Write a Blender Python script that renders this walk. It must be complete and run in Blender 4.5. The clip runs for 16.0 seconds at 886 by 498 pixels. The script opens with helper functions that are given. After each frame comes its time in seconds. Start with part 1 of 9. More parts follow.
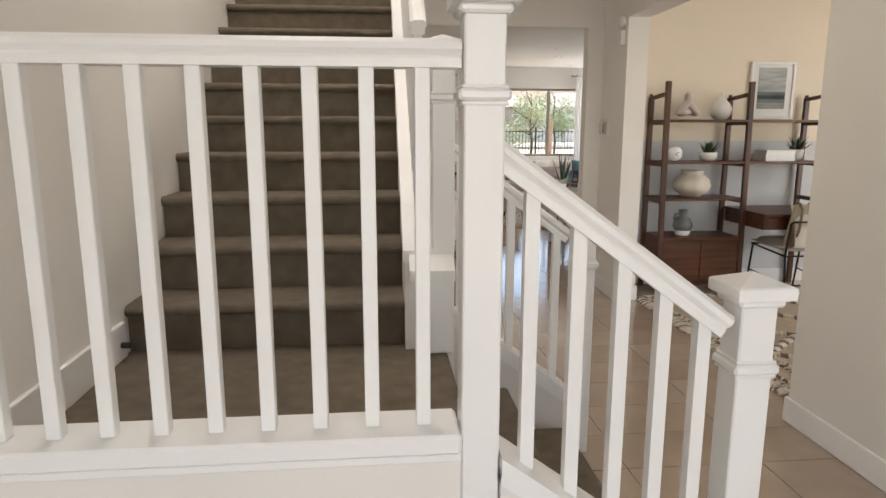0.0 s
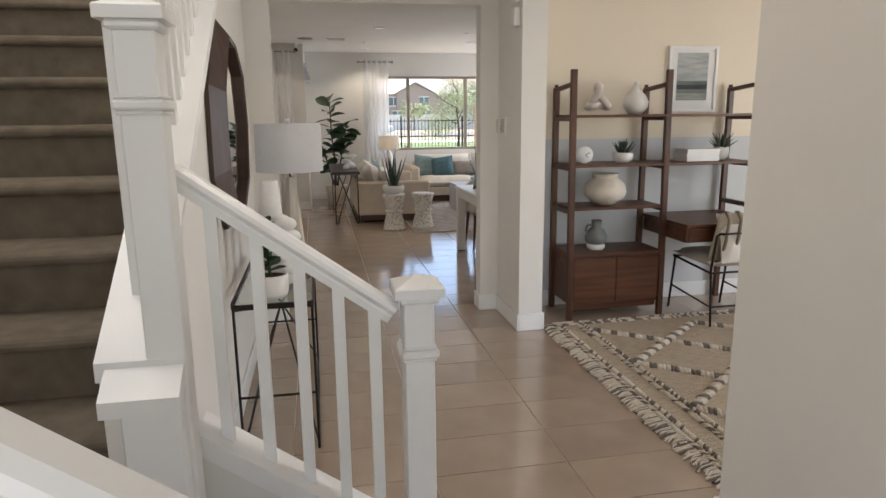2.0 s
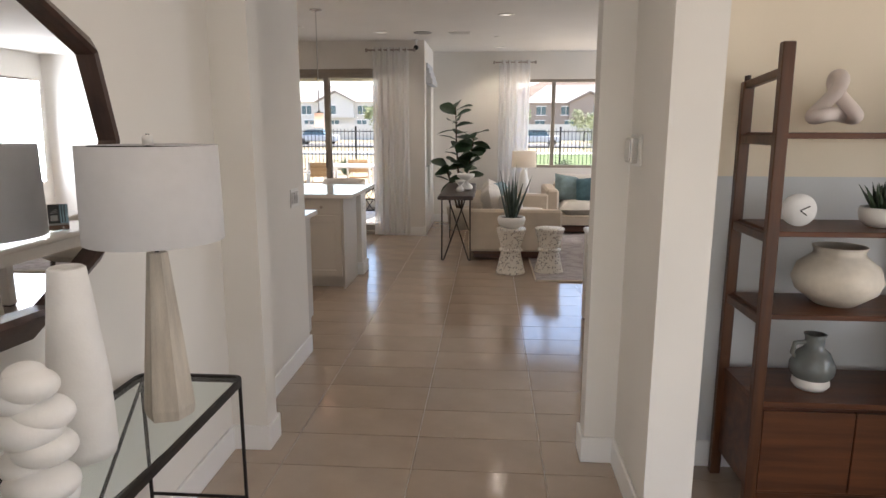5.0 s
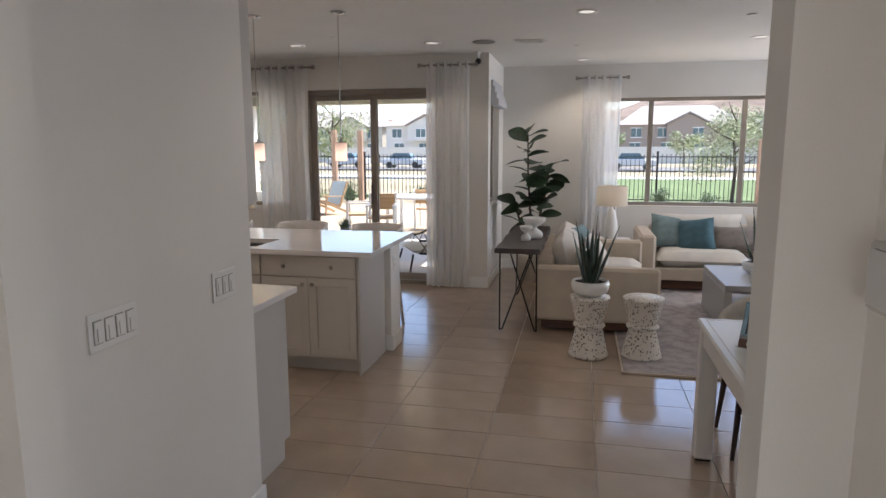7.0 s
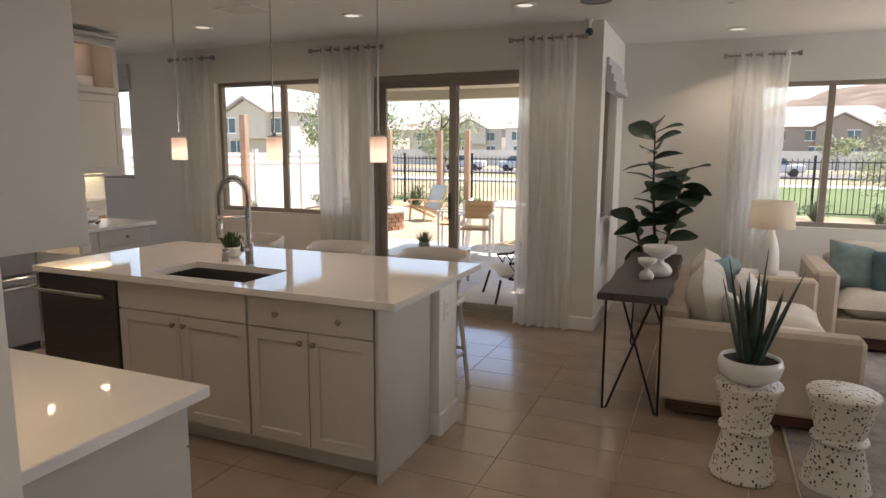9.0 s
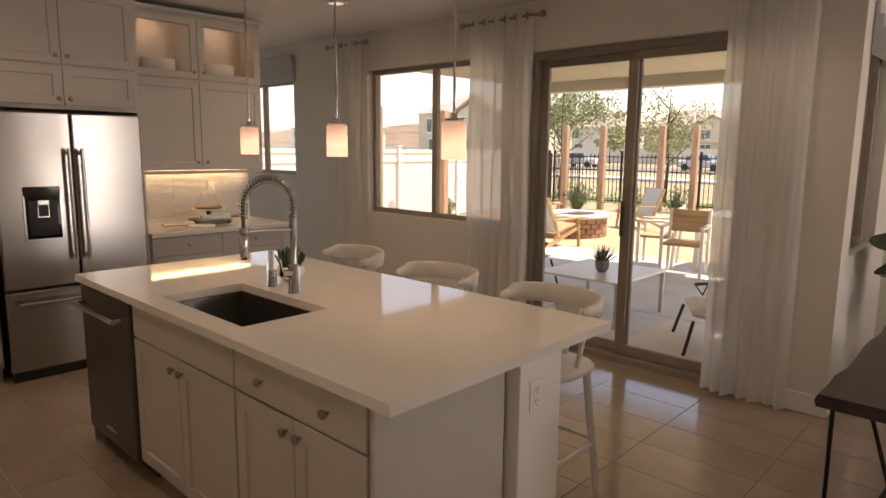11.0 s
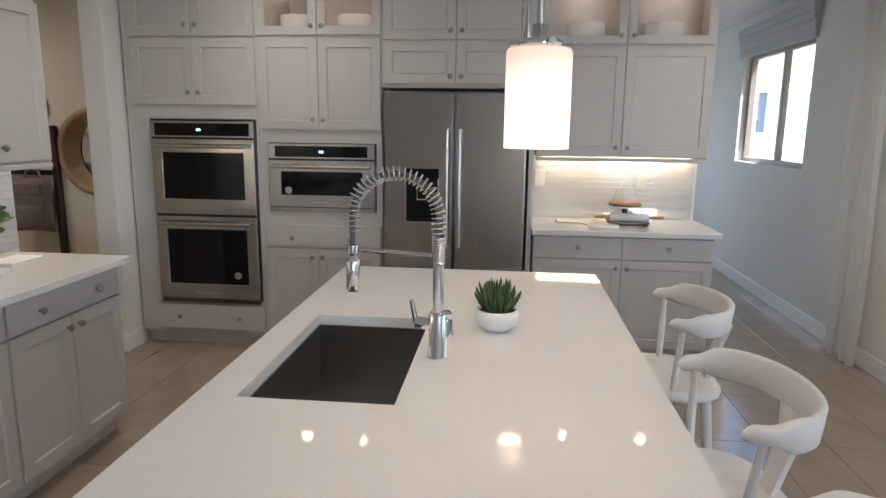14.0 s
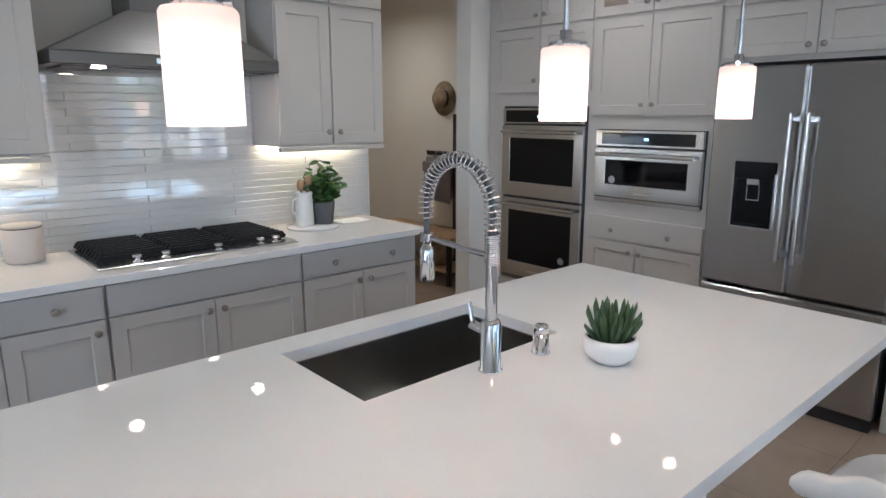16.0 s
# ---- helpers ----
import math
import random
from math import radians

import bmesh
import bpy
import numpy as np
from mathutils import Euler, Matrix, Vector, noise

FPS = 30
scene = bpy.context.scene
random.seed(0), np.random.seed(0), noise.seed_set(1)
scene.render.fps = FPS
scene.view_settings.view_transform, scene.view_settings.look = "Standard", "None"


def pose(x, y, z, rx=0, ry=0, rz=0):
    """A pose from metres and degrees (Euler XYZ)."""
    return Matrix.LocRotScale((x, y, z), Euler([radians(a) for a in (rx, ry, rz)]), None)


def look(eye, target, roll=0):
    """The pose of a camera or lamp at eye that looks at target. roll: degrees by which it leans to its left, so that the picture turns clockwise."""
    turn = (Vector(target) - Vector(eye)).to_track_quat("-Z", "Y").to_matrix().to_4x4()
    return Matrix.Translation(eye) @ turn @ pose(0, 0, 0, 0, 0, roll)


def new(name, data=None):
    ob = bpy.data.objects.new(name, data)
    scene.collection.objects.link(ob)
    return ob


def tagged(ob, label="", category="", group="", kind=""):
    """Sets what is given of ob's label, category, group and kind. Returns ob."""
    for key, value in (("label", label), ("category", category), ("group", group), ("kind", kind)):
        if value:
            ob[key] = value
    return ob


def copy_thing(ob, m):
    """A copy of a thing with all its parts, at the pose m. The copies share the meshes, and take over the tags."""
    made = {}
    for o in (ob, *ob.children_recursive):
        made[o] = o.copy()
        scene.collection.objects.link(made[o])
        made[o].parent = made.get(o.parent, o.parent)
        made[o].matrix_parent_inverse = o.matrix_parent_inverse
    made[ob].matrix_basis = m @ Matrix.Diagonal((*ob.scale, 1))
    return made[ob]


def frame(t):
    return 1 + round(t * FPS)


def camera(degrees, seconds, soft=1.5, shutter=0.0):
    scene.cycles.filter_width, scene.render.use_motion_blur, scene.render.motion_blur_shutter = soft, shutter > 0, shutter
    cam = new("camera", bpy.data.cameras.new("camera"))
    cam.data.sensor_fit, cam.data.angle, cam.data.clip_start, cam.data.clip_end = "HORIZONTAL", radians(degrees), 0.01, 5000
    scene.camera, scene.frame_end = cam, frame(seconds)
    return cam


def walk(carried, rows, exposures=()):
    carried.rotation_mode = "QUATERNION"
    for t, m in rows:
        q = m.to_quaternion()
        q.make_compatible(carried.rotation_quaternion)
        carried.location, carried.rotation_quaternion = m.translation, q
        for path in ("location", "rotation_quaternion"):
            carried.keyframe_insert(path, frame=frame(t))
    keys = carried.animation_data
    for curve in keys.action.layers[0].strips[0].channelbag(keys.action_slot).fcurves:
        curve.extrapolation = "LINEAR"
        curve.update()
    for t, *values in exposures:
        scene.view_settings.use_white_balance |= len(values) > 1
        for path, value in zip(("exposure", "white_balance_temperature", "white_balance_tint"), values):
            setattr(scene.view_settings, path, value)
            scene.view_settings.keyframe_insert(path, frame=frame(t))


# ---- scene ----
cam = camera(69.5, 16.0)
PATH = [
    (0, (0.576, 0.231, 1.428), (0.765, 2.188, 1.062), 0.1),
    (0.5, (0.629, 0.465, 1.479), (0.816, 2.42, 1.099), -0.1),
    (0.6, (0.634, 0.512, 1.481), (0.824, 2.467, 1.105), -0.3),
    (1, (0.758, 0.698, 1.493), (1.058, 2.635, 1.099), -0.2),
    (1.5, (0.974, 0.906, 1.508), (1.332, 2.834, 1.112), -0.8),
    (2, (1.181, 1.15, 1.516), (1.554, 3.072, 1.111), -0.6),
    (2.5, (1.439, 1.355, 1.537), (1.806, 3.278, 1.129), -0.8),
    (3, (1.639, 1.616, 1.541), (1.9, 3.554, 1.123), -0.8),
    (3.5, (1.791, 1.945, 1.534), (1.913, 3.896, 1.114), -0.7),
    (4, (1.905, 2.305, 1.521), (1.885, 4.261, 1.103), -0.6),
    (4.2, (1.908, 2.462, 1.509), (1.839, 4.419, 1.1), -0.3),
    (6.3, (2.094, 4.216, 1.628), (1.854, 6.173, 1.294), -0.3),
    (6.5, (2.111, 4.381, 1.633), (1.817, 6.333, 1.309), -0.3),
    (7, (2.096, 4.817, 1.627), (1.679, 6.748, 1.318), -0.1),
    (7.5, (2.077, 5.245, 1.623), (1.589, 7.16, 1.316), -0.1),
    (8, (2.008, 5.679, 1.613), (1.438, 7.571, 1.306), 0.0),
    (8.2, (1.991, 5.85, 1.603), (1.377, 7.729, 1.299), 0.1),
    (10.5, (1.937, 7.598, 1.588), (0.788, 9.204, 1.276), 0.4),
    (11, (1.855, 7.943, 1.575), (0.503, 9.383, 1.264), 0.6),
    (11.5, (1.818, 8.28, 1.571), (0.263, 9.496, 1.254), 0.9),
    (12, (1.731, 8.597, 1.573), (0.002, 9.543, 1.233), 0.7),
    (12.5, (1.61, 8.892, 1.579), (-0.244, 9.554, 1.225), 0.5),
    (13, (1.478, 9.204, 1.573), (-0.451, 9.582, 1.207), 0.5),
    (13.5, (1.318, 9.478, 1.565), (-0.646, 9.558, 1.199), 0.6),
    (14, (1.148, 9.744, 1.562), (-0.807, 9.551, 1.188), 0.7),
    (14.5, (1.009, 10.002, 1.57), (-0.893, 9.53, 1.173), 0.7),
    (15, (0.829, 10.217, 1.557), (-0.981, 9.464, 1.165), 0.4),
    (15.5, (0.648, 10.392, 1.546), (-0.959, 9.265, 1.16), 0.3),
    (16, (0.508, 10.606, 1.549), (-0.798, 9.149, 1.133), 0.0),
]
EXPO = [(0.0, 1.9, 6700, 13), (1.0, 1.85, 6400, 12), (1.8, 1.85, 6300, 12), (2.5, 1.9, 6500, 13), (4.0, 2.03, 6650, 15), (6.3, 1.66, 6150, 15), (8.2, 1.5, 6000, 14), (10.3, 1.45, 8400, 21), (12.0, 1.12, 7500, 24), (12.6, 1.42, 6000, 13), (13.0, 1.7, 5700, 11), (13.6, 2.12, 5650, 10), (15.0, 2.15, 5400, 9), (16.0, 2.2, 5150, 8)]
walk(cam, [(t, look(eye, target, roll)) for t, eye, target, roll in PATH], EXPO)

# ---- world, sun and large lights ----
world = bpy.data.worlds.new("world")
scene.world = world
world.use_nodes = True
_nt = world.node_tree
_bg = _nt.nodes["Background"]
_sky = _nt.nodes.new("ShaderNodeTexSky")
_sky.sky_type = "NISHITA"
_sky.sun_disc = False
_sky.sun_elevation = radians(61)
_sky.sun_rotation = radians(40)
_nt.links.new(_sky.outputs[0], _bg.inputs[0])
_bg.inputs[1].default_value = 0.13


def lamp_sun(strength, azim, elev):
    d = bpy.data.lights.new("sun", "SUN")
    d.energy, d.angle, d.color = strength, radians(0.6), (1.0, 0.95, 0.87)
    o = new("sun", d)
    a, e = radians(azim), radians(elev)
    v = Vector((math.sin(a) * math.cos(e), math.cos(a) * math.cos(e), math.sin(e)))
    o.matrix_world = look(v * 40, (0, 0, 0))
    return o


lamp_sun(3.9, 40, 61)


def lamp_area(name, eye, target, w, h, watts, col):
    d = bpy.data.lights.new(name, "AREA")
    d.shape, d.size, d.size_y, d.energy, d.color = "RECTANGLE", w, h, watts, col
    o = new(name, d)
    o.matrix_world = look(eye, target)
    return o


# unseen fill lamps added in assumed openings: entry door, den windows, top of stairwell
lamp_area("entry_fill", (1.1, -1.95, 1.3), (1.1, 2.0, 1.3), 2.5, 2.2, 11, (1.0, 0.96, 0.90))
lamp_area("den_fill", (4.45, -1.95, 1.4), (4.45, 2.0, 1.3), 2.2, 1.7, 9, (1.0, 0.96, 0.90))
lamp_area("den_side_fill", (6.19, 3.5, 1.4), (0.0, 3.5, 1.2), 2.0, 1.7, 14, (1.0, 0.97, 0.93))
lamp_area("stair_fill", (0.2, 3.6, 5.25), (0.2, 3.6, 0.0), 0.9, 2.6, 16, (1.0, 0.97, 0.93))


# cool fill lamp added at an unseen living room side window
lamp_area("living_fill", (6.94, 12.6, 1.45), (0.0, 12.0, 1.2), 1.3, 1.6, 27, (0.90, 0.95, 1.0))
# weak fill added on the nook's unseen far wall to lift the back wall
lamp_area("nook_fill", (-7.94, 10.6, 1.45), (0.0, 11.0, 1.0), 1.5, 1.5, 2.8, (0.84, 0.93, 1.0))


# ---- materials ----
def mat(name, col, rough=0.5, metal=0.0, var=0.06, scale=6.0, bump=0.05, bscale=60.0, stretch=(1, 1, 1), spec=0.5, rvar=0.0, fine=0.0):
    m = bpy.data.materials.new(name)
    m.use_nodes = True
    nt = m.node_tree
    n, l = nt.nodes, nt.links
    p = n["Principled BSDF"]
    p.inputs["Roughness"].default_value, p.inputs["Metallic"].default_value = rough, metal
    p.inputs["Specular IOR Level"].default_value = spec
    tc, mp = n.new("ShaderNodeTexCoord"), n.new("ShaderNodeMapping")
    mp.inputs["Scale"].default_value = stretch
    l.new(tc.outputs["Object"], mp.inputs[0])
    n1 = n.new("ShaderNodeTexNoise")
    n1.inputs["Scale"].default_value, n1.inputs["Detail"].default_value = scale, 6
    l.new(mp.outputs[0], n1.inputs[0])
    n2 = n.new("ShaderNodeTexNoise")
    n2.inputs["Scale"].default_value, n2.inputs["Detail"].default_value = bscale, 4
    l.new(mp.outputs[0], n2.inputs[0])
    ad = n.new("ShaderNodeMath")
    ad.operation = "MULTIPLY_ADD"
    ad.inputs[1].default_value = fine
    l.new(n2.outputs[0], ad.inputs[0])
    l.new(n1.outputs[0], ad.inputs[2])
    r = n.new("ShaderNodeValToRGB")
    c = Vector(col)
    r.color_ramp.elements[0].position, r.color_ramp.elements[1].position = 0.3 + fine * 0.5, 0.7 + fine * 0.5
    r.color_ramp.elements[0].color = (*[max(0, x * (1 - var)) for x in c], 1)
    r.color_ramp.elements[1].color = (*[min(1, x * (1 + var)) for x in c], 1)
    l.new(ad.outputs[0], r.inputs[0])
    l.new(r.outputs[0], p.inputs["Base Color"])
    if bump:
        b = n.new("ShaderNodeBump")
        b.inputs["Strength"].default_value, b.inputs["Distance"].default_value = bump, 0.01
        l.new(n2.outputs[0], b.inputs["Height"])
        l.new(b.outputs[0], p.inputs["Normal"])
    if rvar:
        q = n.new("ShaderNodeMapRange")
        q.inputs["To Min"].default_value, q.inputs["To Max"].default_value = rough - rvar, rough + rvar
        l.new(n1.outputs[0], q.inputs[0])
        l.new(q.outputs[0], p.inputs["Roughness"])
    return m


def per_piece(m, amount=0.1):
    """Vary the brightness of a material from object to object."""
    nt = m.node_tree
    p = nt.nodes["Principled BSDF"]
    src = p.inputs["Base Color"].links[0].from_socket
    oi, mr = nt.nodes.new("ShaderNodeObjectInfo"), nt.nodes.new("ShaderNodeMapRange")
    mr.inputs["To Min"].default_value, mr.inputs["To Max"].default_value = 1 - amount, 1 + amount
    nt.links.new(oi.outputs["Random"], mr.inputs[0])
    hs = nt.nodes.new("ShaderNodeHueSaturation")
    nt.links.new(mr.outputs[0], hs.inputs["Value"])
    nt.links.new(src, hs.inputs["Color"])
    nt.links.new(hs.outputs[0], p.inputs["Base Color"])
    return m


def wood(name, dark, light, axis=2, rough=0.4, scale=3.0):
    st = [9.0, 9.0, 9.0]
    st[axis] = 0.6
    m = mat(name, light, rough, 0, 0, scale, 0.08, 30, tuple(st))
    r = [q for q in m.node_tree.nodes if q.type == "VALTORGB"][0]
    r.color_ramp.elements[0].color, r.color_ramp.elements[1].color = (*dark, 1), (*light, 1)
    return m


def emit(name, col, strength):
    m = mat(name, col, 0.5, bump=0)
    p = m.node_tree.nodes["Principled BSDF"]
    p.inputs["Emission Color"].default_value, p.inputs["Emission Strength"].default_value = (*col, 1), strength
    return m


def glass(name, tint=(1, 1, 1), rough=0.0):
    """Thin window glass: clear with a glancing reflection."""
    m = bpy.data.materials.new(name)
    m.use_nodes = True
    n, l = m.node_tree.nodes, m.node_tree.links
    n.clear()
    o, mx = n.new("ShaderNodeOutputMaterial"), n.new("ShaderNodeMixShader")
    t, g, f = n.new("ShaderNodeBsdfTransparent"), n.new("ShaderNodeBsdfGlossy"), n.new("ShaderNodeLayerWeight")
    p5, ma = n.new("ShaderNodeMath"), n.new("ShaderNodeMath")
    p5.operation, ma.operation = "POWER", "MULTIPLY_ADD"
    p5.inputs[1].default_value, ma.inputs[1].default_value, ma.inputs[2].default_value = 5.0, 0.9, 0.035
    t.inputs[0].default_value = (*tint, 1)
    g.inputs["Roughness"].default_value = rough
    f.inputs[0].default_value = 0.5
    l.new(f.outputs["Facing"], p5.inputs[0])
    l.new(p5.outputs[0], ma.inputs[0])
    l.new(ma.outputs[0], mx.inputs[0])
    l.new(t.outputs[0], mx.inputs[1])
    l.new(g.outputs[0], mx.inputs[2])
    l.new(mx.outputs[0], o.inputs[0])
    return m


def cloth_sheer(name, col, clear=0.25):
    m = bpy.data.materials.new(name)
    m.use_nodes = True
    n, l = m.node_tree.nodes, m.node_tree.links
    n.clear()
    o = n.new("ShaderNodeOutputMaterial")
    d, t, tr = n.new("ShaderNodeBsdfDiffuse"), n.new("ShaderNodeBsdfTranslucent"), n.new("ShaderNodeBsdfTransparent")
    m1, m2 = n.new("ShaderNodeMixShader"), n.new("ShaderNodeMixShader")
    w = n.new("ShaderNodeTexNoise")
    w.inputs["Scale"].default_value = 350
    mr = n.new("ShaderNodeMapRange")
    mr.inputs["To Min"].default_value, mr.inputs["To Max"].default_value = clear * 0.4, clear * 1.6
    l.new(w.outputs[0], mr.inputs[0])
    d.inputs[0].default_value = t.inputs[0].default_value = (*col, 1)
    m1.inputs[0].default_value = 0.5
    l.new(mr.outputs[0], m2.inputs[0])
    l.new(d.outputs[0], m1.inputs[1])
    l.new(t.outputs[0], m1.inputs[2])
    l.new(m1.outputs[0], m2.inputs[1])
    l.new(tr.outputs[0], m2.inputs[2])
    l.new(m2.outputs[0], o.inputs[0])
    return m


def speckle(name, base, spots, scale=70, rough=0.5, lo=0.62, var=0.06):
    """A pale ground with scattered chips."""
    m = mat(name, base, rough, var=var, bump=0.01)
    n, l = m.node_tree.nodes, m.node_tree.links
    p = n["Principled BSDF"]
    src = p.inputs["Base Color"].links[0].from_socket
    tc = [q for q in n if q.type == "TEX_COORD"][0]
    v = n.new("ShaderNodeTexVoronoi")
    v.inputs["Scale"].default_value = scale
    l.new(tc.outputs["Object"], v.inputs["Vector"])
    g = n.new("ShaderNodeSeparateColor")
    l.new(v.outputs["Color"], g.inputs[0])
    a = n.new("ShaderNodeMath")
    a.operation = "GREATER_THAN"
    a.inputs[1].default_value = lo
    l.new(g.outputs[0], a.inputs[0])
    b = n.new("ShaderNodeMath")
    b.operation = "LESS_THAN"
    b.inputs[1].default_value = 0.42
    l.new(v.outputs["Distance"], b.inputs[0])
    c = n.new("ShaderNodeMath")
    c.operation = "MULTIPLY"
    l.new(a.outputs[0], c.inputs[0])
    l.new(b.outputs[0], c.inputs[1])
    r = n.new("ShaderNodeValToRGB")
    r.color_ramp.interpolation = "CONSTANT"
    r.color_ramp.elements[0].color = (*spots[0], 1)
    r.color_ramp.elements[1].position, r.color_ramp.elements[1].color = 0.5, (*spots[1], 1)
    l.new(g.outputs[1], r.inputs[0])
    mx = n.new("ShaderNodeMix")
    mx.data_type = "RGBA"
    l.new(c.outputs[0], mx.inputs["Factor"])
    l.new(src, mx.inputs["A"])
    l.new(r.outputs[0], mx.inputs["B"])
    l.new(mx.outputs["Result"], p.inputs["Base Color"])
    return m


WALL = mat("wall_paint", (0.80, 0.775, 0.73), 0.85, var=0.02, scale=2, bump=0.06, bscale=180)
WALL_C = mat("passage_paint_cream", (0.74, 0.68, 0.58), 0.85, var=0.02, scale=2, bump=0.06, bscale=180)
HOODM = mat("hood_steel", (0.20, 0.195, 0.19), 0.40, 1.0, 0.04, 3, 0, 60, (1, 0.6, 60))
DEN_UP = mat("den_paint_cream", (0.82, 0.73, 0.59), 0.85, var=0.02, scale=2, bump=0.06, bscale=180)
DEN_LO = mat("den_paint_grey", (0.62, 0.63, 0.63), 0.85, var=0.02, scale=2, bump=0.06, bscale=180)
CEIL = mat("ceiling_paint", (0.80, 0.79, 0.76), 0.9, var=0.02, scale=2, bump=0.08, bscale=150)
TRIM = mat("trim_paint", (0.86, 0.855, 0.84), 0.35, var=0.015, scale=3, bump=0.02, bscale=90)
TILE = per_piece(mat("floor_tile", (0.39, 0.30, 0.227), 0.13, var=0.10, scale=3.5, bump=0.015, bscale=120, rvar=0.05, fine=0.15, spec=0.8), 0.05)
GROUT = mat("floor_grout", (0.64, 0.58, 0.51), 0.9, bump=0.1, bscale=200)
CARPET = mat("stair_carpet", (0.168, 0.138, 0.104), 0.95, var=0.16, scale=14, bump=0.5, bscale=420, fine=0.5, spec=0.1)
WALNUT = wood("walnut", (0.036, 0.011, 0.004), (0.098, 0.035, 0.012), 2, 0.38)
WALNUT_X = wood("walnut_boards", (0.046, 0.014, 0.005), (0.125, 0.042, 0.015), 0, 0.38)
WENGE = wood("dark_table_wood", (0.022, 0.012, 0.009), (0.06, 0.03, 0.022), 1, 0.3)
MIRWOOD = wood("mirror_wood", (0.026, 0.012, 0.008), (0.068, 0.031, 0.020), 2, 0.42)
CAB = per_piece(mat("cabinet_paint", (0.53, 0.50, 0.465), 0.42, var=0.015, scale=3, bump=0.015, bscale=80), 0.012)
CABDARK = mat("cabinet_shadow_gap", (0.10, 0.095, 0.09), 0.8, bump=0)
QUARTZ = speckle("quartz_counter", (0.79, 0.77, 0.745), ((0.76, 0.74, 0.72), (0.81, 0.79, 0.77)), 260, 0.022, 0.88, 0.012)
TILE.node_tree.nodes["Principled BSDF"].inputs["IOR"].default_value = 1.8
QUARTZ.node_tree.nodes["Principled BSDF"].inputs["Specular IOR Level"].default_value = 0.6
def brushed(m, amount=0.8):
    """Stretch the highlights upwards, as on steel brushed from side to side."""
    nt = m.node_tree
    p, tg = nt.nodes["Principled BSDF"], nt.nodes.new("ShaderNodeTangent")
    tg.direction_type, tg.axis = "RADIAL", "Z"
    p.inputs["Anisotropic"].default_value, p.inputs["Anisotropic Rotation"].default_value = amount, 0.25
    nt.links.new(tg.outputs[0], p.inputs["Tangent"])
    return m


STEEL = brushed(mat("brushed_steel", (0.43, 0.422, 0.415), 0.25, 1.0, 0.012, 2, 0, 60, (1, 4, 90), rvar=0.01))
STEELH = mat("brushed_steel_trim", (0.58, 0.57, 0.56), 0.24, 1.0, 0.03, 3, 0, 60, (1, 0.6, 60))
STEELDK = mat("dark_steel", (0.16, 0.15, 0.145), 0.32, 1.0, 0.08, 3, 0.04, 60, (1, 1, 30))
SINKM = brushed(mat("sink_steel", (0.36, 0.35, 0.335), 0.24, 1.0, 0.06, 4, 0, 90, (1, 30, 1)), 0.75)
CHROME = mat("chrome", (0.66, 0.66, 0.67), 0.06, 1.0, 0.02, bump=0)
NICKEL = mat("knob_nickel", (0.38, 0.34, 0.31), 0.35, 1.0, 0.05, bump=0)
BLACKGL = mat("black_glass", (0.005, 0.005, 0.006), 0.06, 0, 0.05, bump=0, spec=0.32)
# black plastic, darkened further to paint the shade inside the dispenser recess
RECESS_SHADE = mat("black_plastic_recess_shade", (0.006, 0.006, 0.007), 0.3, 0, 0.1, bump=0, spec=0.2)
CASTM = mat("black_cast_iron", (0.010, 0.010, 0.011), 0.42, 0, 0.2, 30, 0.15, 220, spec=0.35)
HOSEM = mat("grey_rubber_hose", (0.11, 0.11, 0.11), 0.55, 0, 0.1, 40, 0.1, 200)
BLACKPL = mat("black_enamel", (0.018, 0.018, 0.02), 0.4, 0, 0.15, 8, 0.05)
IRON = mat("black_iron", (0.025, 0.022, 0.02), 0.5, 0.6, 0.15, 12, 0.06)
GLASS = glass("clear_glass")
TABLEGL = glass("table_glass", (0.93, 0.965, 0.95))
MIRROR = mat("mirror_glass", (0.9, 0.91, 0.91), 0.015, 1.0, 0.0, bump=0)
BRONZE = mat("window_frame_bronze", (0.33, 0.29, 0.245), 0.5, 0.2, 0.06, bump=0.02)
SHEER = cloth_sheer("sheer_curtain", (0.92, 0.91, 0.89), 0.14)
SHEER_L = cloth_sheer("sheer_curtain_thin", (0.92, 0.92, 0.92), 0.22)
CERAM = mat("white_ceramic", (0.80, 0.79, 0.76), 0.35, 0, 0.04, 5, 0.04, 40)
BLUSH = mat("blush_glaze", (0.62, 0.55, 0.50), 0.4, 0, 0.05, 9, 0.05, 60)
STICKM = mat("grey_sticker", (0.34, 0.34, 0.34), 0.5, 0, 0.04, bump=0)
CHALK = mat("white_matte_plaster", (0.82, 0.81, 0.79), 0.7, 0, 0.05, 9, 0.12, 60)
STONEW = mat("rough_cream_stone", (0.66, 0.60, 0.51), 0.8, 0, 0.12, 7, 0.25, 40, fine=0.3)
LAMPWOOD = mat("weathered_lamp_base", (0.52, 0.47, 0.40), 0.75, 0, 0.2, 3, 0.2, 50, (12, 12, 1), fine=0.3)
SHADE = mat("lamp_shade_linen", (0.56, 0.56, 0.575), 0.9, 0, 0.02, 30, 0.05, 300)
SHADE_W = cloth_sheer("lamp_shade_glowing", (0.85, 0.8, 0.72), 0.02)
LEAF = mat("leaf_dark", (0.030, 0.060, 0.026), 0.42, 0, 0.35, 12, 0.1, 60)
LEAF2 = mat("leaf_succulent", (0.060, 0.098, 0.036), 0.45, 0, 0.3, 20, 0.05)
LEAF3 = mat("leaf_aloe", (0.045, 0.075, 0.055), 0.45, 0, 0.3, 20, 0.05)
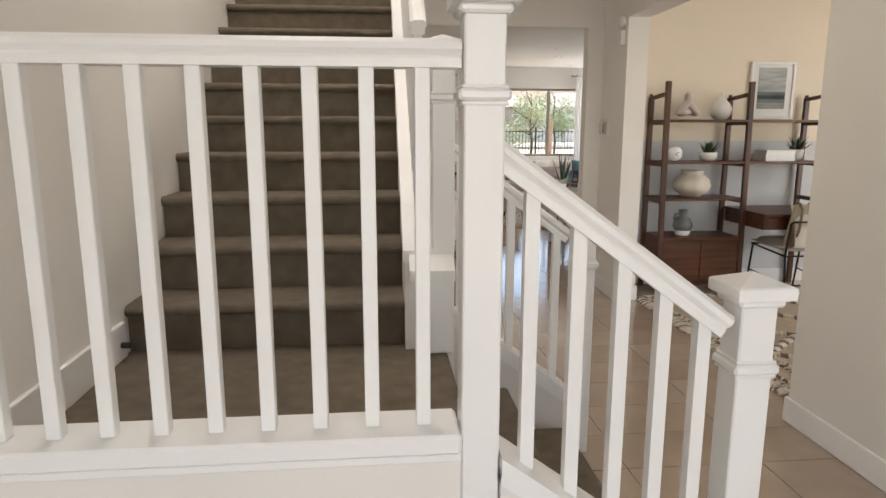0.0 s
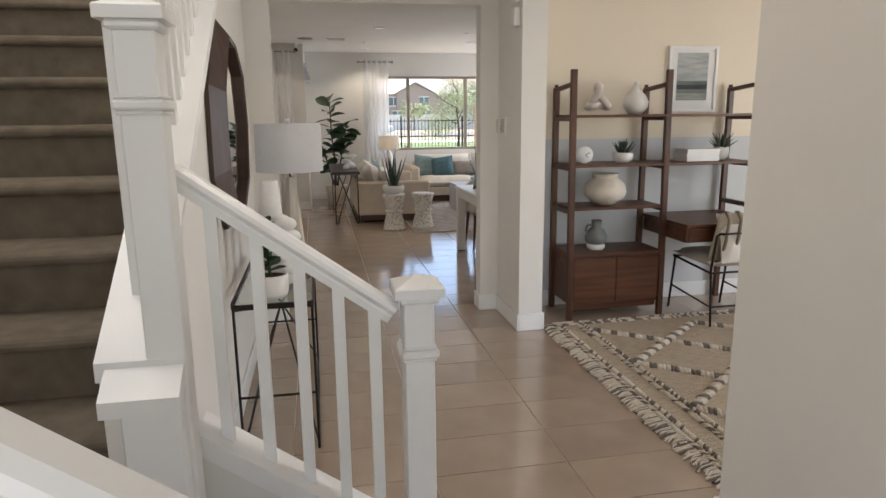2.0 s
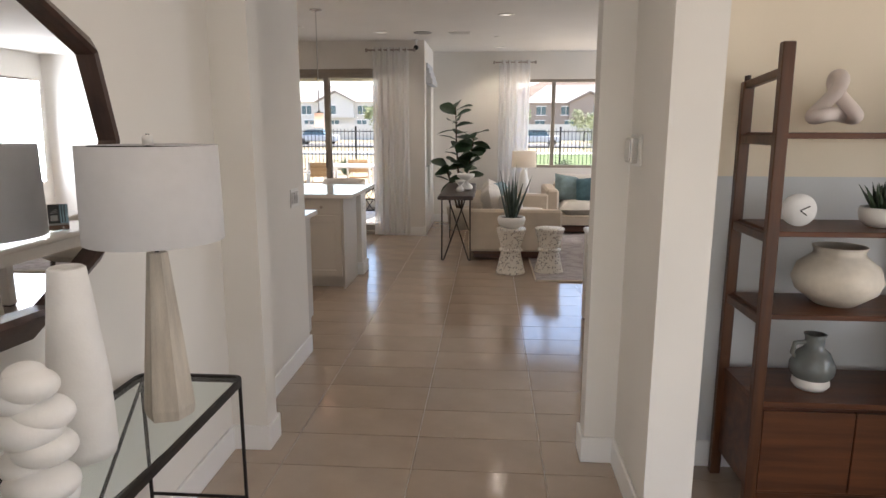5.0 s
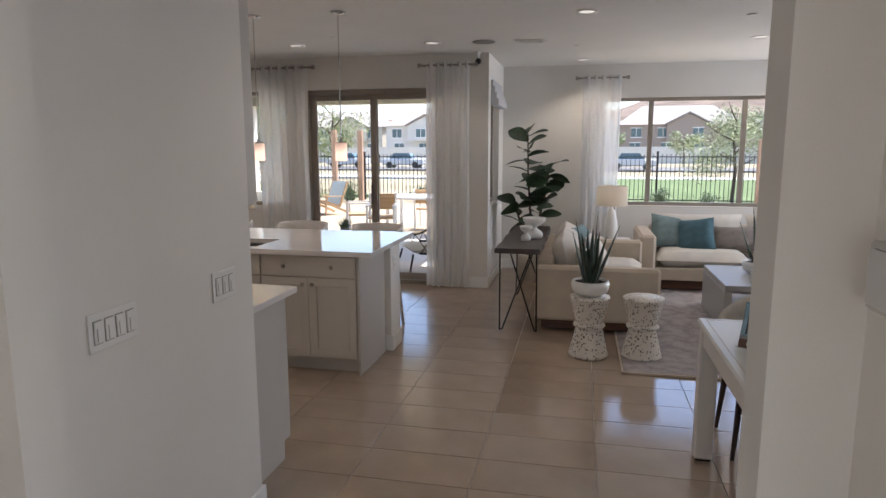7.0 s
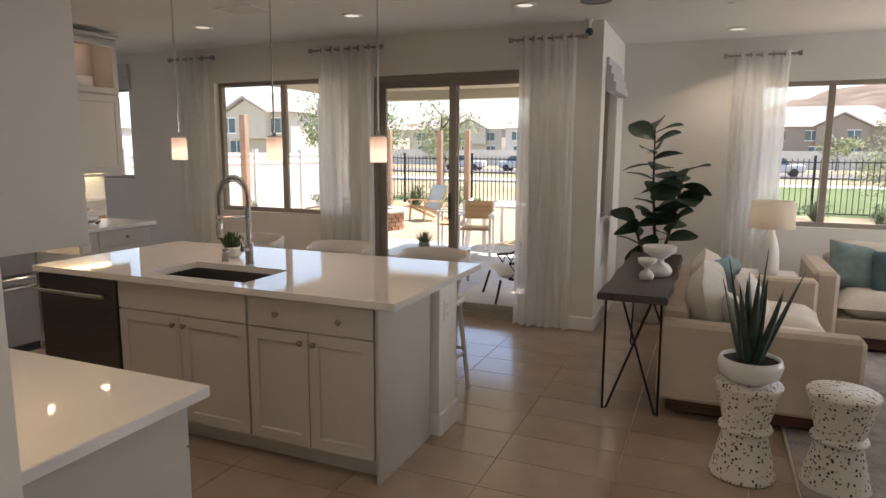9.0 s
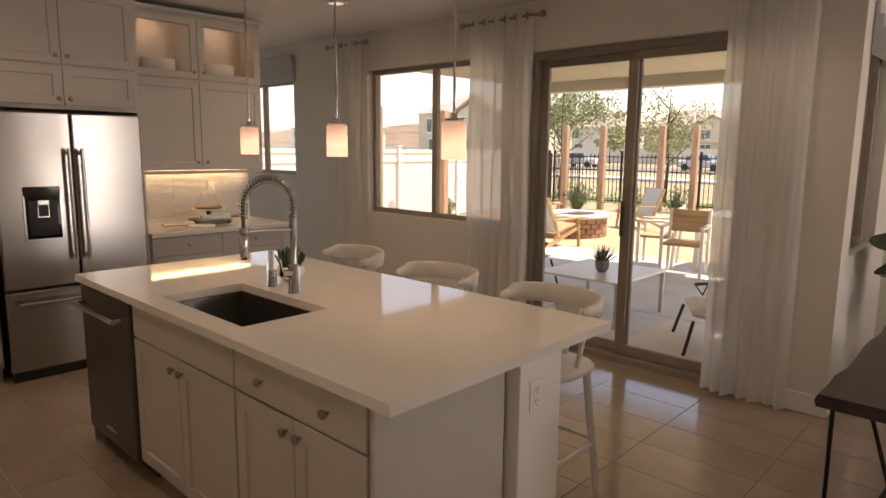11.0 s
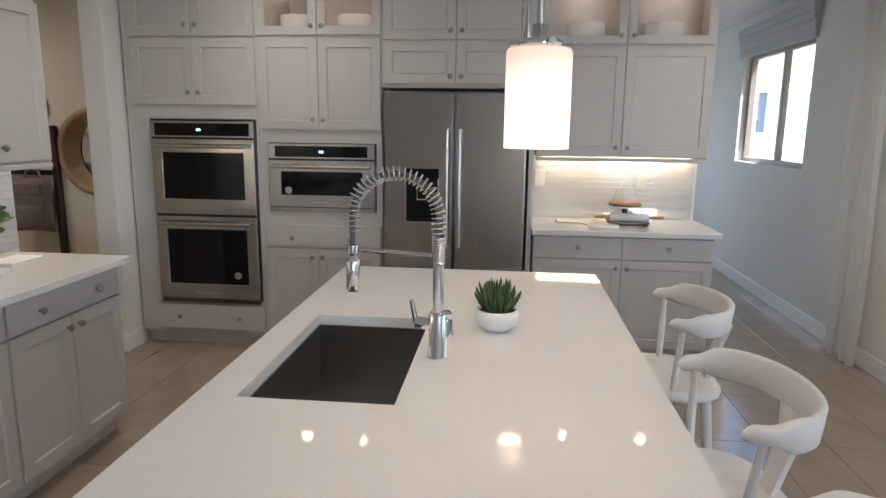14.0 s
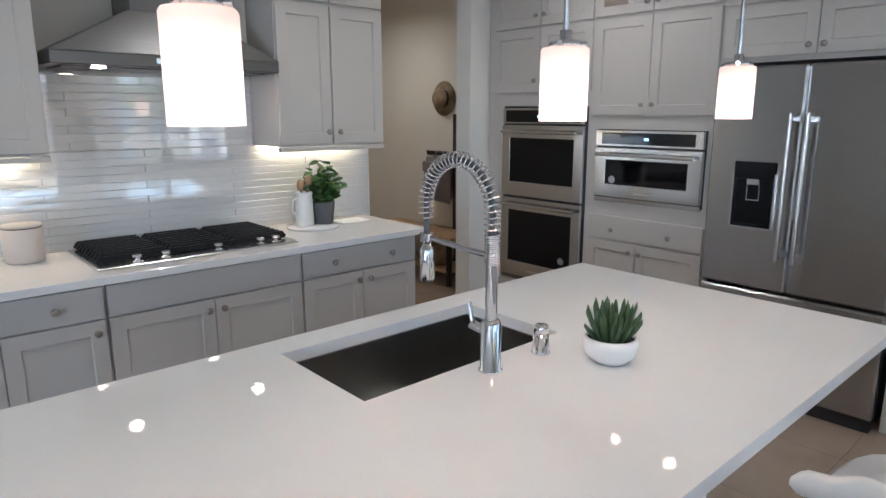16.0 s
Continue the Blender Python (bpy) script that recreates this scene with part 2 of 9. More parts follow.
LEAF4 = mat("leaf_herb", (0.06, 0.145, 0.03), 0.5, 0, 0.4, 20, 0.05)
SOIL = mat("dark_soil", (0.035, 0.024, 0.017), 0.95, 0, 0.3, 30, 0.5, 120)
LINEN = mat("sofa_linen", (0.58, 0.50, 0.405), 0.95, 0, 0.05, 8, 0.3, 500, fine=0.3, spec=0.1)
LINEN_L = mat("cushion_linen", (0.66, 0.62, 0.56), 0.95, 0, 0.06, 8, 0.3, 500, fine=0.3, spec=0.1)
TEAL = mat("teal_pillow_cloth", (0.085, 0.16, 0.195), 0.95, 0, 0.15, 14, 0.4, 300, fine=0.4, spec=0.1)
TEAL_L = mat("pale_teal_cloth", (0.20, 0.27, 0.28), 0.95, 0, 0.15, 14, 0.4, 300, fine=0.4, spec=0.1)
GREYCL = mat("grey_pillow_cloth", (0.25, 0.22, 0.20), 0.95, 0, 0.15, 14, 0.4, 300, fine=0.4, spec=0.1)
TERR = speckle("terrazzo", (0.74, 0.70, 0.63), ((0.05, 0.045, 0.04), (0.33, 0.26, 0.20)), 62, 0.5, 0.55)
RUGL = mat("living_rug", (0.36, 0.33, 0.32), 1.0, 0, 0.22, 10, 0.6, 160, fine=0.8, spec=0.05)
RUGD = mat("den_rug_weave", (0.45, 0.37, 0.275), 1.0, 0, 0.22, 5, 0.7, 60, (3, 24, 1), fine=0.9, spec=0.05)
RUGW = mat("rug_cream_tufts", (0.64, 0.57, 0.47), 1.0, 0, 0.15, 40, 0.6, 200, spec=0.05)
RUGK = mat("rug_dark_tufts", (0.19, 0.165, 0.14), 1.0, 0, 0.25, 40, 0.6, 200, spec=0.05)
LAQ = mat("greige_lacquer", (0.58, 0.545, 0.50), 0.35, 0, 0.02, 3, 0.02)
LAQ_G = mat("grey_table_lacquer", (0.43, 0.42, 0.405), 0.35, 0, 0.03, 3, 0.02)
LAQ_W = mat("white_lacquer", (0.78, 0.76, 0.73), 0.3, 0, 0.02, 3, 0.02)
STOOLP = mat("stool_white_paint", (0.76, 0.73, 0.69), 0.45, 0, 0.04, 8, 0.05, 40)
PLAST = mat("white_plastic", (0.80, 0.79, 0.76), 0.4, 0, 0.01, bump=0)
GREYPL = mat("grey_plastic", (0.30, 0.30, 0.31), 0.45, 0, 0.02, bump=0)
PAPER = mat("paper_white", (0.82, 0.81, 0.79), 0.8, 0, 0.03, bump=0)
OPAL_ON = emit("opal_glass_lit", (1.0, 0.68, 0.50), 1.0)
_n, _l = OPAL_ON.node_tree.nodes, OPAL_ON.node_tree.links
_t = [q for q in _n if q.type == "TEX_COORD"][0]
_s, _m = _n.new("ShaderNodeSeparateXYZ"), _n.new("ShaderNodeMapRange")
_l.new(_t.outputs["Object"], _s.inputs[0])
_l.new(_s.outputs["Z"], _m.inputs[0])
_m.inputs["From Min"].default_value, _m.inputs["From Max"].default_value = 0.06, 0.13
_m.inputs["To Min"].default_value, _m.inputs["To Max"].default_value = 0.48, 0.17
_l.new(_m.outputs[0], _n["Principled BSDF"].inputs["Emission Strength"])
CAN_ON = emit("downlight_lens", (1.0, 0.93, 0.82), 0.28)
STRIP_ON = emit("cabinet_light_strip", (1.0, 0.74, 0.42), 4.8)
PUCK_ON = emit("cabinet_puck_light", (1.0, 0.70, 0.48), 10.0)
LED_ON = emit("display_blue", (0.35, 0.6, 0.9), 0.8)


# ---- mesh building ----
class M:
    """Collects vertices and faces for one mesh."""

    def __init__(self):
        self.v, self.f, self.s, self.x = [], [], [], None

    def add(self, vs, fs, smooth=False):
        b = len(self.v)
        for p in vs:
            p = Vector(p)
            self.v.append(self.x @ p if self.x else p)
        self.f += [tuple(i + b for i in q) for q in fs]
        self.s += [smooth] * len(fs)
        return self

    def box(self, x0, x1, y0, y1, z0, z1, c=0.0):
        if x0 > x1: x0, x1 = x1, x0
        if y0 > y1: y0, y1 = y1, y0
        if z0 > z1: z0, z1 = z1, z0
        c = min(c, (x1 - x0) * 0.45, (y1 - y0) * 0.45, (z1 - z0) * 0.45)
        if c <= 0:
            vs = [(x, y, z) for x in (x0, x1) for y in (y0, y1) for z in (z0, z1)]
            return self.add(vs, [(0, 1, 3, 2), (4, 6, 7, 5), (0, 4, 5, 1), (2, 3, 7, 6), (0, 2, 6, 4), (1, 5, 7, 3)])
        vs, ix = [], {}
        X, Y, Z = (x0, x1), (y0, y1), (z0, z1)
        for i in (0, 1):
            for j in (0, 1):
                for k in (0, 1):
                    di, dj, dk = (c, -c)[i], (c, -c)[j], (c, -c)[k]
                    for a in range(3):
                        ix[i, j, k, a] = len(vs)
                        vs.append((X[i] + (di if a != 0 else 0), Y[j] + (dj if a != 1 else 0), Z[k] + (dk if a != 2 else 0)))
        fs = []
        for i in (0, 1):
            q = [ix[i, 0, 0, 0], ix[i, 1, 0, 0], ix[i, 1, 1, 0], ix[i, 0, 1, 0]]
            fs.append(q if i else q[::-1])
            q = [ix[0, i, 0, 1], ix[0, i, 1, 1], ix[1, i, 1, 1], ix[1, i, 0, 1]]
            fs.append(q if i else q[::-1])
            q = [ix[0, 0, i, 2], ix[1, 0, i, 2], ix[1, 1, i, 2], ix[0, 1, i, 2]]
            fs.append(q if i else q[::-1])
        for i in (0, 1):
            for j in (0, 1):
                q = [ix[i, j, 0, 0], ix[i, j, 1, 0], ix[i, j, 1, 1], ix[i, j, 0, 1]]
                fs.append(q if i == j else q[::-1])
                q = [ix[i, 0, j, 2], ix[i, 1, j, 2], ix[i, 1, j, 0], ix[i, 0, j, 0]]
                fs.append(q if i == j else q[::-1])
                q = [ix[0, i, j, 1], ix[1, i, j, 1], ix[1, i, j, 2], ix[0, i, j, 2]]
                fs.append(q if i == j else q[::-1])
        for i in (0, 1):
            for j in (0, 1):
                for k in (0, 1):
                    q = [ix[i, j, k, 0], ix[i, j, k, 1], ix[i, j, k, 2]]
                    fs.append(q if (i + j + k) % 2 else q[::-1])
        return self.add(vs, fs)

    def ring(self, loops, closed=True, caps=True, smooth=True):
        """Skin a list of equal loops."""
        n = len(loops[0])
        vs = [p for lp in loops for p in lp]
        fs = []
        for a in range(len(loops) - 1):
            for i in range(n if closed else n - 1):
                j = (i + 1) % n
                fs.append((a * n + i, a * n + j, (a + 1) * n + j, (a + 1) * n + i))
        self.add(vs, fs, smooth)
        if caps and closed:
            self.add(loops[0], [tuple(range(n))[::-1]])
            self.add(loops[-1], [tuple(range(n))])
        return self

    def tube(self, pts, r, n=8, caps=True, flat=None):
        """Sweep a round section along pts; r may be a list of radii."""
        pts = [Vector(p) for p in pts]
        rs = r if isinstance(r, (list, tuple)) else [r] * len(pts)
        loops, up = [], None
        for i, p in enumerate(pts):
            t = (pts[min(i + 1, len(pts) - 1)] - pts[max(i - 1, 0)])
            t = t.normalized() if t.length > 1e-9 else Vector((0, 0, 1))
            if up is None:
                up = t.orthogonal().normalized()
            up = (up - t * up.dot(t))
            up = up.normalized() if up.length > 1e-6 else t.orthogonal().normalized()
            sd = t.cross(up)
            loops.append([p + up * math.cos(2 * math.pi * k / n) * rs[i] + sd * math.sin(2 * math.pi * k / n) * rs[i] for k in range(n)])
        return self.ring(loops, caps=caps)

    def bar(self, p0, p1, w, h=None, up=(0, 0, 1), c=0.0):
        """A rectangular bar from p0 to p1; w across, h along up."""
        p0, p1, h = Vector(p0), Vector(p1), h or w
        t = (p1 - p0)
        ln = t.length
        t = t.normalized()
        u = Vector(up)
        if abs(t.dot(u)) > 0.99:
            u = Vector((0, 1, 0))
        sd = t.cross(u).normalized()
        u = sd.cross(t).normalized()
        mt = Matrix((( *t, 0), (*sd, 0), (*u, 0), (0, 0, 0, 1))).transposed()
        mt.translation = p0
        old = self.x
        self.x = (old @ mt) if old else mt
        self.box(0, ln, -w / 2, w / 2, -h / 2, h / 2, c)
        self.x = old
        return self

    def lathe(self, prof, n=28, at=(0, 0, 0), caps=True, wob=None):
        loops = []
        for r, z in prof:
            r = max(r, 0.0004)
            loops.append([(at[0] + r * math.cos(2 * math.pi * k / n) * (wob(k / n, z) if wob else 1), at[1] + r * math.sin(2 * math.pi * k / n) * (wob(k / n, z) if wob else 1), at[2] + z) for k in range(n)])
        return self.ring(loops, caps=caps)

    def prism(self, poly, h0, h1, axis=2):
        """Extrude a polygon of (a, b) along an axis; it must turn counter-clockwise seen from that axis."""
        n = len(poly)

        def at(p, h):
            return (h, p[0], p[1]) if axis == 0 else ((p[1], h, p[0]) if axis == 1 else (p[0], p[1], h))
        vs = [at(p, h0) for p in poly] + [at(p, h1) for p in poly]
        fs = [tuple(range(n))[::-1], tuple(range(n, 2 * n))]
        fs += [(i, (i + 1) % n, (i + 1) % n + n, i + n) for i in range(n)]
        return self.add(vs, fs)

    def ball(self, c, r, n=14, m=8):
        rx, ry, rz = r if isinstance(r, (tuple, list)) else (r, r, r)
        loops = []
        for a in range(m + 1):
            t = -math.pi / 2 + math.pi * a / m
            k = max(math.cos(t), 0.002)
            loops.append([(c[0] + rx * k * math.cos(2 * math.pi * i / n), c[1] + ry * k * math.sin(2 * math.pi * i / n), c[2] + rz * math.sin(t)) for i in range(n)])
        return self.ring(loops, caps=True)

    def cushion(self, c, sx, sy, sz, n=10, p=3.2, puff=0.35):
        """A soft padded block, thinner at its rim; flat axis z."""
        vs, fs = [], []
        for side in (1, -1):
            b = len(vs)
            for i in range(n + 1):
                for j in range(n + 1):
                    u, w = 2 * i / n - 1, 2 * j / n - 1
                    e = max(0, (1 - abs(u) ** p) * (1 - abs(w) ** p)) ** 0.5
                    k = 1 - 0.06 * (u * u + w * w - 2 * u * u * w * w)
                    vs.append((c[0] + sx / 2 * u * k, c[1] + sy / 2 * w * k, c[2] + side * sz / 2 * (e * (1 - puff) + puff * e * e)))
            for i in range(n):
                for j in range(n):
                    q = (b + i * (n + 1) + j, b + (i + 1) * (n + 1) + j, b + (i + 1) * (n + 1) + j + 1, b + i * (n + 1) + j + 1)
                    fs.append(q if side > 0 else q[::-1])
        return self.add(vs, fs, True)

    def mesh(self, name, off=(0, 0, 0)):
        me = bpy.data.meshes.new(name)
        o = Vector(off)
        me.from_pydata([p - o for p in self.v], [], self.f)
        me.polygons.foreach_set("use_smooth", self.s)
        me.update()
        return me


ORIGIN = {}


def part(name, m, material, parent=None, label=""):
    """One mesh object, under a thing or a part, from a mesh laid out in world places."""
    off = Vector((0, 0, 0))
    q = parent
    while q is not None:
        off = off + ORIGIN.get(q.name, Vector((0, 0, 0)))
        q = q.parent
    me = m.mesh(name, off)
    me.materials.append(material)
    ob = new(name, me)
    ob.parent = parent
    ORIGIN[ob.name] = Vector((0, 0, 0))
    if label:
        tagged(ob, label)
    return ob


def thing(name, at, label, category, group="", kind=""):
    ob = new(name)
    ob.empty_display_size = 0.1
    ob.location = at
    ORIGIN[ob.name] = Vector(at)
    return tagged(ob, label, category, group, kind)


def solo(name, m, material, label, category, group="", kind=""):
    """A thing of one mesh, its origin at the middle of its base."""
    lo = [min(p[i] for p in m.v) for i in range(3)]
    hi = [max(p[i] for p in m.v) for i in range(3)]
    at = Vector(((lo[0] + hi[0]) / 2, (lo[1] + hi[1]) / 2, lo[2]))
    me = m.mesh(name, at)
    me.materials.append(material)
    ob = new(name, me)
    ob.location = at
    ORIGIN[ob.name] = at
    return tagged(ob, label, category, group, kind)


def struct(name, m, material, label, category):
    me = m.mesh(name)
    me.materials.append(material)
    ob = new(name, me)
    ORIGIN[ob.name] = Vector((0, 0, 0))
    return tagged(ob, label, category, "", "structure")


def move(ob, x, y, z=0.0, rz=0.0):
    return copy_thing(ob, pose(x, y, z, 0, 0, rz))


# ---- structure ----
H = 2.70


def wall_run(name, axis, a0, a1, b0, b1, holes, material, label, z0=0.0, z1=H):
    """A wall along x (axis 0) or y (axis 1), from a0 to a1 and b0 to b1 thick, with holes (from, to, sill, head), as one skin."""
    A = sorted({a0, a1} | {q for h in holes for q in h[:2]})
    Z = sorted({z0, z1} | {min(max(q, z0), z1) for h in holes for q in h[2:]})

    def solid(i, k):
        if not (0 <= i < len(A) - 1 and 0 <= k < len(Z) - 1):
            return False
        a, z = (A[i] + A[i + 1]) / 2, (Z[k] + Z[k + 1]) / 2
        return not any(h[0] < a < h[1] and h[2] < z < h[3] for h in holes)
    ix, vs, fs = {}, [], []

    def at(i, k, d):
        if (i, k, d) not in ix:
            ix[i, k, d] = len(vs)
            b = (b0, b1)[d]
            vs.append((A[i], b, Z[k]) if axis == 0 else (b, A[i], Z[k]))
        return ix[i, k, d]
    for i in range(len(A) - 1):
        for k in range(len(Z) - 1):
            if not solid(i, k):
                continue
            c = ((i, k), (i + 1, k), (i + 1, k + 1), (i, k + 1))
            fs += [[at(*q, 0) for q in c], [at(*q, 1) for q in c][::-1]]
            for (p, q), nb in zip(((c[0], c[1]), (c[1], c[2]), (c[2], c[3]), (c[3], c[0])), ((i, k - 1), (i + 1, k), (i, k + 1), (i - 1, k))):
                if not solid(*nb):
                    fs.append([at(*p, 1), at(*q, 1), at(*q, 0), at(*p, 0)])
    if axis == 1:
        fs = [f[::-1] for f in fs]
    return struct(name, M().add(vs, fs), material, label, "wall")


BB = 0.125


def base_run(name, pts, label="white painted baseboard along the wall foot"):
    """A baseboard: boxes (x0, x1, y0, y1) with a small rounded top."""
    m = M()
    for x0, x1, y0, y1 in pts:
        m.box(x0, x1, y0, y1, 0.0, BB, 0.004)
    return struct(name, m, TRIM, label, "baseboard")


# the floor slab below the tiles
sub = M().box(-0.6, 7.2, -2.2, 13.75, -0.12, -0.006).box(-8.2, -0.6, 9.0, 12.36, -0.12, -0.006).box(-3.9, -0.6, 3.8, 9.0, -0.12, -0.006)
floor = struct("floor", sub, GROUT, "taupe porcelain tile floor with pale grout joints", "floor")

# great room and kitchen
KW = (-3.17, -1.45, 0.93, 2.33)
SD = (-1.22, 0.50, 0.0, 2.33)
SW = (-6.05, -4.45, 1.25, 2.33)
wall_run("wall_kitchen_back", 0, -8.0, 1.04, 12.17, 12.35, [KW, SD, SW], WALL, "white painted wall with window and sliding door")
SX = (12.36, 13.12, 0.96, 2.30)
wall_run("wall_nook_side", 1, 12.35, 13.55, 0.87, 1.04, [SX], WALL, "white painted side wall with a narrow window")
LW = (2.32, 4.72, 0.89, 2.28)
wall_run("wall_living_back", 0, 0.87, 7.0, 13.55, 13.73, [LW], WALL, "white painted wall with a wide window")
wall_run("wall_living_side", 1, 5.92, 13.73, 7.0, 7.15, [(11.9, 13.3, 0.6, 2.3)], WALL, "white painted side wall with an added unseen window")
wall_run("wall_den_back_room_side", 0, 2.545, 7.0, 5.99, 6.05, [], WALL, "plain white wall behind the den")
wall_run("wall_hob", 0, -1.88, 0.725, 7.08, 7.23, [], WALL, "white painted wall behind the hob")
struct("wall_hob_return", M().box(0.655, 0.725, 7.2302, 7.275, 0, H), WALL, "short white wall return beside the hob cabinets", "wall")
wall_run("wall_fridge", 1, 7.15, 11.095, -3.80, -3.66, [], WALL, "white painted wall behind the tall cabinets")
wall_run("wall_pier", 0, -3.80, -2.86, 7.00, 7.15, [], WALL, "white painted wall end beside the ovens")
wall_run("wall_fridge_end", 0, -3.80, -3.66, 11.095, 11.11, [], WALL, "white end of the wall behind the cabinets")
wall_run("wall_passage_side", 1, 4.0, 7.08, -1.88, -1.74, [], WALL_C, "cream wall of the passage")
wall_run("wall_passage_back", 0, -5.2, -1.74, 3.9, 4.0, [], WALL_C, "cream wall closing the passage")
wall_run("wall_passage_far", 1, 4.0, 7.0, -3.80, -3.66, [], WALL_C, "cream wall with hooks and a round mirror")
wall_run("wall_nook_far", 1, 6.9, 12.17, -8.1, -8.0, [(9.8, 11.4, 0.65, 2.25)], WALL, "plain white wall closing the nook")
wall_run("wall_nook_near", 0, -8.0, -3.8, 9.0, 9.1, [], WALL, "plain white wall of the nook")

# hall
wall_run("wall_opening", 0, 0.725, 2.545, 5.92, 6.05, [(0.90, 2.405, 0.0, 2.31)], WALL, "white wall with a wide cased opening")
wall_run("wall_pier_right", 1, 3.045, 5.92, 2.545, 2.72, [(3.045, 5.36, 0.0, 2.31)], WALL, "white wall with the den opening")
wall_run("wall_hall_right", 1, -2.0, 3.045, 2.58, 2.72, [], WALL, "white painted hall wall")
m = M().box(2.72, 7.0, 5.925, 5.985, 0, 1.335)
struct("wall_den_lower", m, DEN_LO, "grey painted lower part of the den wall", "wall")
m = M().box(2.72, 7.0, 5.925, 5.985, 1.335, H)
struct("wall_den_upper", m, DEN_UP, "cream painted upper part of the den wall", "wall")
wall_run("wall_den_side", 1, -2.0, 5.925, 6.2, 6.35, [(2.4, 4.6, 0.5, 2.3)], DEN_UP, "cream painted wall closing the den")
FW = (-0.2, 2.4, 0.1, 2.4)
wall_run("wall_entry", 0, -0.57, 6.2, -2.15, -2.0, [FW, (3.3, 5.6, 0.5, 2.3)], WALL, "white entry wall with an assumed glazed door")
# stairwell, open to the floor above
wall_run("wall_stair_left", 1, -2.0, 7.08, -0.57, -0.42, [], WALL, "white painted stairwell wall", 0, 5.3)
wall_run("wall_stair_end", 0, -0.57, 0.75, 7.08, 7.2, [], WALL, "white wall at the head of the stairs", H + 0.3, 5.3)
wall_run("wall_stair_upper", 1, 2.0, 7.08, 0.75, 0.87, [], WALL, "white wall above the hall", H + 0.12, 5.3)
wall_run("wall_stair_front", 0, -0.42, 0.87, 1.85, 2.0, [], WALL, "white wall above the landing", H + 0.12, 5.3)

m = M().box(0.76, 7.15, -2.15, 13.73, H, H + 0.12).box(-8.1, 0.76, 7.2, 12.35, H, H + 0.12).box(-0.57, 0.76, -2.15, 1.85, H, H + 0.12)
m.box(-5.2, -0.57, 3.9, 7.2, H, H + 0.12).box(-0.57, 0.87, 1.85, 7.2, 5.3, 5.4)
struct("ceiling", m, CEIL, "flat white painted ceiling", "ceiling")

t = 0.015
base_run("baseboard_hall_left", [(0.725, 0.725 + t, 2.85, 5.92 - t), (0.725, 0.90 + t, 5.92 - t, 5.92), (0.90, 0.90 + t, 5.92, 6.05), (0.725, 0.90 + t, 6.05, 6.05 + t), (0.725, 0.725 + t, 6.05 + t, 7.275 + t), (0.655, 0.725, 7.275, 7.275 + t)])
base_run("baseboard_pier", [(2.545 - t, 2.545, 5.36 - t, 5.92 - t), (2.545, 2.72 + t, 5.36 - t, 5.36), (2.405 - t, 2.545, 5.92 - t, 5.92), (2.405 - t, 2.405, 5.92, 6.05 + t), (2.405, 7.0, 6.05, 6.05 + t), (2.72, 2.72 + t, 5.36, 5.925)])
base_run("baseboard_hall_right", [(2.58 - t, 2.58, -2.0, 3.045 + t), (2.58, 2.72 + t, 3.045, 3.045 + t)])
base_run("baseboard_den", [(2.735, 6.2, 5.925 - t, 5.925)])
base_run("baseboard_kitchen_back", [(-8.0, -1.24, 12.17 - t, 12.17), (0.52, 1.04 + t, 12.17 - t, 12.17), (1.04, 1.04 + t, 12.17, 13.55 - t)])
base_run("baseboard_living", [(1.055, 7.0, 13.55 - t, 13.55), (7.0 - t, 7.0, 6.07, 13.53)])
base_run("baseboard_passage", [(-2.86, -2.86 + t, 7.0 - t, 7.15 + t), (-3.04, -2.86, 7.15, 7.15 + t), (-3.66 + t, -2.86, 7.0 - t, 7.0), (-3.66, -3.66 + t, 4.0, 7.0 - t)])


# ---- windows ----
def window_unit(name, axis, a0, a1, s, t, b, mulls, label, depth=0.06, out=1, fw=0.045, sill=0.03):
    """A bronze framed window in a hole; b is the plane of its inner face; out is the outward side."""
    w = struct(name, M(), TRIM, label, "window")

    def bx(m, p, q, d0, d1, lo, hi, c=0.004):
        d0, d1 = b + out * d0, b + out * d1
        m.box(*((p, q, min(d0, d1), max(d0, d1)) if axis == 0 else (min(d0, d1), max(d0, d1), p, q)), lo, hi, c)
    f = M()
    bx(f, a0, a0 + fw, 0, depth, s, t)
    bx(f, a1 - fw, a1, 0, depth, s, t)
    bx(f, a0 + fw, a1 - fw, 0, depth, s, s + fw)
    bx(f, a0 + fw, a1 - fw, 0, depth, t - fw, t)
    part("window_frame", f, BRONZE, w, "bronze aluminium frame")
    for x in mulls:
        g = M()
        bx(g, x - 0.03, x + 0.03, 0.004, depth - 0.004, s + fw, t - fw)
        part("mullion", g, BRONZE, w)
    xs = [a0 + fw] + list(mulls) + [a1 - fw]
    for p, q in zip(xs, xs[1:]):
        g = M()
        bx(g, p, q, depth * 0.45, depth * 0.45 + 0.006, s + fw, t - fw, 0)
        pane = part("pane", g, GLASS, w)
        pane.visible_shadow = False
    if sill:
        g = M()
        bx(g, a0 - 0.02, a1 + 0.02, -0.13, -0.002, s - 0.028, s - 0.002, 0.005)
        part("window_sill", g, TRIM, w, "white window sill")
    return w


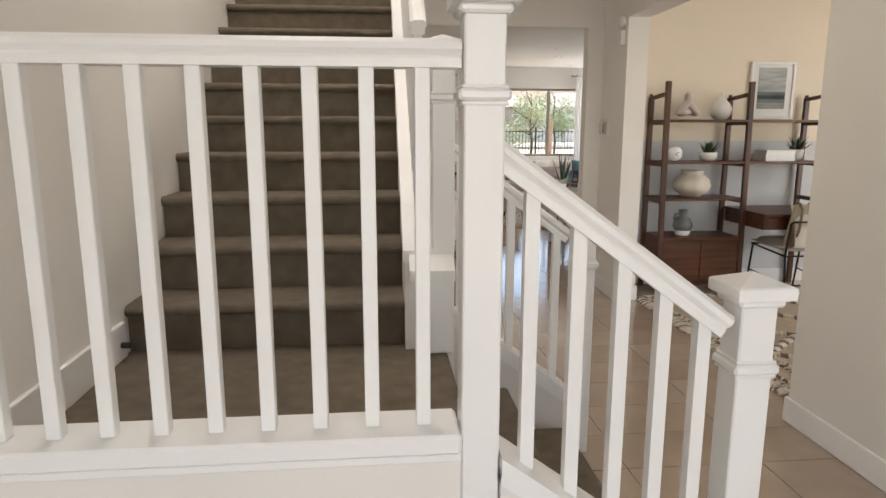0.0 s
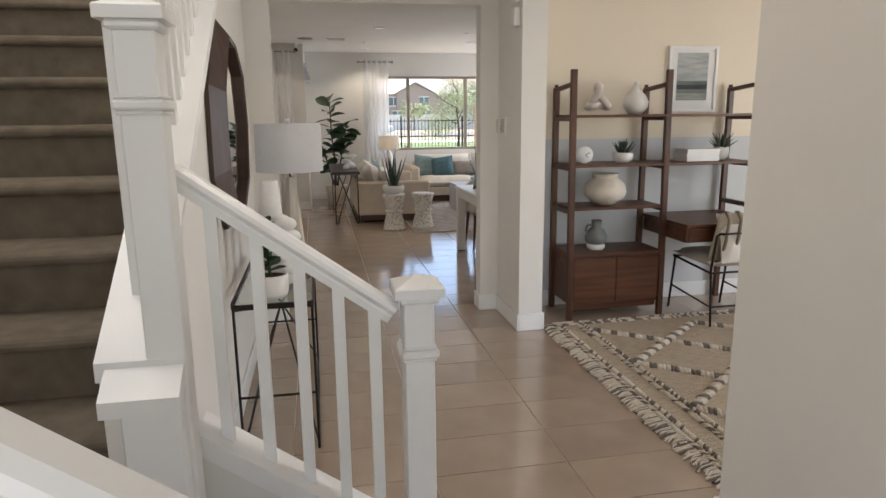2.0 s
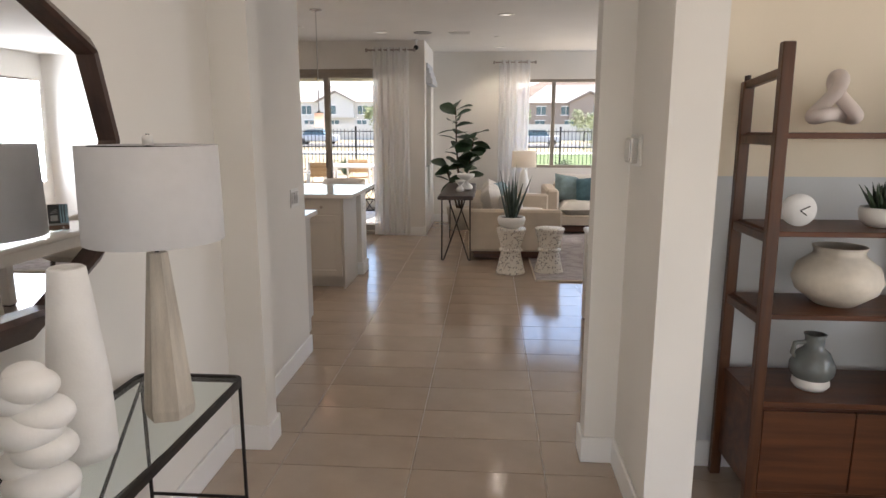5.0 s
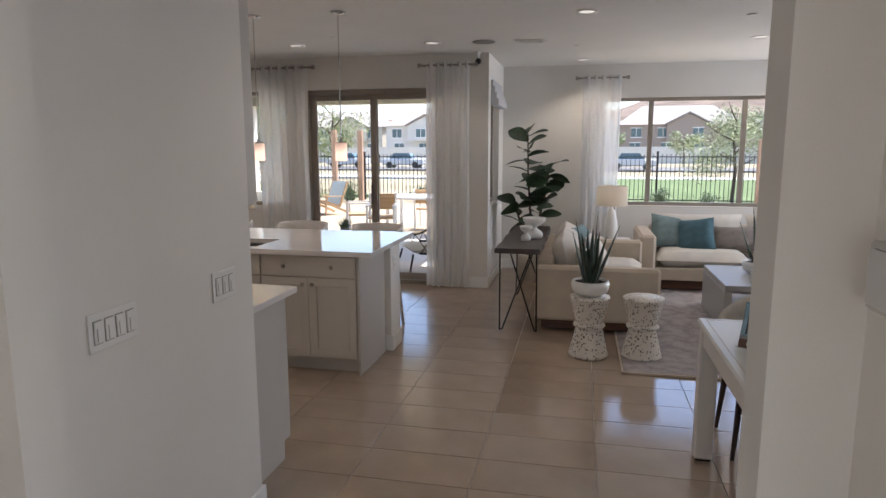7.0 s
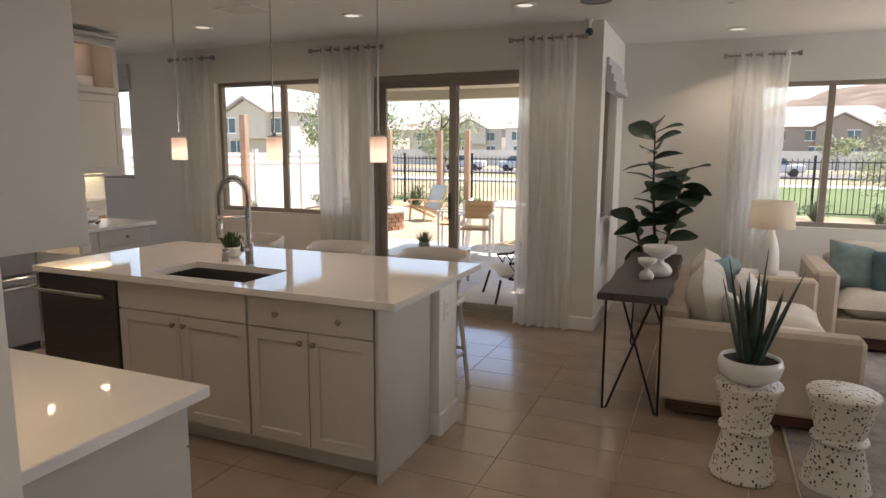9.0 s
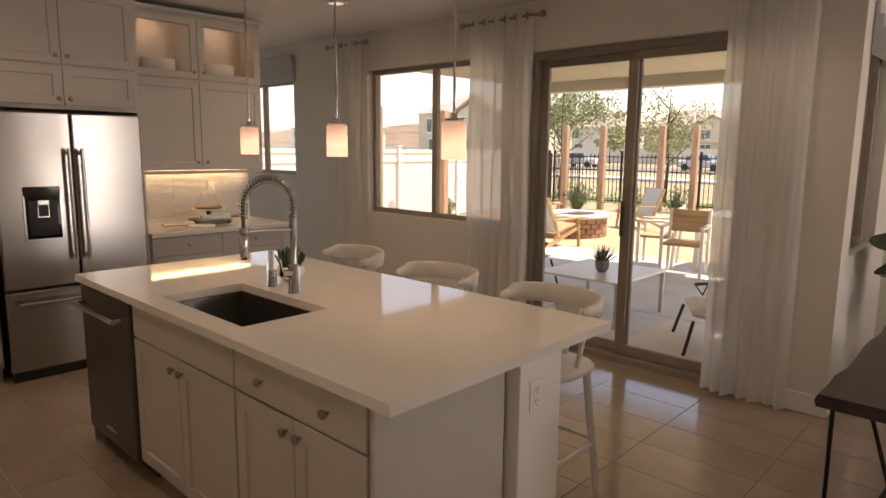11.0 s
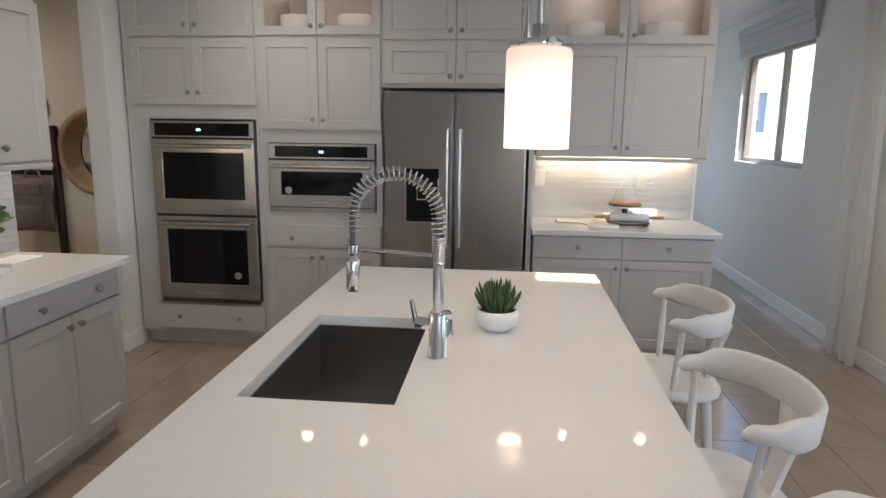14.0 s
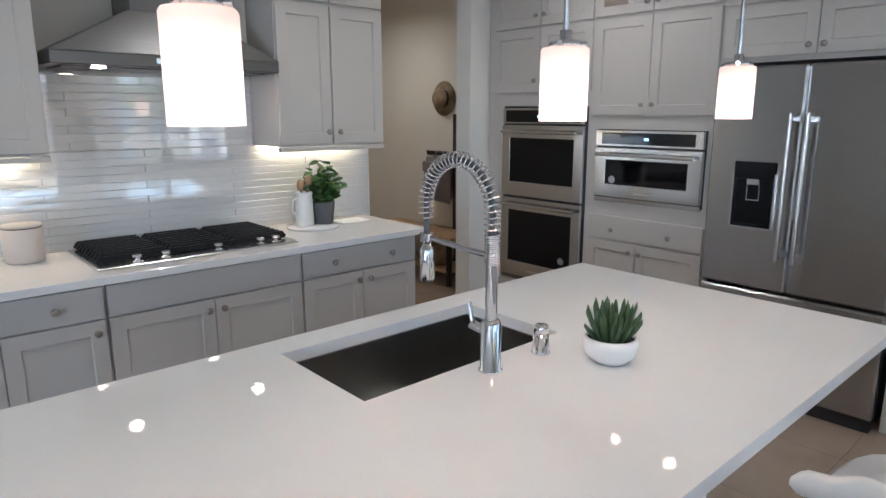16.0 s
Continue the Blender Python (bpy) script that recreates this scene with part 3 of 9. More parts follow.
window_unit("window_1", 0, *KW[:2], *KW[2:], 12.24, [-2.31], "two-pane kitchen window in a bronze frame", out=1, sill=0)
window_unit("window_2", 0, *LW[:2], *LW[2:], 13.62, [2.95, 4.08], "wide three-pane living room window", out=1, sill=0)
window_unit("window_3", 0, *SW[:2], *SW[2:], 12.24, [-5.2], "small window beyond the kitchen cabinets", out=1, sill=0)
window_unit("window_4", 1, *SX[:2], *SX[2:], 0.97, [], "narrow side window in the nook wall", out=-1, sill=0)
# windows 5 to 9 are unseen, added as openings for the fill lamps
window_unit("window_5", 0, *FW[:2], *FW[2:], -2.05, [0.6, 1.5], "glazed entry door with sidelights", out=-1, sill=0)
window_unit("window_6", 0, 3.3, 5.6, 0.5, 2.3, -2.05, [4.45], "unseen den window assumed behind the fill lamp", out=-1, sill=0)
window_unit("window_9", 1, 9.8, 11.4, 0.65, 2.25, -8.04, [10.6], "unseen nook window added for a fill lamp", out=-1, sill=0)
window_unit("window_8", 1, 2.4, 4.6, 0.5, 2.3, 6.26, [3.5], "unseen den side window added for a fill lamp", out=1, sill=0)
window_unit("window_7", 1, 11.9, 13.3, 0.6, 2.3, 7.06, [], "unseen living room window added for a fill lamp", out=1, sill=0)
# sliding door
d = struct("door_1", M(), TRIM, "closed sliding glass patio door in bronze frame", "door")
f = M().box(SD[0], SD[0] + 0.05, 12.24, 12.34, 0, SD[3], 0.004).box(SD[1] - 0.05, SD[1], 12.24, 12.34, 0, SD[3], 0.004)
f.box(SD[0] + 0.05, SD[1] - 0.05, 12.24, 12.34, SD[3] - 0.06, SD[3], 0.004).box(SD[0] + 0.05, SD[1] - 0.05, 12.22, 12.34, 0, 0.045, 0.004)
part("door_frame", f, BRONZE, d)
for p, q, y in ((SD[0] + 0.05, -0.32, 12.295), (-0.40, SD[1] - 0.05, 12.255)):
    lf = M().box(p, p + 0.07, y, y + 0.035, 0.05, 2.27, 0.004).box(q - 0.07, q, y, y + 0.035, 0.05, 2.27, 0.004)
    lf.box(p + 0.07, q - 0.07, y, y + 0.035, 2.21, 2.27, 0.003).box(p + 0.07, q - 0.07, y, y + 0.035, 0.05, 0.13, 0.003)
    lo = part("door_leaf", lf, BRONZE, d)
    pn = part("pane", M().box(p + 0.07, q - 0.07, y + 0.014, y + 0.02, 0.13, 2.21), GLASS, lo)
    pn.visible_shadow = False
part("door_handle", M().box(-0.395, -0.375, 12.225, 12.255, 0.95, 1.2, 0.005), STEELDK, d, "dark pull handle")


# ---- curtains ----
def curtain(x0, x1, y, ztop, folds, cloth, label, z0=0.015, amp=0.045, seed=1):
    rng = random.Random(seed)
    c = thing("curtain", ((x0 + x1) / 2, y, 0), label, "curtain", "sheer curtains")
    n, rows = folds * 10, 16
    ph = [rng.uniform(-0.7, 0.7) for _ in range(folds + 1)]
    loops = []
    for r in range(rows + 1):
        k = r / rows
        z = z0 + (ztop - 0.02 - z0) * k
        lp = []
        for i in range(n + 1):
            u = i / n
            f = u * folds
            w = ph[int(min(f, folds))] * (1 - k)
            x = x0 + (x1 - x0) * (u + 0.012 * math.sin(6.28 * f * 0.5 + 2 * w) * (1.2 - k))
            yy = y + amp * (0.72 + 0.28 * math.cos(7 * u + seed)) * math.sin(6.283 * f + w) * (1.05 - 0.25 * k) + 0.012 * math.sin(3 * f + 9 * k)
            lp.append((x, yy, z))
        loops.append(lp)
    part("curtain_panel", M().ring(loops, closed=False, caps=False), cloth, c)
    zr = ztop - 0.055
    part("curtain_rod", M().tube([(x0 - 0.05, y, zr), (x1 + 0.05, y, zr)], 0.011, 10), NICKEL, c, "brushed metal rod")
    for x in (x0 - 0.05, x1 + 0.05):
        s = -1 if x < x0 else 1
        part("finial", M().tube([(x, y, zr), (x + s * 0.012, y, zr), (x + s * 0.015, y, zr), (x + s * 0.045, y, zr)], [0.013, 0.013, 0.024, 0.024], 12), NICKEL, c)
        part("bracket", M().box(x + s * -0.015 - 0.008, x + s * -0.015 + 0.008, y, y + 0.09, zr - 0.01, zr + 0.01, 0.002), NICKEL, c)
    for i in range(folds):
        x = x0 + (x1 - x0) * (i + 0.5) / folds
        rg = M().ring([[(x + dx, y + rr * math.cos(a), zr + rr * math.sin(a)) for a in [6.2832 * k / 14 for k in range(14)]] for dx, rr in ((-0.004, 0.028), (-0.004, 0.018), (0.004, 0.018), (0.004, 0.028), (-0.004, 0.028))], caps=False)
        part("grommet", rg, NICKEL, c)
    return c


curtain(-3.62, -3.18, 12.09, 2.64, 4, SHEER, "white sheer curtain gathered beside the kitchen window", seed=2)
curtain(-1.76, -1.12, 12.09, 2.64, 6, SHEER, "white sheer curtain between window and sliding door", seed=3)
curtain(0.33, 0.83, 12.09, 2.62, 6, SHEER, "white sheer curtain hanging beside the sliding door", seed=4)
curtain(2.08, 2.56, 13.46, 2.58, 5, SHEER_L, "thin white sheer curtain beside the living room window", seed=5)
curtain(4.60, 4.96, 13.46, 2.58, 5, SHEER_L, "thin white sheer curtain at the far window edge", seed=6)
# roman shades
for x0, x1, y0, y1, zb, nm in ((-6.1, -4.4, 12.14, 12.165, 2.30, "roman_shade"),):
    s = M()
    for i in range(4):
        s.box(x0, x1, y0 - 0.012 * i, y1, zb + 0.07 * i, zb + 0.07 * i + 0.078, 0.006)
    solo(nm, s, SHADE, "folded white roman shade above the small window", "window shade")
s = M()
for i in range(4):
    s.box(1.045, 1.07 + 0.022 * (3 - i), 12.34, 13.14, 2.13 + 0.07 * i, 2.21 + 0.07 * i, 0.006)
solo("roman_shade", s, SHADE, "folded white roman shade above the narrow window", "window shade")


# ---- ceiling fixtures ----
def downlight(x, y, lit=True):
    d = thing("recessed_light", (x, y, H), "round white recessed ceiling light, lit", "ceiling light", "recessed ceiling lights")
    part("trim_ring", M().lathe([(0.062, -0.001), (0.088, -0.001), (0.088, -0.006), (0.064, -0.010), (0.062, -0.001)], 24, (x, y, H), caps=False), PLAST, d)
    part("lens", M().lathe([(0.0, -0.003), (0.062, -0.003)], 24, (x, y, H), caps=False), CAN_ON, d, "glowing frosted lens")
    return d


# the last three, in hall and passage, are unseen and added to brighten
CANS = [(-0.85, 11.25), (0.57, 11.40), (2.08, 13.0), (3.75, 11.75), (2.10, 10.2), (-2.38, 11.2), (-2.3, 8.3), (-0.9, 8.3), (0.2, 8.4), (4.4, 9.0), (4.3, 13.0), (1.6, 7.6), (1.65, 4.6), (1.65, 3.0), (-2.75, 5.6)]
WATTS = {(1.65, 4.6): 4.5, (1.65, 3.0): 6.0, (-2.38, 11.2): 7.0, (2.08, 13.0): 6.0, (3.75, 11.75): 6.0, (-2.75, 5.6): 9.0, (-2.3, 8.3): 8.0, (-0.9, 8.3): 5.0, (0.2, 8.4): 3.2, (-0.85, 11.25): 3.5, (0.57, 11.40): 3.5, (2.10, 10.2): 3.5, (1.6, 7.6): 3.0}
WIDE = {(1.65, 4.6), (1.65, 3.0), (-2.75, 5.6), (-2.3, 8.3), (-2.38, 11.2)}
for x, y in CANS:
    downlight(x, y)
    d_ = bpy.data.lights.new("downlight", "SPOT")
    d_.energy, d_.spot_size, d_.spot_blend, d_.shadow_soft_size, d_.color = WATTS.get((x, y), 4.5), radians(165 if (x, y) in WIDE else 125), 1.0 if (x, y) in WIDE else 0.6, 0.011, (1.0, 0.85, 0.68)
    o_ = new("downlight", d_)
    o_.location = (x, y, H - 0.012)
solo("ceiling_speaker", M().lathe([(0.0, -0.004), (0.095, -0.004), (0.10, -0.001), (0.115, -0.001), (0.115, -0.008), (0.1, -0.008)], 28, (1.09, 11.45, H), caps=False), GREYPL, "round flush ceiling speaker", "speaker")


for x, y in ((2.02, 11.9), (-0.3, 10.9), (3.4, 10.6)):
    sp = thing("sprinkler_head", (x, y, H), "small white fire sprinkler cover in the ceiling", "sprinkler", "ceiling sprinklers")
    part("cover", M().lathe([(0.0, -0.009), (0.034, -0.008), (0.038, -0.004), (0.038, -0.001)], 20, (x, y, H), caps=False), PLAST, sp)


def vent(x, y, w, h):
    v = thing("ceiling_vent", (x, y, H), "white slatted ceiling air vent", "air vent", "ceiling vents")
    f = M().box(x - w / 2, x + w / 2, y - h / 2, y - h / 2 + 0.02, H - 0.01, H - 0.001).box(x - w / 2, x + w / 2, y + h / 2 - 0.02, y + h / 2, H - 0.01, H - 0.001)
    f.box(x - w / 2, x - w / 2 + 0.02, y - h / 2 + 0.02, y + h / 2 - 0.02, H - 0.01, H - 0.001).box(x + w / 2 - 0.02, x + w / 2, y - h / 2 + 0.02, y + h / 2 - 0.02, H - 0.01, H - 0.001)
    part("frame", f, PLAST, v)
    part("backing", M().box(x - w / 2 + 0.02, x + w / 2 - 0.02, y - h / 2 + 0.02, y + h / 2 - 0.02, H - 0.003, H - 0.001), CABDARK, v)
    n = int(h / 0.035)
    for i in range(n):
        yy = y - h / 2 + 0.03 + i * (h - 0.06) / max(1, n - 1)
        part("slat", M().bar((x - w / 2 + 0.02, yy, H - 0.008), (x + w / 2 - 0.02, yy, H - 0.008), 0.016, 0.002, (0, 0.5, 1)), PLAST, v)


vent(1.55, 11.5, 0.28, 0.18)
vent(-1.55, 10.75, 0.36, 0.26)
cm = thing("security_camera", (0.93, 12.1, 2.6), "small black security camera in the ceiling corner", "camera")
part("mount", M().lathe([(0.0, 0), (0.03, 0), (0.03, -0.015), (0.012, -0.03), (0.012, -0.08)], 12, (0.93, 12.1, H)), PLAST, cm)
part("body", M().ball((0.93, 12.1, 2.595), 0.034), BLACKPL, cm)


# ---- kitchen cabinetry ----
def shaker(m, axis, face, out, a0, a1, z0, z1, th=0.02, rail=0.06, inset=0.008, hollow=False):
    """A framed door front as one solid: axis 0 faces along y, axis 1 along x; face is its back plane."""
    def loop(e, d):
        q = [(a0 + e, z0 + e), (a1 - e, z0 + e), (a1 - e, z1 - e), (a0 + e, z1 - e)]
        return [(a, face + out * d, z) if axis == 0 else (face + out * d, a, z) for a, z in q]
    c = 0.002
    if hollow:
        return m.ring([loop(0, 0), loop(0, th - c), loop(c, th), loop(rail - c, th), loop(rail, th - c), loop(rail, 0), loop(0, 0)], caps=False, smooth=False)
    return m.ring([loop(0, 0), loop(0, th - c), loop(c, th), loop(rail - c, th), loop(rail + 0.003, th - inset)], caps=True, smooth=False)


def slab(m, axis, face, out, a0, a1, z0, z1, th=0.02):
    d0, d1 = face, face + out * th
    return m.box(*((a0, a1, d0, d1) if axis == 0 else (d0, d1, a0, a1)), z0, z1, 0.002)


def knob(axis, face, out, a, z):
    m = M()
    p = [(0.0, 0.006), (0.008, 0.006), (0.012, 0.006), (0.014, 0.012), (0.018, 0.015), (0.024, 0.016), (0.029, 0.012), (0.03, 0.0005)]
    d = [q[0] for q in p]
    pts = [(a, face + out * k, z) if axis == 0 else (face + out * k, a, z) for k in d]
    return m.tube(pts, [q[1] for q in p], 12)


GAP = 0.002


def front(cab, axis, face, out, a0, a1, z0, z1, kind="door", knobs=(), glassy=False):
    """Adds a door or drawer front with its knobs to a cabinet."""
    m = M()
    if kind == "drawer":
        slab(m, axis, face, out, a0 + GAP, a1 - GAP, z0 + GAP, z1 - GAP)
    elif glassy:
        shaker(m, axis, face, out, a0 + GAP, a1 - GAP, z0 + GAP, z1 - GAP, 0.02, 0.055, 0.0, True)
    else:
        shaker(m, axis, face, out, a0 + GAP, a1 - GAP, z0 + GAP, z1 - GAP)
    dr = part(kind, m, CAB, cab)
    if glassy:
        d0, d1 = face + out * 0.008, face + out * 0.012
        pn = part("pane", M().box(*((a0 + 0.05, a1 - 0.05, d0, d1) if axis == 0 else (d0, d1, a0 + 0.05, a1 - 0.05)), z0 + 0.05, z1 - 0.05), GLASS, dr)
        pn.visible_shadow = False
    for a, z in knobs:
        part("knob", knob(axis, face + out * 0.02, out, a, z), NICKEL, dr, "brushed nickel knob")
    return dr


def carcass(name, at, boxes, label, group):
    """A cabinet with its panels, each one a named box."""
    c = thing(name, at, label, "cabinet", group)
    for nm, q in boxes:
        part(nm, M().box(*q), CAB, c)
    return c


FX = -3.05   # tall cabinet face
BX = -3.655
G1 = "tall kitchen cabinets"
# oven tower 7.17 .. 8.09
oy0, oy1, my0, my1, fy0, fy1 = 7.165, 8.09, 8.09, 8.92, 8.92, 9.88
c = thing("oven_cabinet", (FX, (oy0 + oy1) / 2, 0), "grey painted tall cabinet housing a double oven", "cabinet", G1)
for nm, q in (("side_panel", (BX, FX, oy0, oy0 + 0.15, 0.10, 2.62)), ("side_panel", (BX, FX, oy1 - 0.035, oy1, 0.10, 2.62)), ("drawer_box", (BX, FX, oy0 + 0.15, oy1 - 0.035, 0.10, 0.34)), ("upper_box", (BX, FX, oy0 + 0.15, oy1 - 0.035, 1.60, 2.62)), ("back_panel", (BX, BX + 0.02, oy0 + 0.15, oy1 - 0.035, 0.34, 1.6)), ("toe_kick", (BX, FX - 0.07, oy0, oy1, 0.0, 0.10))):
    part(nm, M().box(*q), CAB, c)
front(c, 1, FX, 1, 7.28, 8.08, 0.13, 0.31, "drawer", [(7.46, 0.22), (7.90, 0.22)])
for z0, z1, kz in ((1.69, 2.12, 1.77), (2.13, 2.60, 2.20)):
    front(c, 1, FX, 1, 7.22, 7.655, z0, z1, "door", [(7.62, kz)])
    front(c, 1, FX, 1, 7.655, 8.08, z0, z1, "door", [(7.69, kz)])
# microwave tower
c = thing("microwave_cabinet", (FX, (my0 + my1) / 2, 0), "grey painted tall cabinet housing a built-in microwave", "cabinet", G1)
for nm, q in (("side_panel", (BX, FX, my0, my0 + 0.07, 0.10, 2.14)), ("side_panel", (BX, FX, my1 - 0.06, my1, 0.10, 2.14)), ("base_box", (BX, FX, my0 + 0.07, my1 - 0.06, 0.10, 1.0)), ("middle_box", (BX, FX, my0 + 0.07, my1 - 0.06, 1.44, 2.14)), ("back_panel", (BX, BX + 0.02, my0 + 0.07, my1 - 0.06, 1.0, 1.44)), ("toe_kick", (BX, FX - 0.07, my0, my1, 0.0, 0.10)), ("side_panel", (BX, FX, my0, my0 + 0.03, 2.14, 2.62)), ("side_panel", (BX, FX, my1 - 0.03, my1, 2.14, 2.62)), ("top_panel", (BX, FX, my0 + 0.03, my1 - 0.03, 2.60, 2.62)), ("back_panel", (BX, BX + 0.015, my0 + 0.03, my1 - 0.03, 2.14, 2.60))):
    part(nm, M().box(*q), CAB, c)
front(c, 1, FX, 1, my0 + 0.02, my1 - 0.01, 0.745, 0.90, "drawer", [(8.30, 0.81), (8.70, 0.81)])
front(c, 1, FX, 1, my0 + 0.02, 8.475, 0.13, 0.735, "door", [(8.44, 0.68)])
front(c, 1, FX, 1, 8.475, my1 - 0.01, 0.13, 0.735, "door", [(8.51, 0.68)])
front(c, 1, FX, 1, my0 + 0.01, 8.50, 1.535, 2.12, "door", [(8.465, 1.60)])
front(c, 1, FX, 1, 8.50, my1 - 0.005, 1.535, 2.12, "door", [(8.535, 1.60)])
front(c, 1, FX, 1, my0 + 0.01, 8.50, 2.135, 2.60, "door", [(8.465, 2.19)], glassy=True)
front(c, 1, FX, 1, 8.50, my1 - 0.005, 2.135, 2.60, "door", [(8.535, 2.19)], glassy=True)
for y in (8.29, 8.71):
    part("puck_light", M().lathe([(0.0, 0.0), (0.03, 0.0), (0.032, 0.006), (0.032, 0.012)], 16, (-3.25, y, 2.586)), PUCK_ON, c, "small glowing cabinet light")
# over the fridge
m = [("body", (BX, FX, fy0, fy1, 1.81, 2.62)), ("end_panel", (BX, FX, fy1, fy1 + 0.03, 0.0, 2.62))]
c = carcass("fridge_cabinet", (FX, (fy0 + fy1) / 2, 1.8), m, "grey painted cabinet above the refrigerator", G1)
for z0, z1, kz in ((1.835, 2.095, 1.88), (2.105, 2.60, 2.16)):
    front(c, 1, FX, 1, fy0 + 0.01, 9.40, z0, z1, "door", [(9.365, kz)])
    front(c, 1, FX, 1, 9.40, fy1, z0, z1, "door", [(9.435, kz)])
# end base and wall cabinets
UX = -3.355
m = [("body", (BX, FX - 0.02, 9.925, 11.09, 0.10, 0.875)), ("plinth", (BX, FX - 0.09, 9.925, 11.09, 0.0, 0.10))]
c = carcass("base_cabinet", (FX, 10.52, 0), m, "grey painted base cabinet with two drawers and two doors", "kitchen base cabinets")
for a0, a1, ks in ((9.93, 10.505, (10.22, 10.47)), (10.505, 11.085, (10.80, 10.54))):
    front(c, 1, FX - 0.02, 1, a0, a1, 0.725, 0.87, "drawer", [(ks[0], 0.80)])
    front(c, 1, FX - 0.02, 1, a0, a1, 0.12, 0.72, "door", [(ks[1], 0.665)])
m = [("body", (BX, UX, 9.94, 11.08, 1.375, 2.10)), ("side_panel", (BX, UX, 9.94, 9.965, 2.10, 2.62)), ("side_panel", (BX, UX, 11.055, 11.08, 2.10, 2.62)), ("top_panel", (BX, UX, 9.965, 11.055, 2.59, 2.62))]
m += [("back_panel", (BX, BX + 0.015, 9.965, 11.055, 2.115, 2.59)), ("shelf", (BX, UX, 9.965, 11.055, 2.10, 2.115)), ("light_rail", (UX - 0.01, UX + 0.012, 9.94, 11.08, 1.345, 1.374, 0.004))]
c = carcass("wall_cabinet", (UX, 10.52, 1.37), m, "grey painted wall cabinet with glazed top doors", "kitchen wall cabinets")
for a0, a1, k in ((9.945, 10.505, 10.465), (10.505, 11.075, 10.545)):
    front(c, 1, UX, 1, a0, a1, 1.38, 2.10, "door", [(k, 1.44)])
    front(c, 1, UX, 1, a0, a1, 2.115, 2.60, "door", [(k, 2.17)], glassy=True)
for y in (10.23, 10.82):
    part("puck_light", M().lathe([(0.0, 0.0), (0.03, 0.0), (0.032, 0.006), (0.032, 0.012)], 16, (-3.5, y, 2.576)), PUCK_ON, c, "small glowing cabinet light")
part("light_strip", M().box(-3.60, -3.57, 9.99, 11.04, 1.362, 1.373), STRIP_ON, c, "warm under-cabinet light strip")
part("crown", M().box(BX, UX + 0.03, 9.94, 11.095, 2.62, 2.655, 0.008), CAB, c)
cr = M().box(BX, FX + 0.03, 7.165, 9.90, 2.62, 2.655, 0.008)
solo("crown_moulding", cr, CAB, "grey painted moulding along the cabinet tops", "trim", kind="structure")
ctm = M().box(-3.655, -3.005, 9.915, 11.12, 0.88, 0.915, 0.003)
solo("end_counter", ctm, QUARTZ, "white quartz worktop on the end base cabinet", "countertop")
# bowls behind glass
for i, (x, y, z) in enumerate([(-3.3, 8.30, 2.14), (-3.3, 8.70, 2.14), (-3.5, 10.25, 2.115), (-3.5, 10.77, 2.115)]):
    solo("bowl", M().lathe([(0.0, 0.0), (0.09, 0.0), (0.125, 0.02), (0.128, 0.15), (0.122, 0.15), (0.118, 0.03), (0.0, 0.02)], 26, (x, y, z), caps=False), CERAM, "white ceramic bowl inside the lit cabinet", "bowl", "bowls in the cabinets")


# ---- appliances ----
def door_frame(x, th, y0, y1, z0, z1, side, low, high):
    """A door frame facing +x as one mesh, its opening set in by side, low and high."""
    def loop(e, d, inner=False):
        a0, a1, b0, b1 = (y0 + side - e, y1 - side + e, z0 + low - e, z1 - high + e) if inner else (y0 + e, y1 - e, z0 + e, z1 - e)
        return [(x + d, a0, b0), (x + d, a1, b0), (x + d, a1, b1), (x + d, a0, b1)]
    c = 0.003
    return M().ring([loop(0, 0), loop(0, th - c), loop(c, th), loop(c, th, True), loop(0, th - c, True), loop(0, 0, True), loop(0, 0)], caps=False, smooth=False)


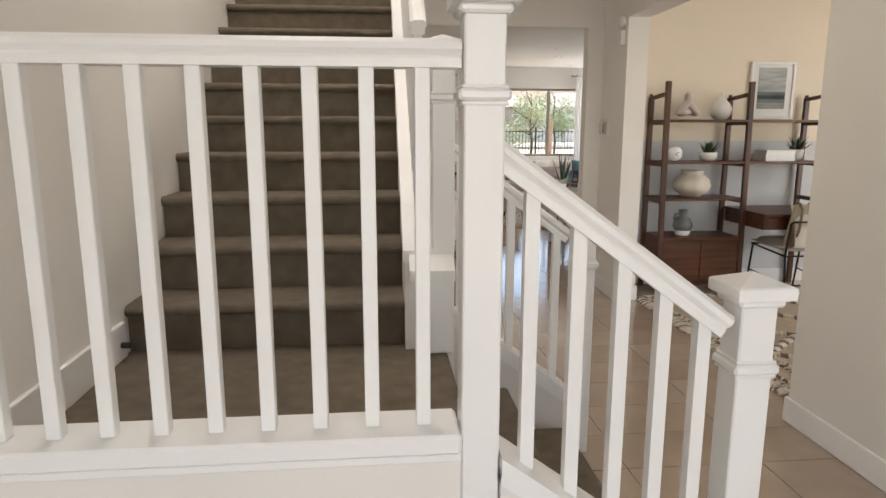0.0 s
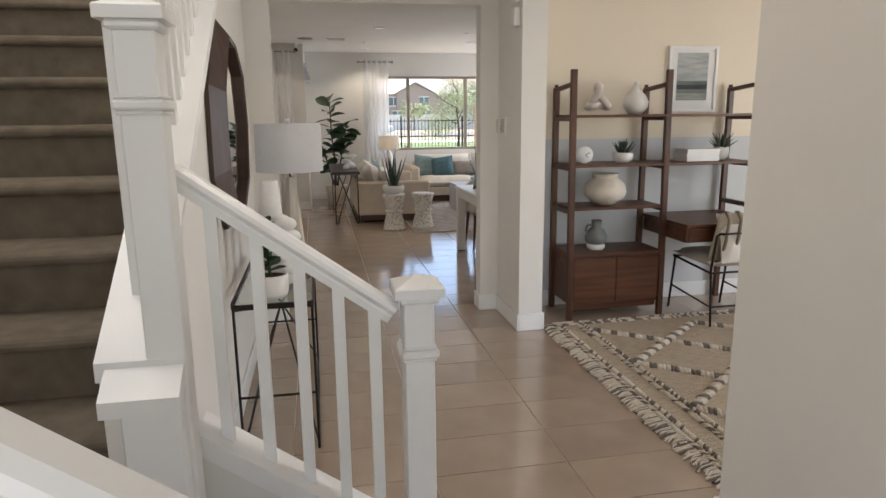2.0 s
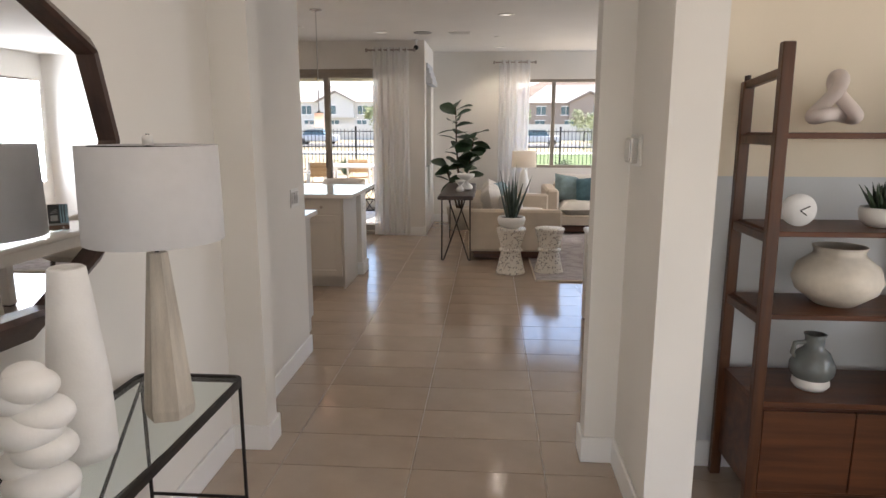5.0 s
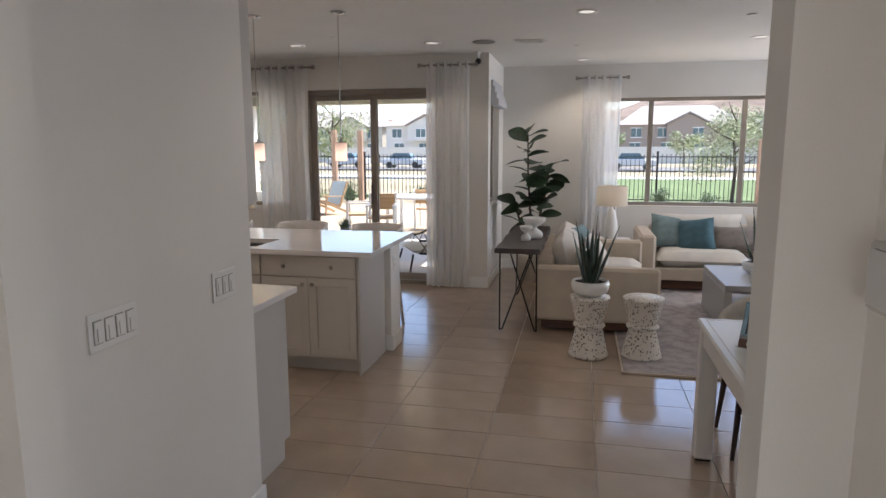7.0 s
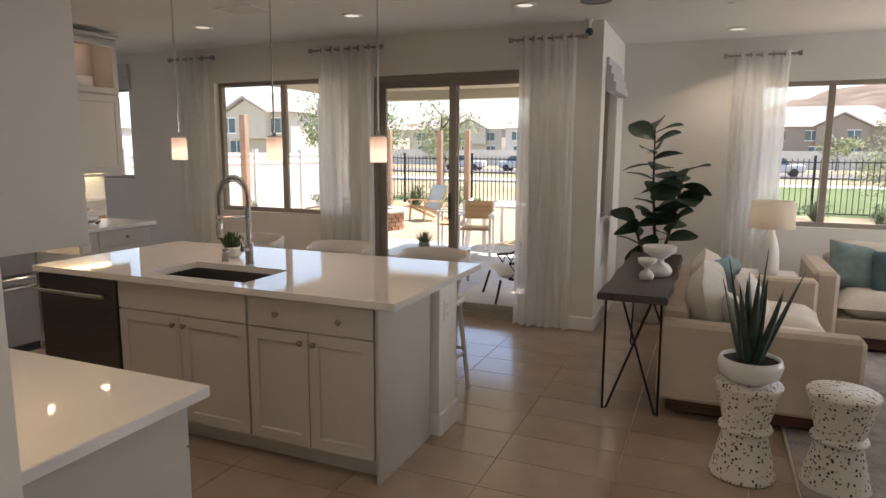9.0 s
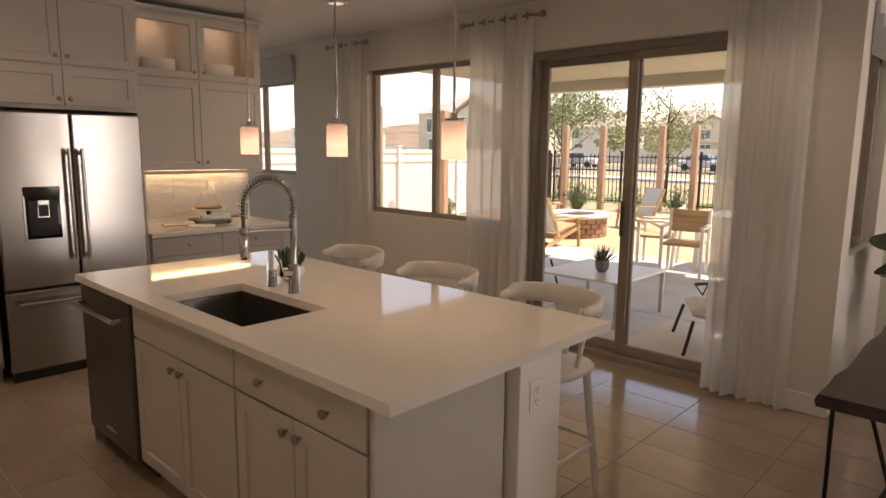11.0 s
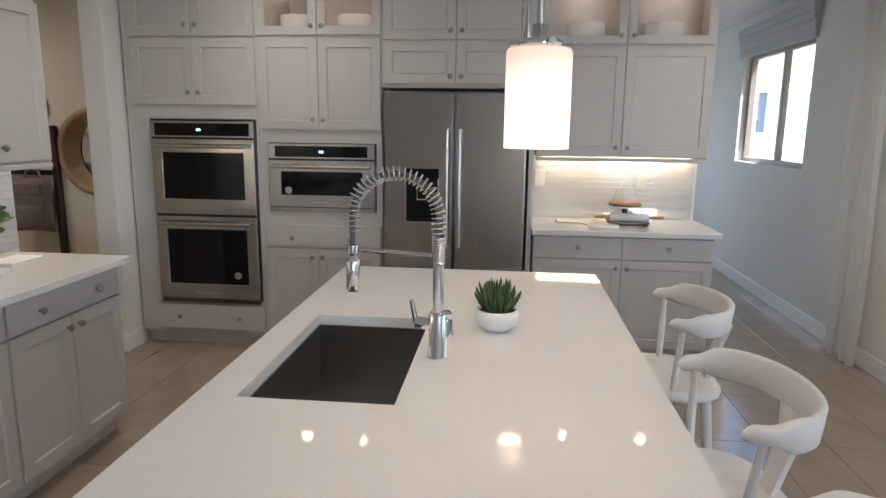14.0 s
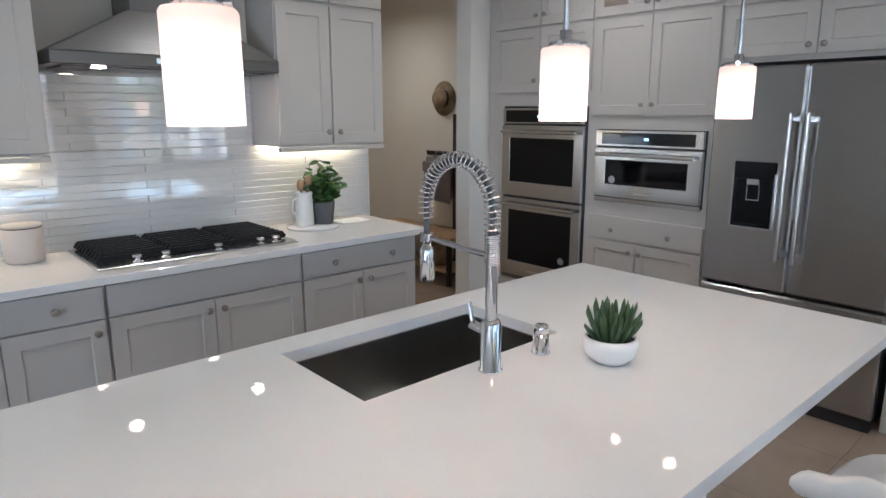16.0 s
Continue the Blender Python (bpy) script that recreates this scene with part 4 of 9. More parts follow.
def oven():
    o = thing("double_oven", (FX, 7.69, 0.34), "stainless steel built-in double oven with black glass", "oven")
    y0, y1, x = 7.335, 8.055, FX + 0.002
    part("body", M().box(BX + 0.03, x, y0 + 0.02, y1 - 0.03, 0.345, 1.585), BLACKPL, o)
    part("gasket", M().box(FX - 0.001, x - 0.0003, y0 - 0.010, y1 + 0.012, 0.342, 1.596), BLACKPL, o, "black seam round the doors")
    cp = part("control_panel", M().box(x, x + 0.028, y0, y1, 1.475, 1.585, 0.003), STEELH, o)
    part("display_glass", M().box(x + 0.028, x + 0.031, y0 + 0.03, y1 - 0.03, 1.487, 1.57), BLACKGL, cp)
    part("clock", M().box(x + 0.031, x + 0.032, 7.66, 7.69, 1.52, 1.535), LED_ON, cp, "lit clock digits")
    for z0, z1 in ((0.955, 1.465), (0.36, 0.94)):
        dr = door_frame(x, 0.035, y0, y1, z0, z1, 0.075, 0.105, 0.09)
        do = part("oven_door", dr, STEELH, o, "stainless oven door")
        part("oven_window", M().box(x, x + 0.030, y0 + 0.075, y1 - 0.075, z0 + 0.105, z1 - 0.09), BLACKGL, do, "black oven glass")
        hd = M().tube([(x + 0.075, y0 + 0.03, z1 - 0.045), (x + 0.075, y1 - 0.03, z1 - 0.045)], 0.013, 12)
        for y in (y0 + 0.06, y1 - 0.06):
            hd.box(x + 0.03, x + 0.078, y - 0.012, y + 0.012, z1 - 0.055, z1 - 0.035, 0.003)
        part("handle", hd, STEELH, do, "tubular steel handle")
    part("badge", M().box(x + 0.035, x + 0.037, 7.60, 7.76, 0.395, 0.415, 0.001), CHROME, o)
    part("sticker", M().tube([(x + 0.0305, 7.905, 0.53), (x + 0.0312, 7.905, 0.53)], 0.026, 20), STICKM, o, "round pale sticker on the glass")
    part("lower_trim", M().box(x, x + 0.02, y0, y1, 0.325, 0.352, 0.002), STEELDK, o)
    return o


oven()


def microwave():
    o = thing("microwave", (FX, 8.5, 1.0), "stainless steel built-in microwave oven", "microwave")
    y0, y1, x = 8.15, 8.875, FX + 0.002
    part("body", M().box(BX + 0.03, x, y0 + 0.03, y1 - 0.03, 1.01, 1.43), BLACKPL, o)
    part("gasket", M().box(FX - 0.001, x - 0.0003, y0 - 0.004, y1 + 0.006, 1.0, 1.45), BLACKPL, o, "black seam round the door")
    part("trim", M().box(x, x + 0.02, y0, y1, 0.99, 1.02, 0.002), STEELH, o)
    cp = part("control_panel", M().box(x, x + 0.03, y0, y1, 1.345, 1.445, 0.003), STEELH, o)
    part("display_glass", M().box(x + 0.03, x + 0.033, y0 + 0.05, y1 - 0.05, 1.358, 1.43), BLACKGL, cp)
    part("clock", M().box(x + 0.033, x + 0.034, 8.5, 8.53, 1.385, 1.40), LED_ON, cp)
    z0, z1 = 1.025, 1.335
    dr = door_frame(x, 0.035, y0, y1, z0, z1, 0.085, 0.08, 0.075)
    do = part("microwave_door", dr, STEELH, o)
    part("window", M().box(x, x + 0.03, y0 + 0.085, y1 - 0.085, z0 + 0.08, z1 - 0.075), BLACKGL, do, "black door glass")
    hd = M().tube([(x + 0.07, y0 + 0.03, z1 - 0.04), (x + 0.07, y1 - 0.03, z1 - 0.04)], 0.012, 12)
    for y in (y0 + 0.06, y1 - 0.06):
        hd.box(x + 0.03, x + 0.073, y - 0.01, y + 0.01, z1 - 0.05, z1 - 0.03, 0.003)
    part("handle", hd, STEELH, do)
    part("badge", M().box(x + 0.035, x + 0.037, 8.45, 8.57, 1.05, 1.065, 0.001), CHROME, do)
    part("sticker", M().tube([(x + 0.0305, 8.285, 1.135), (x + 0.0312, 8.285, 1.135)], 0.024, 20), STICKM, o, "round pale sticker on the glass")


microwave()


def fridge():
    o = thing("refrigerator", (-3.0, 9.4, 0), "stainless steel french door refrigerator with water dispenser", "refrigerator")
    y0, y1, xf = 8.945, 9.86, -2.955
    part("body", M().box(-3.65, xf - 0.075, y0 + 0.005, y1 - 0.005, 0.03, 1.775, 0.006), BLACKPL, o, "black cabinet sides")
    for a, b in ((y0, 9.400), (9.404, y1)):
        part("fridge_door", M().box(xf - 0.07, xf, a, b, 0.625, 1.785, 0.012), STEEL, o, "brushed steel door")
    fz = part("freezer_drawer", M().box(xf - 0.07, xf, y0, y1, 0.07, 0.612, 0.012), STEEL, o)
    for y in (9.362, 9.442):
        h = M().tube([(xf + 0.06, y, 0.80), (xf + 0.06, y, 1.55)], 0.0125, 12)
        for z in (0.83, 1.52):
            h.box(xf - 0.002, xf + 0.062, y - 0.011, y + 0.011, z - 0.014, z + 0.014, 0.003)
        part("handle", h, STEELH, o, "tubular steel door handle")
    h = M().tube([(xf + 0.06, y0 + 0.06, 0.54), (xf + 0.06, y1 - 0.06, 0.54)], 0.0125, 12)
    for y in (y0 + 0.10, y1 - 0.10):
        h.box(xf - 0.002, xf + 0.062, y - 0.011, y + 0.011, 0.526, 0.554, 0.003)
    part("handle", h, STEELH, fz)
    dsp = part("dispenser", M().box(xf, xf + 0.006, 9.09, 9.305, 0.955, 1.30, 0.003), BLACKGL, o, "black water dispenser")
    # flat plate without depth; its near-black colour holds the recess's shade
    part("recess", M().box(xf + 0.004, xf + 0.009, 9.11, 9.285, 0.975, 1.21, 0.002), RECESS_SHADE, dsp)
    part("spout", M().box(xf + 0.006, xf + 0.026, 9.165, 9.232, 1.180, 1.212, 0.004), STEELH, dsp)
    lv = M().box(xf + 0.008, xf + 0.012, 9.165, 9.232, 1.098, 1.104)
    for y in (9.165, 9.228):
        lv.box(xf + 0.008, xf + 0.012, y, y + 0.004, 1.104, 1.180)
    part("lever", lv, STEELH, dsp, "thin steel rim of the lever")
    part("dispenser_frame", M().box(xf, xf + 0.012, 9.085, 9.095, 0.95, 1.24).box(xf, xf + 0.012, 9.30, 9.31, 0.95, 1.24).box(xf, xf + 0.012, 9.095, 9.30, 0.945, 0.957), STEELH, dsp)
    part("badge", M().box(xf, xf + 0.002, 9.32, 9.46, 0.15, 0.165), CHROME, fz)
    part("foot_grille", M().box(xf - 0.10, xf - 0.03, y0 + 0.01, y1 - 0.01, 0.0, 0.065), BLACKPL, o)


fridge()

# ---- hob wall ----
WY = 7.23
CY = 7.845
G2 = "hob wall base cabinets"


def base_unit(x0, x1, label, fronts):
    m = [("body", (x0, x1, WY + 0.005, CY - 0.02, 0.10, 0.875)), ("plinth", (x0, x1, WY + 0.005, CY - 0.09, 0.0, 0.10))]
    c = carcass("base_cabinet", ((x0 + x1) / 2, CY, 0), m, label, G2)
    for a0, a1, z0, z1, kind, ks in fronts:
        front(c, 0, CY - 0.02, 1, a0, a1, z0, z1, kind, ks)
    return c


base_unit(-1.76, -1.03, "grey base cabinet with one wide drawer above two doors", [(-1.755, -1.035, 0.735, 0.87, "drawer", [(-1.58, 0.80), (-1.21, 0.80)]), (-1.755, -1.395, 0.12, 0.73, "door", [(-1.43, 0.68)]), (-1.395, -1.035, 0.12, 0.73, "door", [(-1.36, 0.68)])])
base_unit(-1.03, -0.135, "grey base cabinet with two doors below the cooktop", [(-1.025, -0.14, 0.735, 0.87, "drawer", []), (-1.025, -0.58, 0.12, 0.73, "door", [(-0.615, 0.68)]), (-0.58, -0.14, 0.12, 0.73, "door", [(-0.545, 0.68)])])
base_unit(-0.135, 0.60, "grey base cabinet with a drawer above a door", [(-0.13, 0.235, 0.735, 0.87, "drawer", [(0.05, 0.80)]), (0.235, 0.595, 0.735, 0.87, "drawer", [(0.41, 0.80)]), (-0.13, 0.235, 0.12, 0.73, "door", [(-0.09, 0.68)]), (0.235, 0.595, 0.12, 0.73, "door", [(0.275, 0.68)])])
solo("hob_counter", M().box(-1.81, 0.645, WY + 0.005, 7.885, 0.88, 0.915, 0.003), QUARTZ, "white quartz worktop along the hob wall", "countertop")


def wall_unit(x0, x1, split, label, ks):
    m = [("body", (x0, x1, WY + 0.005, 7.535, 1.375, 2.62)), ("light_rail", (x0, x1, 7.525, 7.555, 1.350, 1.374, 0.004))]
    c = carcass("wall_cabinet", ((x0 + x1) / 2, 7.5, 1.37), m, label, "hob wall cabinets")
    for (a0, a1), k in zip(((x0, split), (split, x1)), ks):
        front(c, 0, 7.535, 1, a0 + 0.003, a1 - 0.003, 1.385, 2.105, "door", [(k, 1.45)])
        front(c, 0, 7.535, 1, a0 + 0.003, a1 - 0.003, 2.115, 2.60, "door", [(k, 2.17)])
    part("light_strip", M().box(x0 + 0.04, x1 - 0.04, WY + 0.03, WY + 0.06, 1.362, 1.373), STRIP_ON, c, "warm under-cabinet light strip")
    part("crown", M().box(x0, x1, WY + 0.005, 7.585, 2.62, 2.655, 0.008), CAB, c)
    return c


wall_unit(-1.765, -1.10, -1.42, "grey painted wall cabinet with shaker doors", (-1.455, -1.385))
wall_unit(-0.06, 0.62, 0.28, "grey painted wall cabinet with shaker doors", (0.245, 0.315))


def hood():
    o = thing("range_hood", (-0.58, 7.4, 1.74), "stainless steel chimney range hood", "range hood")
    x0, x1, y0, y1 = -1.09, -0.09, WY + 0.006, 7.60
    part("lip", M().box(x0, x1, y0, y1, 1.745, 1.80, 0.004), HOODM, o)
    lo = [(x0, y0, 1.80), (x1, y0, 1.80), (x1, y1, 1.80), (x0, y1, 1.80)]
    hi = [(-0.745, y0, 1.99), (-0.435, y0, 1.99), (-0.435, 7.50, 1.99), (-0.745, 7.50, 1.99)]
    part("canopy", M().ring([lo, hi], smooth=False), HOODM, o)
    part("chimney", M().box(-0.74, -0.44, y0, 7.495, 1.99, H - 0.002, 0.003), HOODM, o)
    part("filter", M().box(x0 + 0.05, x1 - 0.05, y0 + 0.04, y1 - 0.06, 1.738, 1.746), STEELDK, o)
    for x in (-0.9, -0.28):
        part("hood_light", M().lathe([(0.0, 0), (0.03, 0), (0.03, 0.008)], 14, (x, 7.53, 1.737)), PUCK_ON, o, "small lit hood lamp")
    for i in range(5):
        part("button", M().lathe([(0.0, 0.004), (0.008, 0.004), (0.008, 0.0)], 10), CHROME, o).matrix_basis = Matrix.Translation((-1.05 + i * 0.035 + 0.58, y1 - 7.4, 0.035)) @ pose(0, 0, 0, -90)
    part("badge", M().box(-0.66, -0.5, y1, y1 + 0.002, 1.762, 1.785), CHROME, o)


hood()


def cooktop():
    o = thing("gas_cooktop", (-0.59, 7.55, 0.915), "stainless gas cooktop with black cast iron grates", "cooktop")
    x0, x1, y0, y1 = -1.05, -0.13, 7.27, 7.79
    part("tray", M().box(x0, x1, y0, y1, 0.9165, 0.926, 0.004), STEELH, o)
    for k in range(3):
        a, b = x0 + 0.02 + k * 0.295, x0 + 0.02 + k * 0.295 + 0.285
        g = M()
        for i in range(9):
            yy = y0 + 0.03 + i * 0.0475
            g.box(a + 0.012, b - 0.012, yy - 0.005, yy + 0.005, 0.948, 0.966, 0.002)
            for e, d in ((a + 0.012, -1), (b - 0.012, 1)):
                g.bar((e - d * 0.003, yy, 0.957), (e + d * 0.012, yy, 0.936), 0.009, 0.012)
        for xx in (a + 0.03, (a + b) / 2, b - 0.03):
            g.box(xx - 0.006, xx + 0.006, y0 + 0.02, 7.685, 0.938, 0.955, 0.002)
        g.box(a + 0.004, b - 0.004, 7.68, 7.69, 0.930, 0.955, 0.002).box(a + 0.004, b - 0.004, y0 + 0.012, y0 + 0.022, 0.930, 0.955, 0.002)
        for px, py in ((a + 0.03, y0 + 0.03), (b - 0.03, y0 + 0.03), (a + 0.03, 7.675), (b - 0.03, 7.675)):
            g.box(px - 0.007, px + 0.007, py - 0.007, py + 0.007, 0.9262, 0.94)
        part("grate", g, CASTM, o, "black cast iron grate")
        for yy in ((7.38, 7.57) if k != 1 else (7.47,)):
            part("burner", M().lathe([(0.0, 0.0), (0.055, 0.0), (0.055, 0.006), (0.035, 0.008), (0.035, 0.016), (0.0, 0.017)], 20, (a + 0.142, yy, 0.926)), BLACKPL, o)
    for i, x in enumerate((-0.95, -0.87, -0.66, -0.42, -0.30)):
        part("dial", M().lathe([(0.0, 0.0), (0.024, 0.0), (0.024, 0.003), (0.012, 0.006), (0.011, 0.014), (0.019, 0.017), (0.021, 0.024), (0.018, 0.030), (0.0, 0.032)], 20, (x, 7.735, 0.926)), CHROME, o, "chrome control knob")


cooktop()

# ---- island ----
IX0, IX1, IY0, IY1 = -1.74, 0.68, 9.0, 10.155
m = M()
S0, S1, T0, T1 = -0.945, -0.25, 9.105, 9.495
X4, Y4 = (IX0, S0, S1, IX1), (IY0, T0, T1, IY1)
for zz in (0.915, 0.88):
    m.add([(x, y, zz) for y in Y4 for x in X4], [(j * 4 + i, j * 4 + i + 1, j * 4 + i + 5, j * 4 + i + 4) for j in range(3) for i in range(3) if (i, j) != (1, 1)])
for x0, x1, y0, y1 in ((IX0, IX1, IY0, IY1), (S0, S1, T0, T1)):
    m.ring([[(x0, y0, z), (x1, y0, z), (x1, y1, z), (x0, y1, z)] for z in (0.88, 0.915)], caps=False, smooth=False)
solo("island_counter", m, QUARTZ, "long white quartz island worktop with sink cutout", "countertop")
sk = thing("kitchen_sink", ((S0 + S1) / 2, (T0 + T1) / 2, 0.66), "undermount stainless steel kitchen sink", "sink")
w = 0.012
for q in ((S0 - w, S0 + 0.004, T0 - w, T1 + w), (S1 - 0.004, S1 + w, T0 - w, T1 + w), (S0 + 0.004, S1 - 0.004, T0 - w, T0 + 0.004), (S0 + 0.004, S1 - 0.004, T1 - 0.004, T1 + w)):
    part("basin_wall", M().box(*q, 0.655, 0.879, 0.001), SINKM, sk)
part("basin_floor", M().box(S0 + 0.004, S1 - 0.004, T0 + 0.004, T1 - 0.004, 0.645, 0.660), SINKM, sk)
part("drain", M().lathe([(0.0, 0.0), (0.035, 0.0), (0.045, 0.003), (0.055, 0.001)], 20, ((S0 + S1) / 2, T1 - 0.1, 0.6605), caps=False), CHROME, sk)

G3 = "island base cabinets"
FY = 9.045


def island_unit(x0, x1, label, fronts):
    m = [("body", (x0, x1, FY, 9.62, 0.10, 0.64)), ("front_rail", (x0, x1, FY, FY + 0.02, 0.64, 0.878)), ("back_rail", (x0, x1, 9.60, 9.62, 0.64, 0.878)), ("plinth", (x0, x1, FY + 0.07, 9.62, 0.0, 0.10))]
    m += [("side_panel", (q, q + 0.018, FY + 0.02, 9.60, 0.64, 0.878)) for q in (x0, x1 - 0.018)]
    c = carcass("island_cabinet", ((x0 + x1) / 2, FY, 0), m, label, G3)
    for a0, a1, z0, z1, kind, ks in fronts:
        front(c, 0, FY, -1, a0, a1, z0, z1, kind, ks)
    return c


island_unit(-1.085, -0.18, "grey island sink cabinet with two doors", [(-1.08, -0.185, 0.72, 0.87, "drawer", []), (-1.08, -0.632, 0.12, 0.715, "door", [(-0.67, 0.665)]), (-0.632, -0.185, 0.12, 0.715, "door", [(-0.595, 0.665)])])
island_unit(-0.18, 0.56, "grey island cabinet with a drawer above two doors", [(-0.175, 0.555, 0.72, 0.87, "drawer", [(0.01, 0.795), (0.375, 0.795)]), (-0.175, 0.19, 0.12, 0.715, "door", [(0.152, 0.665)]), (0.19, 0.555, 0.12, 0.715, "door", [(0.228, 0.665)])])
solo("island_end_panel", M().box(0.562, 0.58, 9.03, 9.62, 0.0, 0.878, 0.002), CAB, "grey painted island end panel", "panel")
solo("island_back_panel", M().box(-1.72, 0.562, 9.622, 9.64, 0.0, 0.878, 0.002), WALL, "white panel at the back of the island", "panel")
solo("island_side_panel", M().box(-1.735, -1.717, 9.03, 9.62, 0.0, 0.878, 0.002), CAB, "grey painted island side panel", "panel")
pp = thing("island_post", (0.57, 9.77, 0), "white painted square support post under the island", "post")
part("post", M().box(0.515, 0.625, 9.645, 9.90, 0.0, 0.878, 0.003), WALL, pp)
part("plinth", M().box(0.50, 0.64, 9.641, 9.915, 0.0, 0.13, 0.004), TRIM, pp)
oc = part("outlet", M().box(0.625, 0.631, 9.70, 9.772, 0.66, 0.775, 0.002), PLAST, pp, "white power outlet")
for z in (0.695, 0.74):
    part("socket", M().box(0.631, 0.6335, 9.716, 9.756, z - 0.017, z + 0.017, 0.001), PLAST, oc)
    part("slots", M().box(0.6335, 0.634, 9.727, 9.730, z - 0.002, z + 0.010).box(0.6335, 0.634, 9.742, 9.745, z - 0.002, z + 0.010).box(0.6335, 0.634, 9.733, 9.739, z - 0.013, z - 0.007), BLACKPL, pp)


def dishwasher():
    o = thing("dishwasher", (-1.4, 9.05, 0), "dark stainless dishwasher built into the island", "dishwasher")
    x0, x1 = -1.712, -1.09
    part("body", M().box(x0, x1, 9.06, 9.61, 0.09, 0.875), BLACKPL, o)
    part("door", M().box(x0, x1, 9.012, 9.06, 0.10, 0.872, 0.006), STEELDK, o)
    h = M().tube([(x0 + 0.03, 8.955, 0.785), (x1 - 0.03, 8.955, 0.785)], 0.0125, 12)
    for x in (x0 + 0.06, x1 - 0.06):
        h.box(x - 0.01, x + 0.01, 8.953, 9.014, 0.775, 0.795, 0.003)
    part("handle", h, STEELH, o)
    part("toe_grille", M().box(x0, x1, 9.10, 9.13, 0.0, 0.09), BLACKPL, o)
    part("badge", M().box(-1.46, -1.34, 9.009, 9.012, 0.165, 0.185), CHROME, o)


dishwasher()


def faucet():
    x, y, z = -0.59, 9.56, 0.915
    o = thing("kitchen_faucet", (x, y, z), "tall chrome spring-neck kitchen faucet", "faucet")
    part("base", M().lathe([(0.0, 0), (0.031, 0), (0.031, 0.004), (0.026, 0.008), (0.026, 0.125), (0.020, 0.135), (0.0, 0.136)], 22, (x, y, z)), CHROME, o)
    part("post", M().tube([(x, y, z + 0.13), (x, y, z + 0.345)], 0.0155, 16), CHROME, o)
    pts = [(x, y, z + 0.33)]
    R = 0.122
    for k in range(25):
        a = math.pi * k / 24
        pts.append((x, y - R + R * math.cos(a), z + 0.40 + R * math.sin(a)))
    pts += [(x, y - 2 * R, z + 0.36), (x, y - 2 * R, z + 0.305)]
    part("hose", M().tube(pts, 0.008, 10), HOSEM, o, "grey rubber hose")
    # spring coil round the hose
    fine = []
    P = [Vector(p) for p in pts[:-1]]
    ln = [0]
    for p, q in zip(P, P[1:]):
        ln.append(ln[-1] + (q - p).length)
    tot, turns, per = ln[-1], 34, 10
    for k in range(turns * per + 1):
        s = tot * k / (turns * per)
        i = max(j for j in range(len(ln)) if ln[j] <= s + 1e-9)
        i = min(i, len(P) - 2)
        f = (s - ln[i]) / (ln[i + 1] - ln[i])
        c = P[i].lerp(P[i + 1], f)
        tdir = (P[i + 1] - P[i]).normalized()
        side = Vector((1, 0, 0))
        nrm = tdir.cross(side)
        a = 6.28318 * k / per
        fine.append(c + (side * math.cos(a) + nrm * math.sin(a)) * 0.019)
    part("spring", M().tube(fine, 0.0026, 6), CHROME, o, "coiled chrome spring")
    tight = [(x + 0.0175 * math.cos(6.283 * k / 10), y + 0.0175 * math.sin(6.283 * k / 10), z + 0.275 + 0.075 * k / 160) for k in range(161)]
    part("spring_collar", M().tube(tight, 0.0026, 5), CHROME, o)
    part("arm", M().tube([(x, y, z + 0.295), (x, y - 0.05, z + 0.296), (x, y - 2 * R + 0.02, z + 0.306)], 0.0075, 10).lathe([(0.019, -0.01), (0.019, 0.012)], 14, (x, y - 2 * R, z + 0.307)), CHROME, o)
    part("spray_head", M().lathe([(0.0, 0.0), (0.0165, 0.0), (0.0205, 0.007), (0.0195, 0.088), (0.0165, 0.095), (0.012, 0.098), (0.012, 0.126), (0.0, 0.13)], 18, (x, y - 2 * R, z + 0.185)), CHROME, o)
    part("lever", M().tube([(x, y - 0.02, z + 0.095), (x + 0.0, y - 0.065, z + 0.10)], 0.017, 14).tube([(x, y - 0.062, z + 0.10), (x + 0.004, y - 0.075, z + 0.165)], [0.008, 0.006], 10), CHROME, o)


faucet()
sd = thing("soap_dispenser", (-0.78, 9.565, 0.915), "short chrome soap dispenser cap", "soap dispenser")
part("body", M().lathe([(0.0, 0), (0.026, 0), (0.026, 0.004), (0.023, 0.008), (0.020, 0.056), (0.0, 0.057)], 20, (-0.78, 9.565, 0.915)), CHROME, sd)
part("cap", M().lathe([(0.0, 0.058), (0.0205, 0.058), (0.0195, 0.076), (0.016, 0.079), (0.0, 0.079)], 20, (-0.78, 9.565, 0.915)), CHROME, sd)


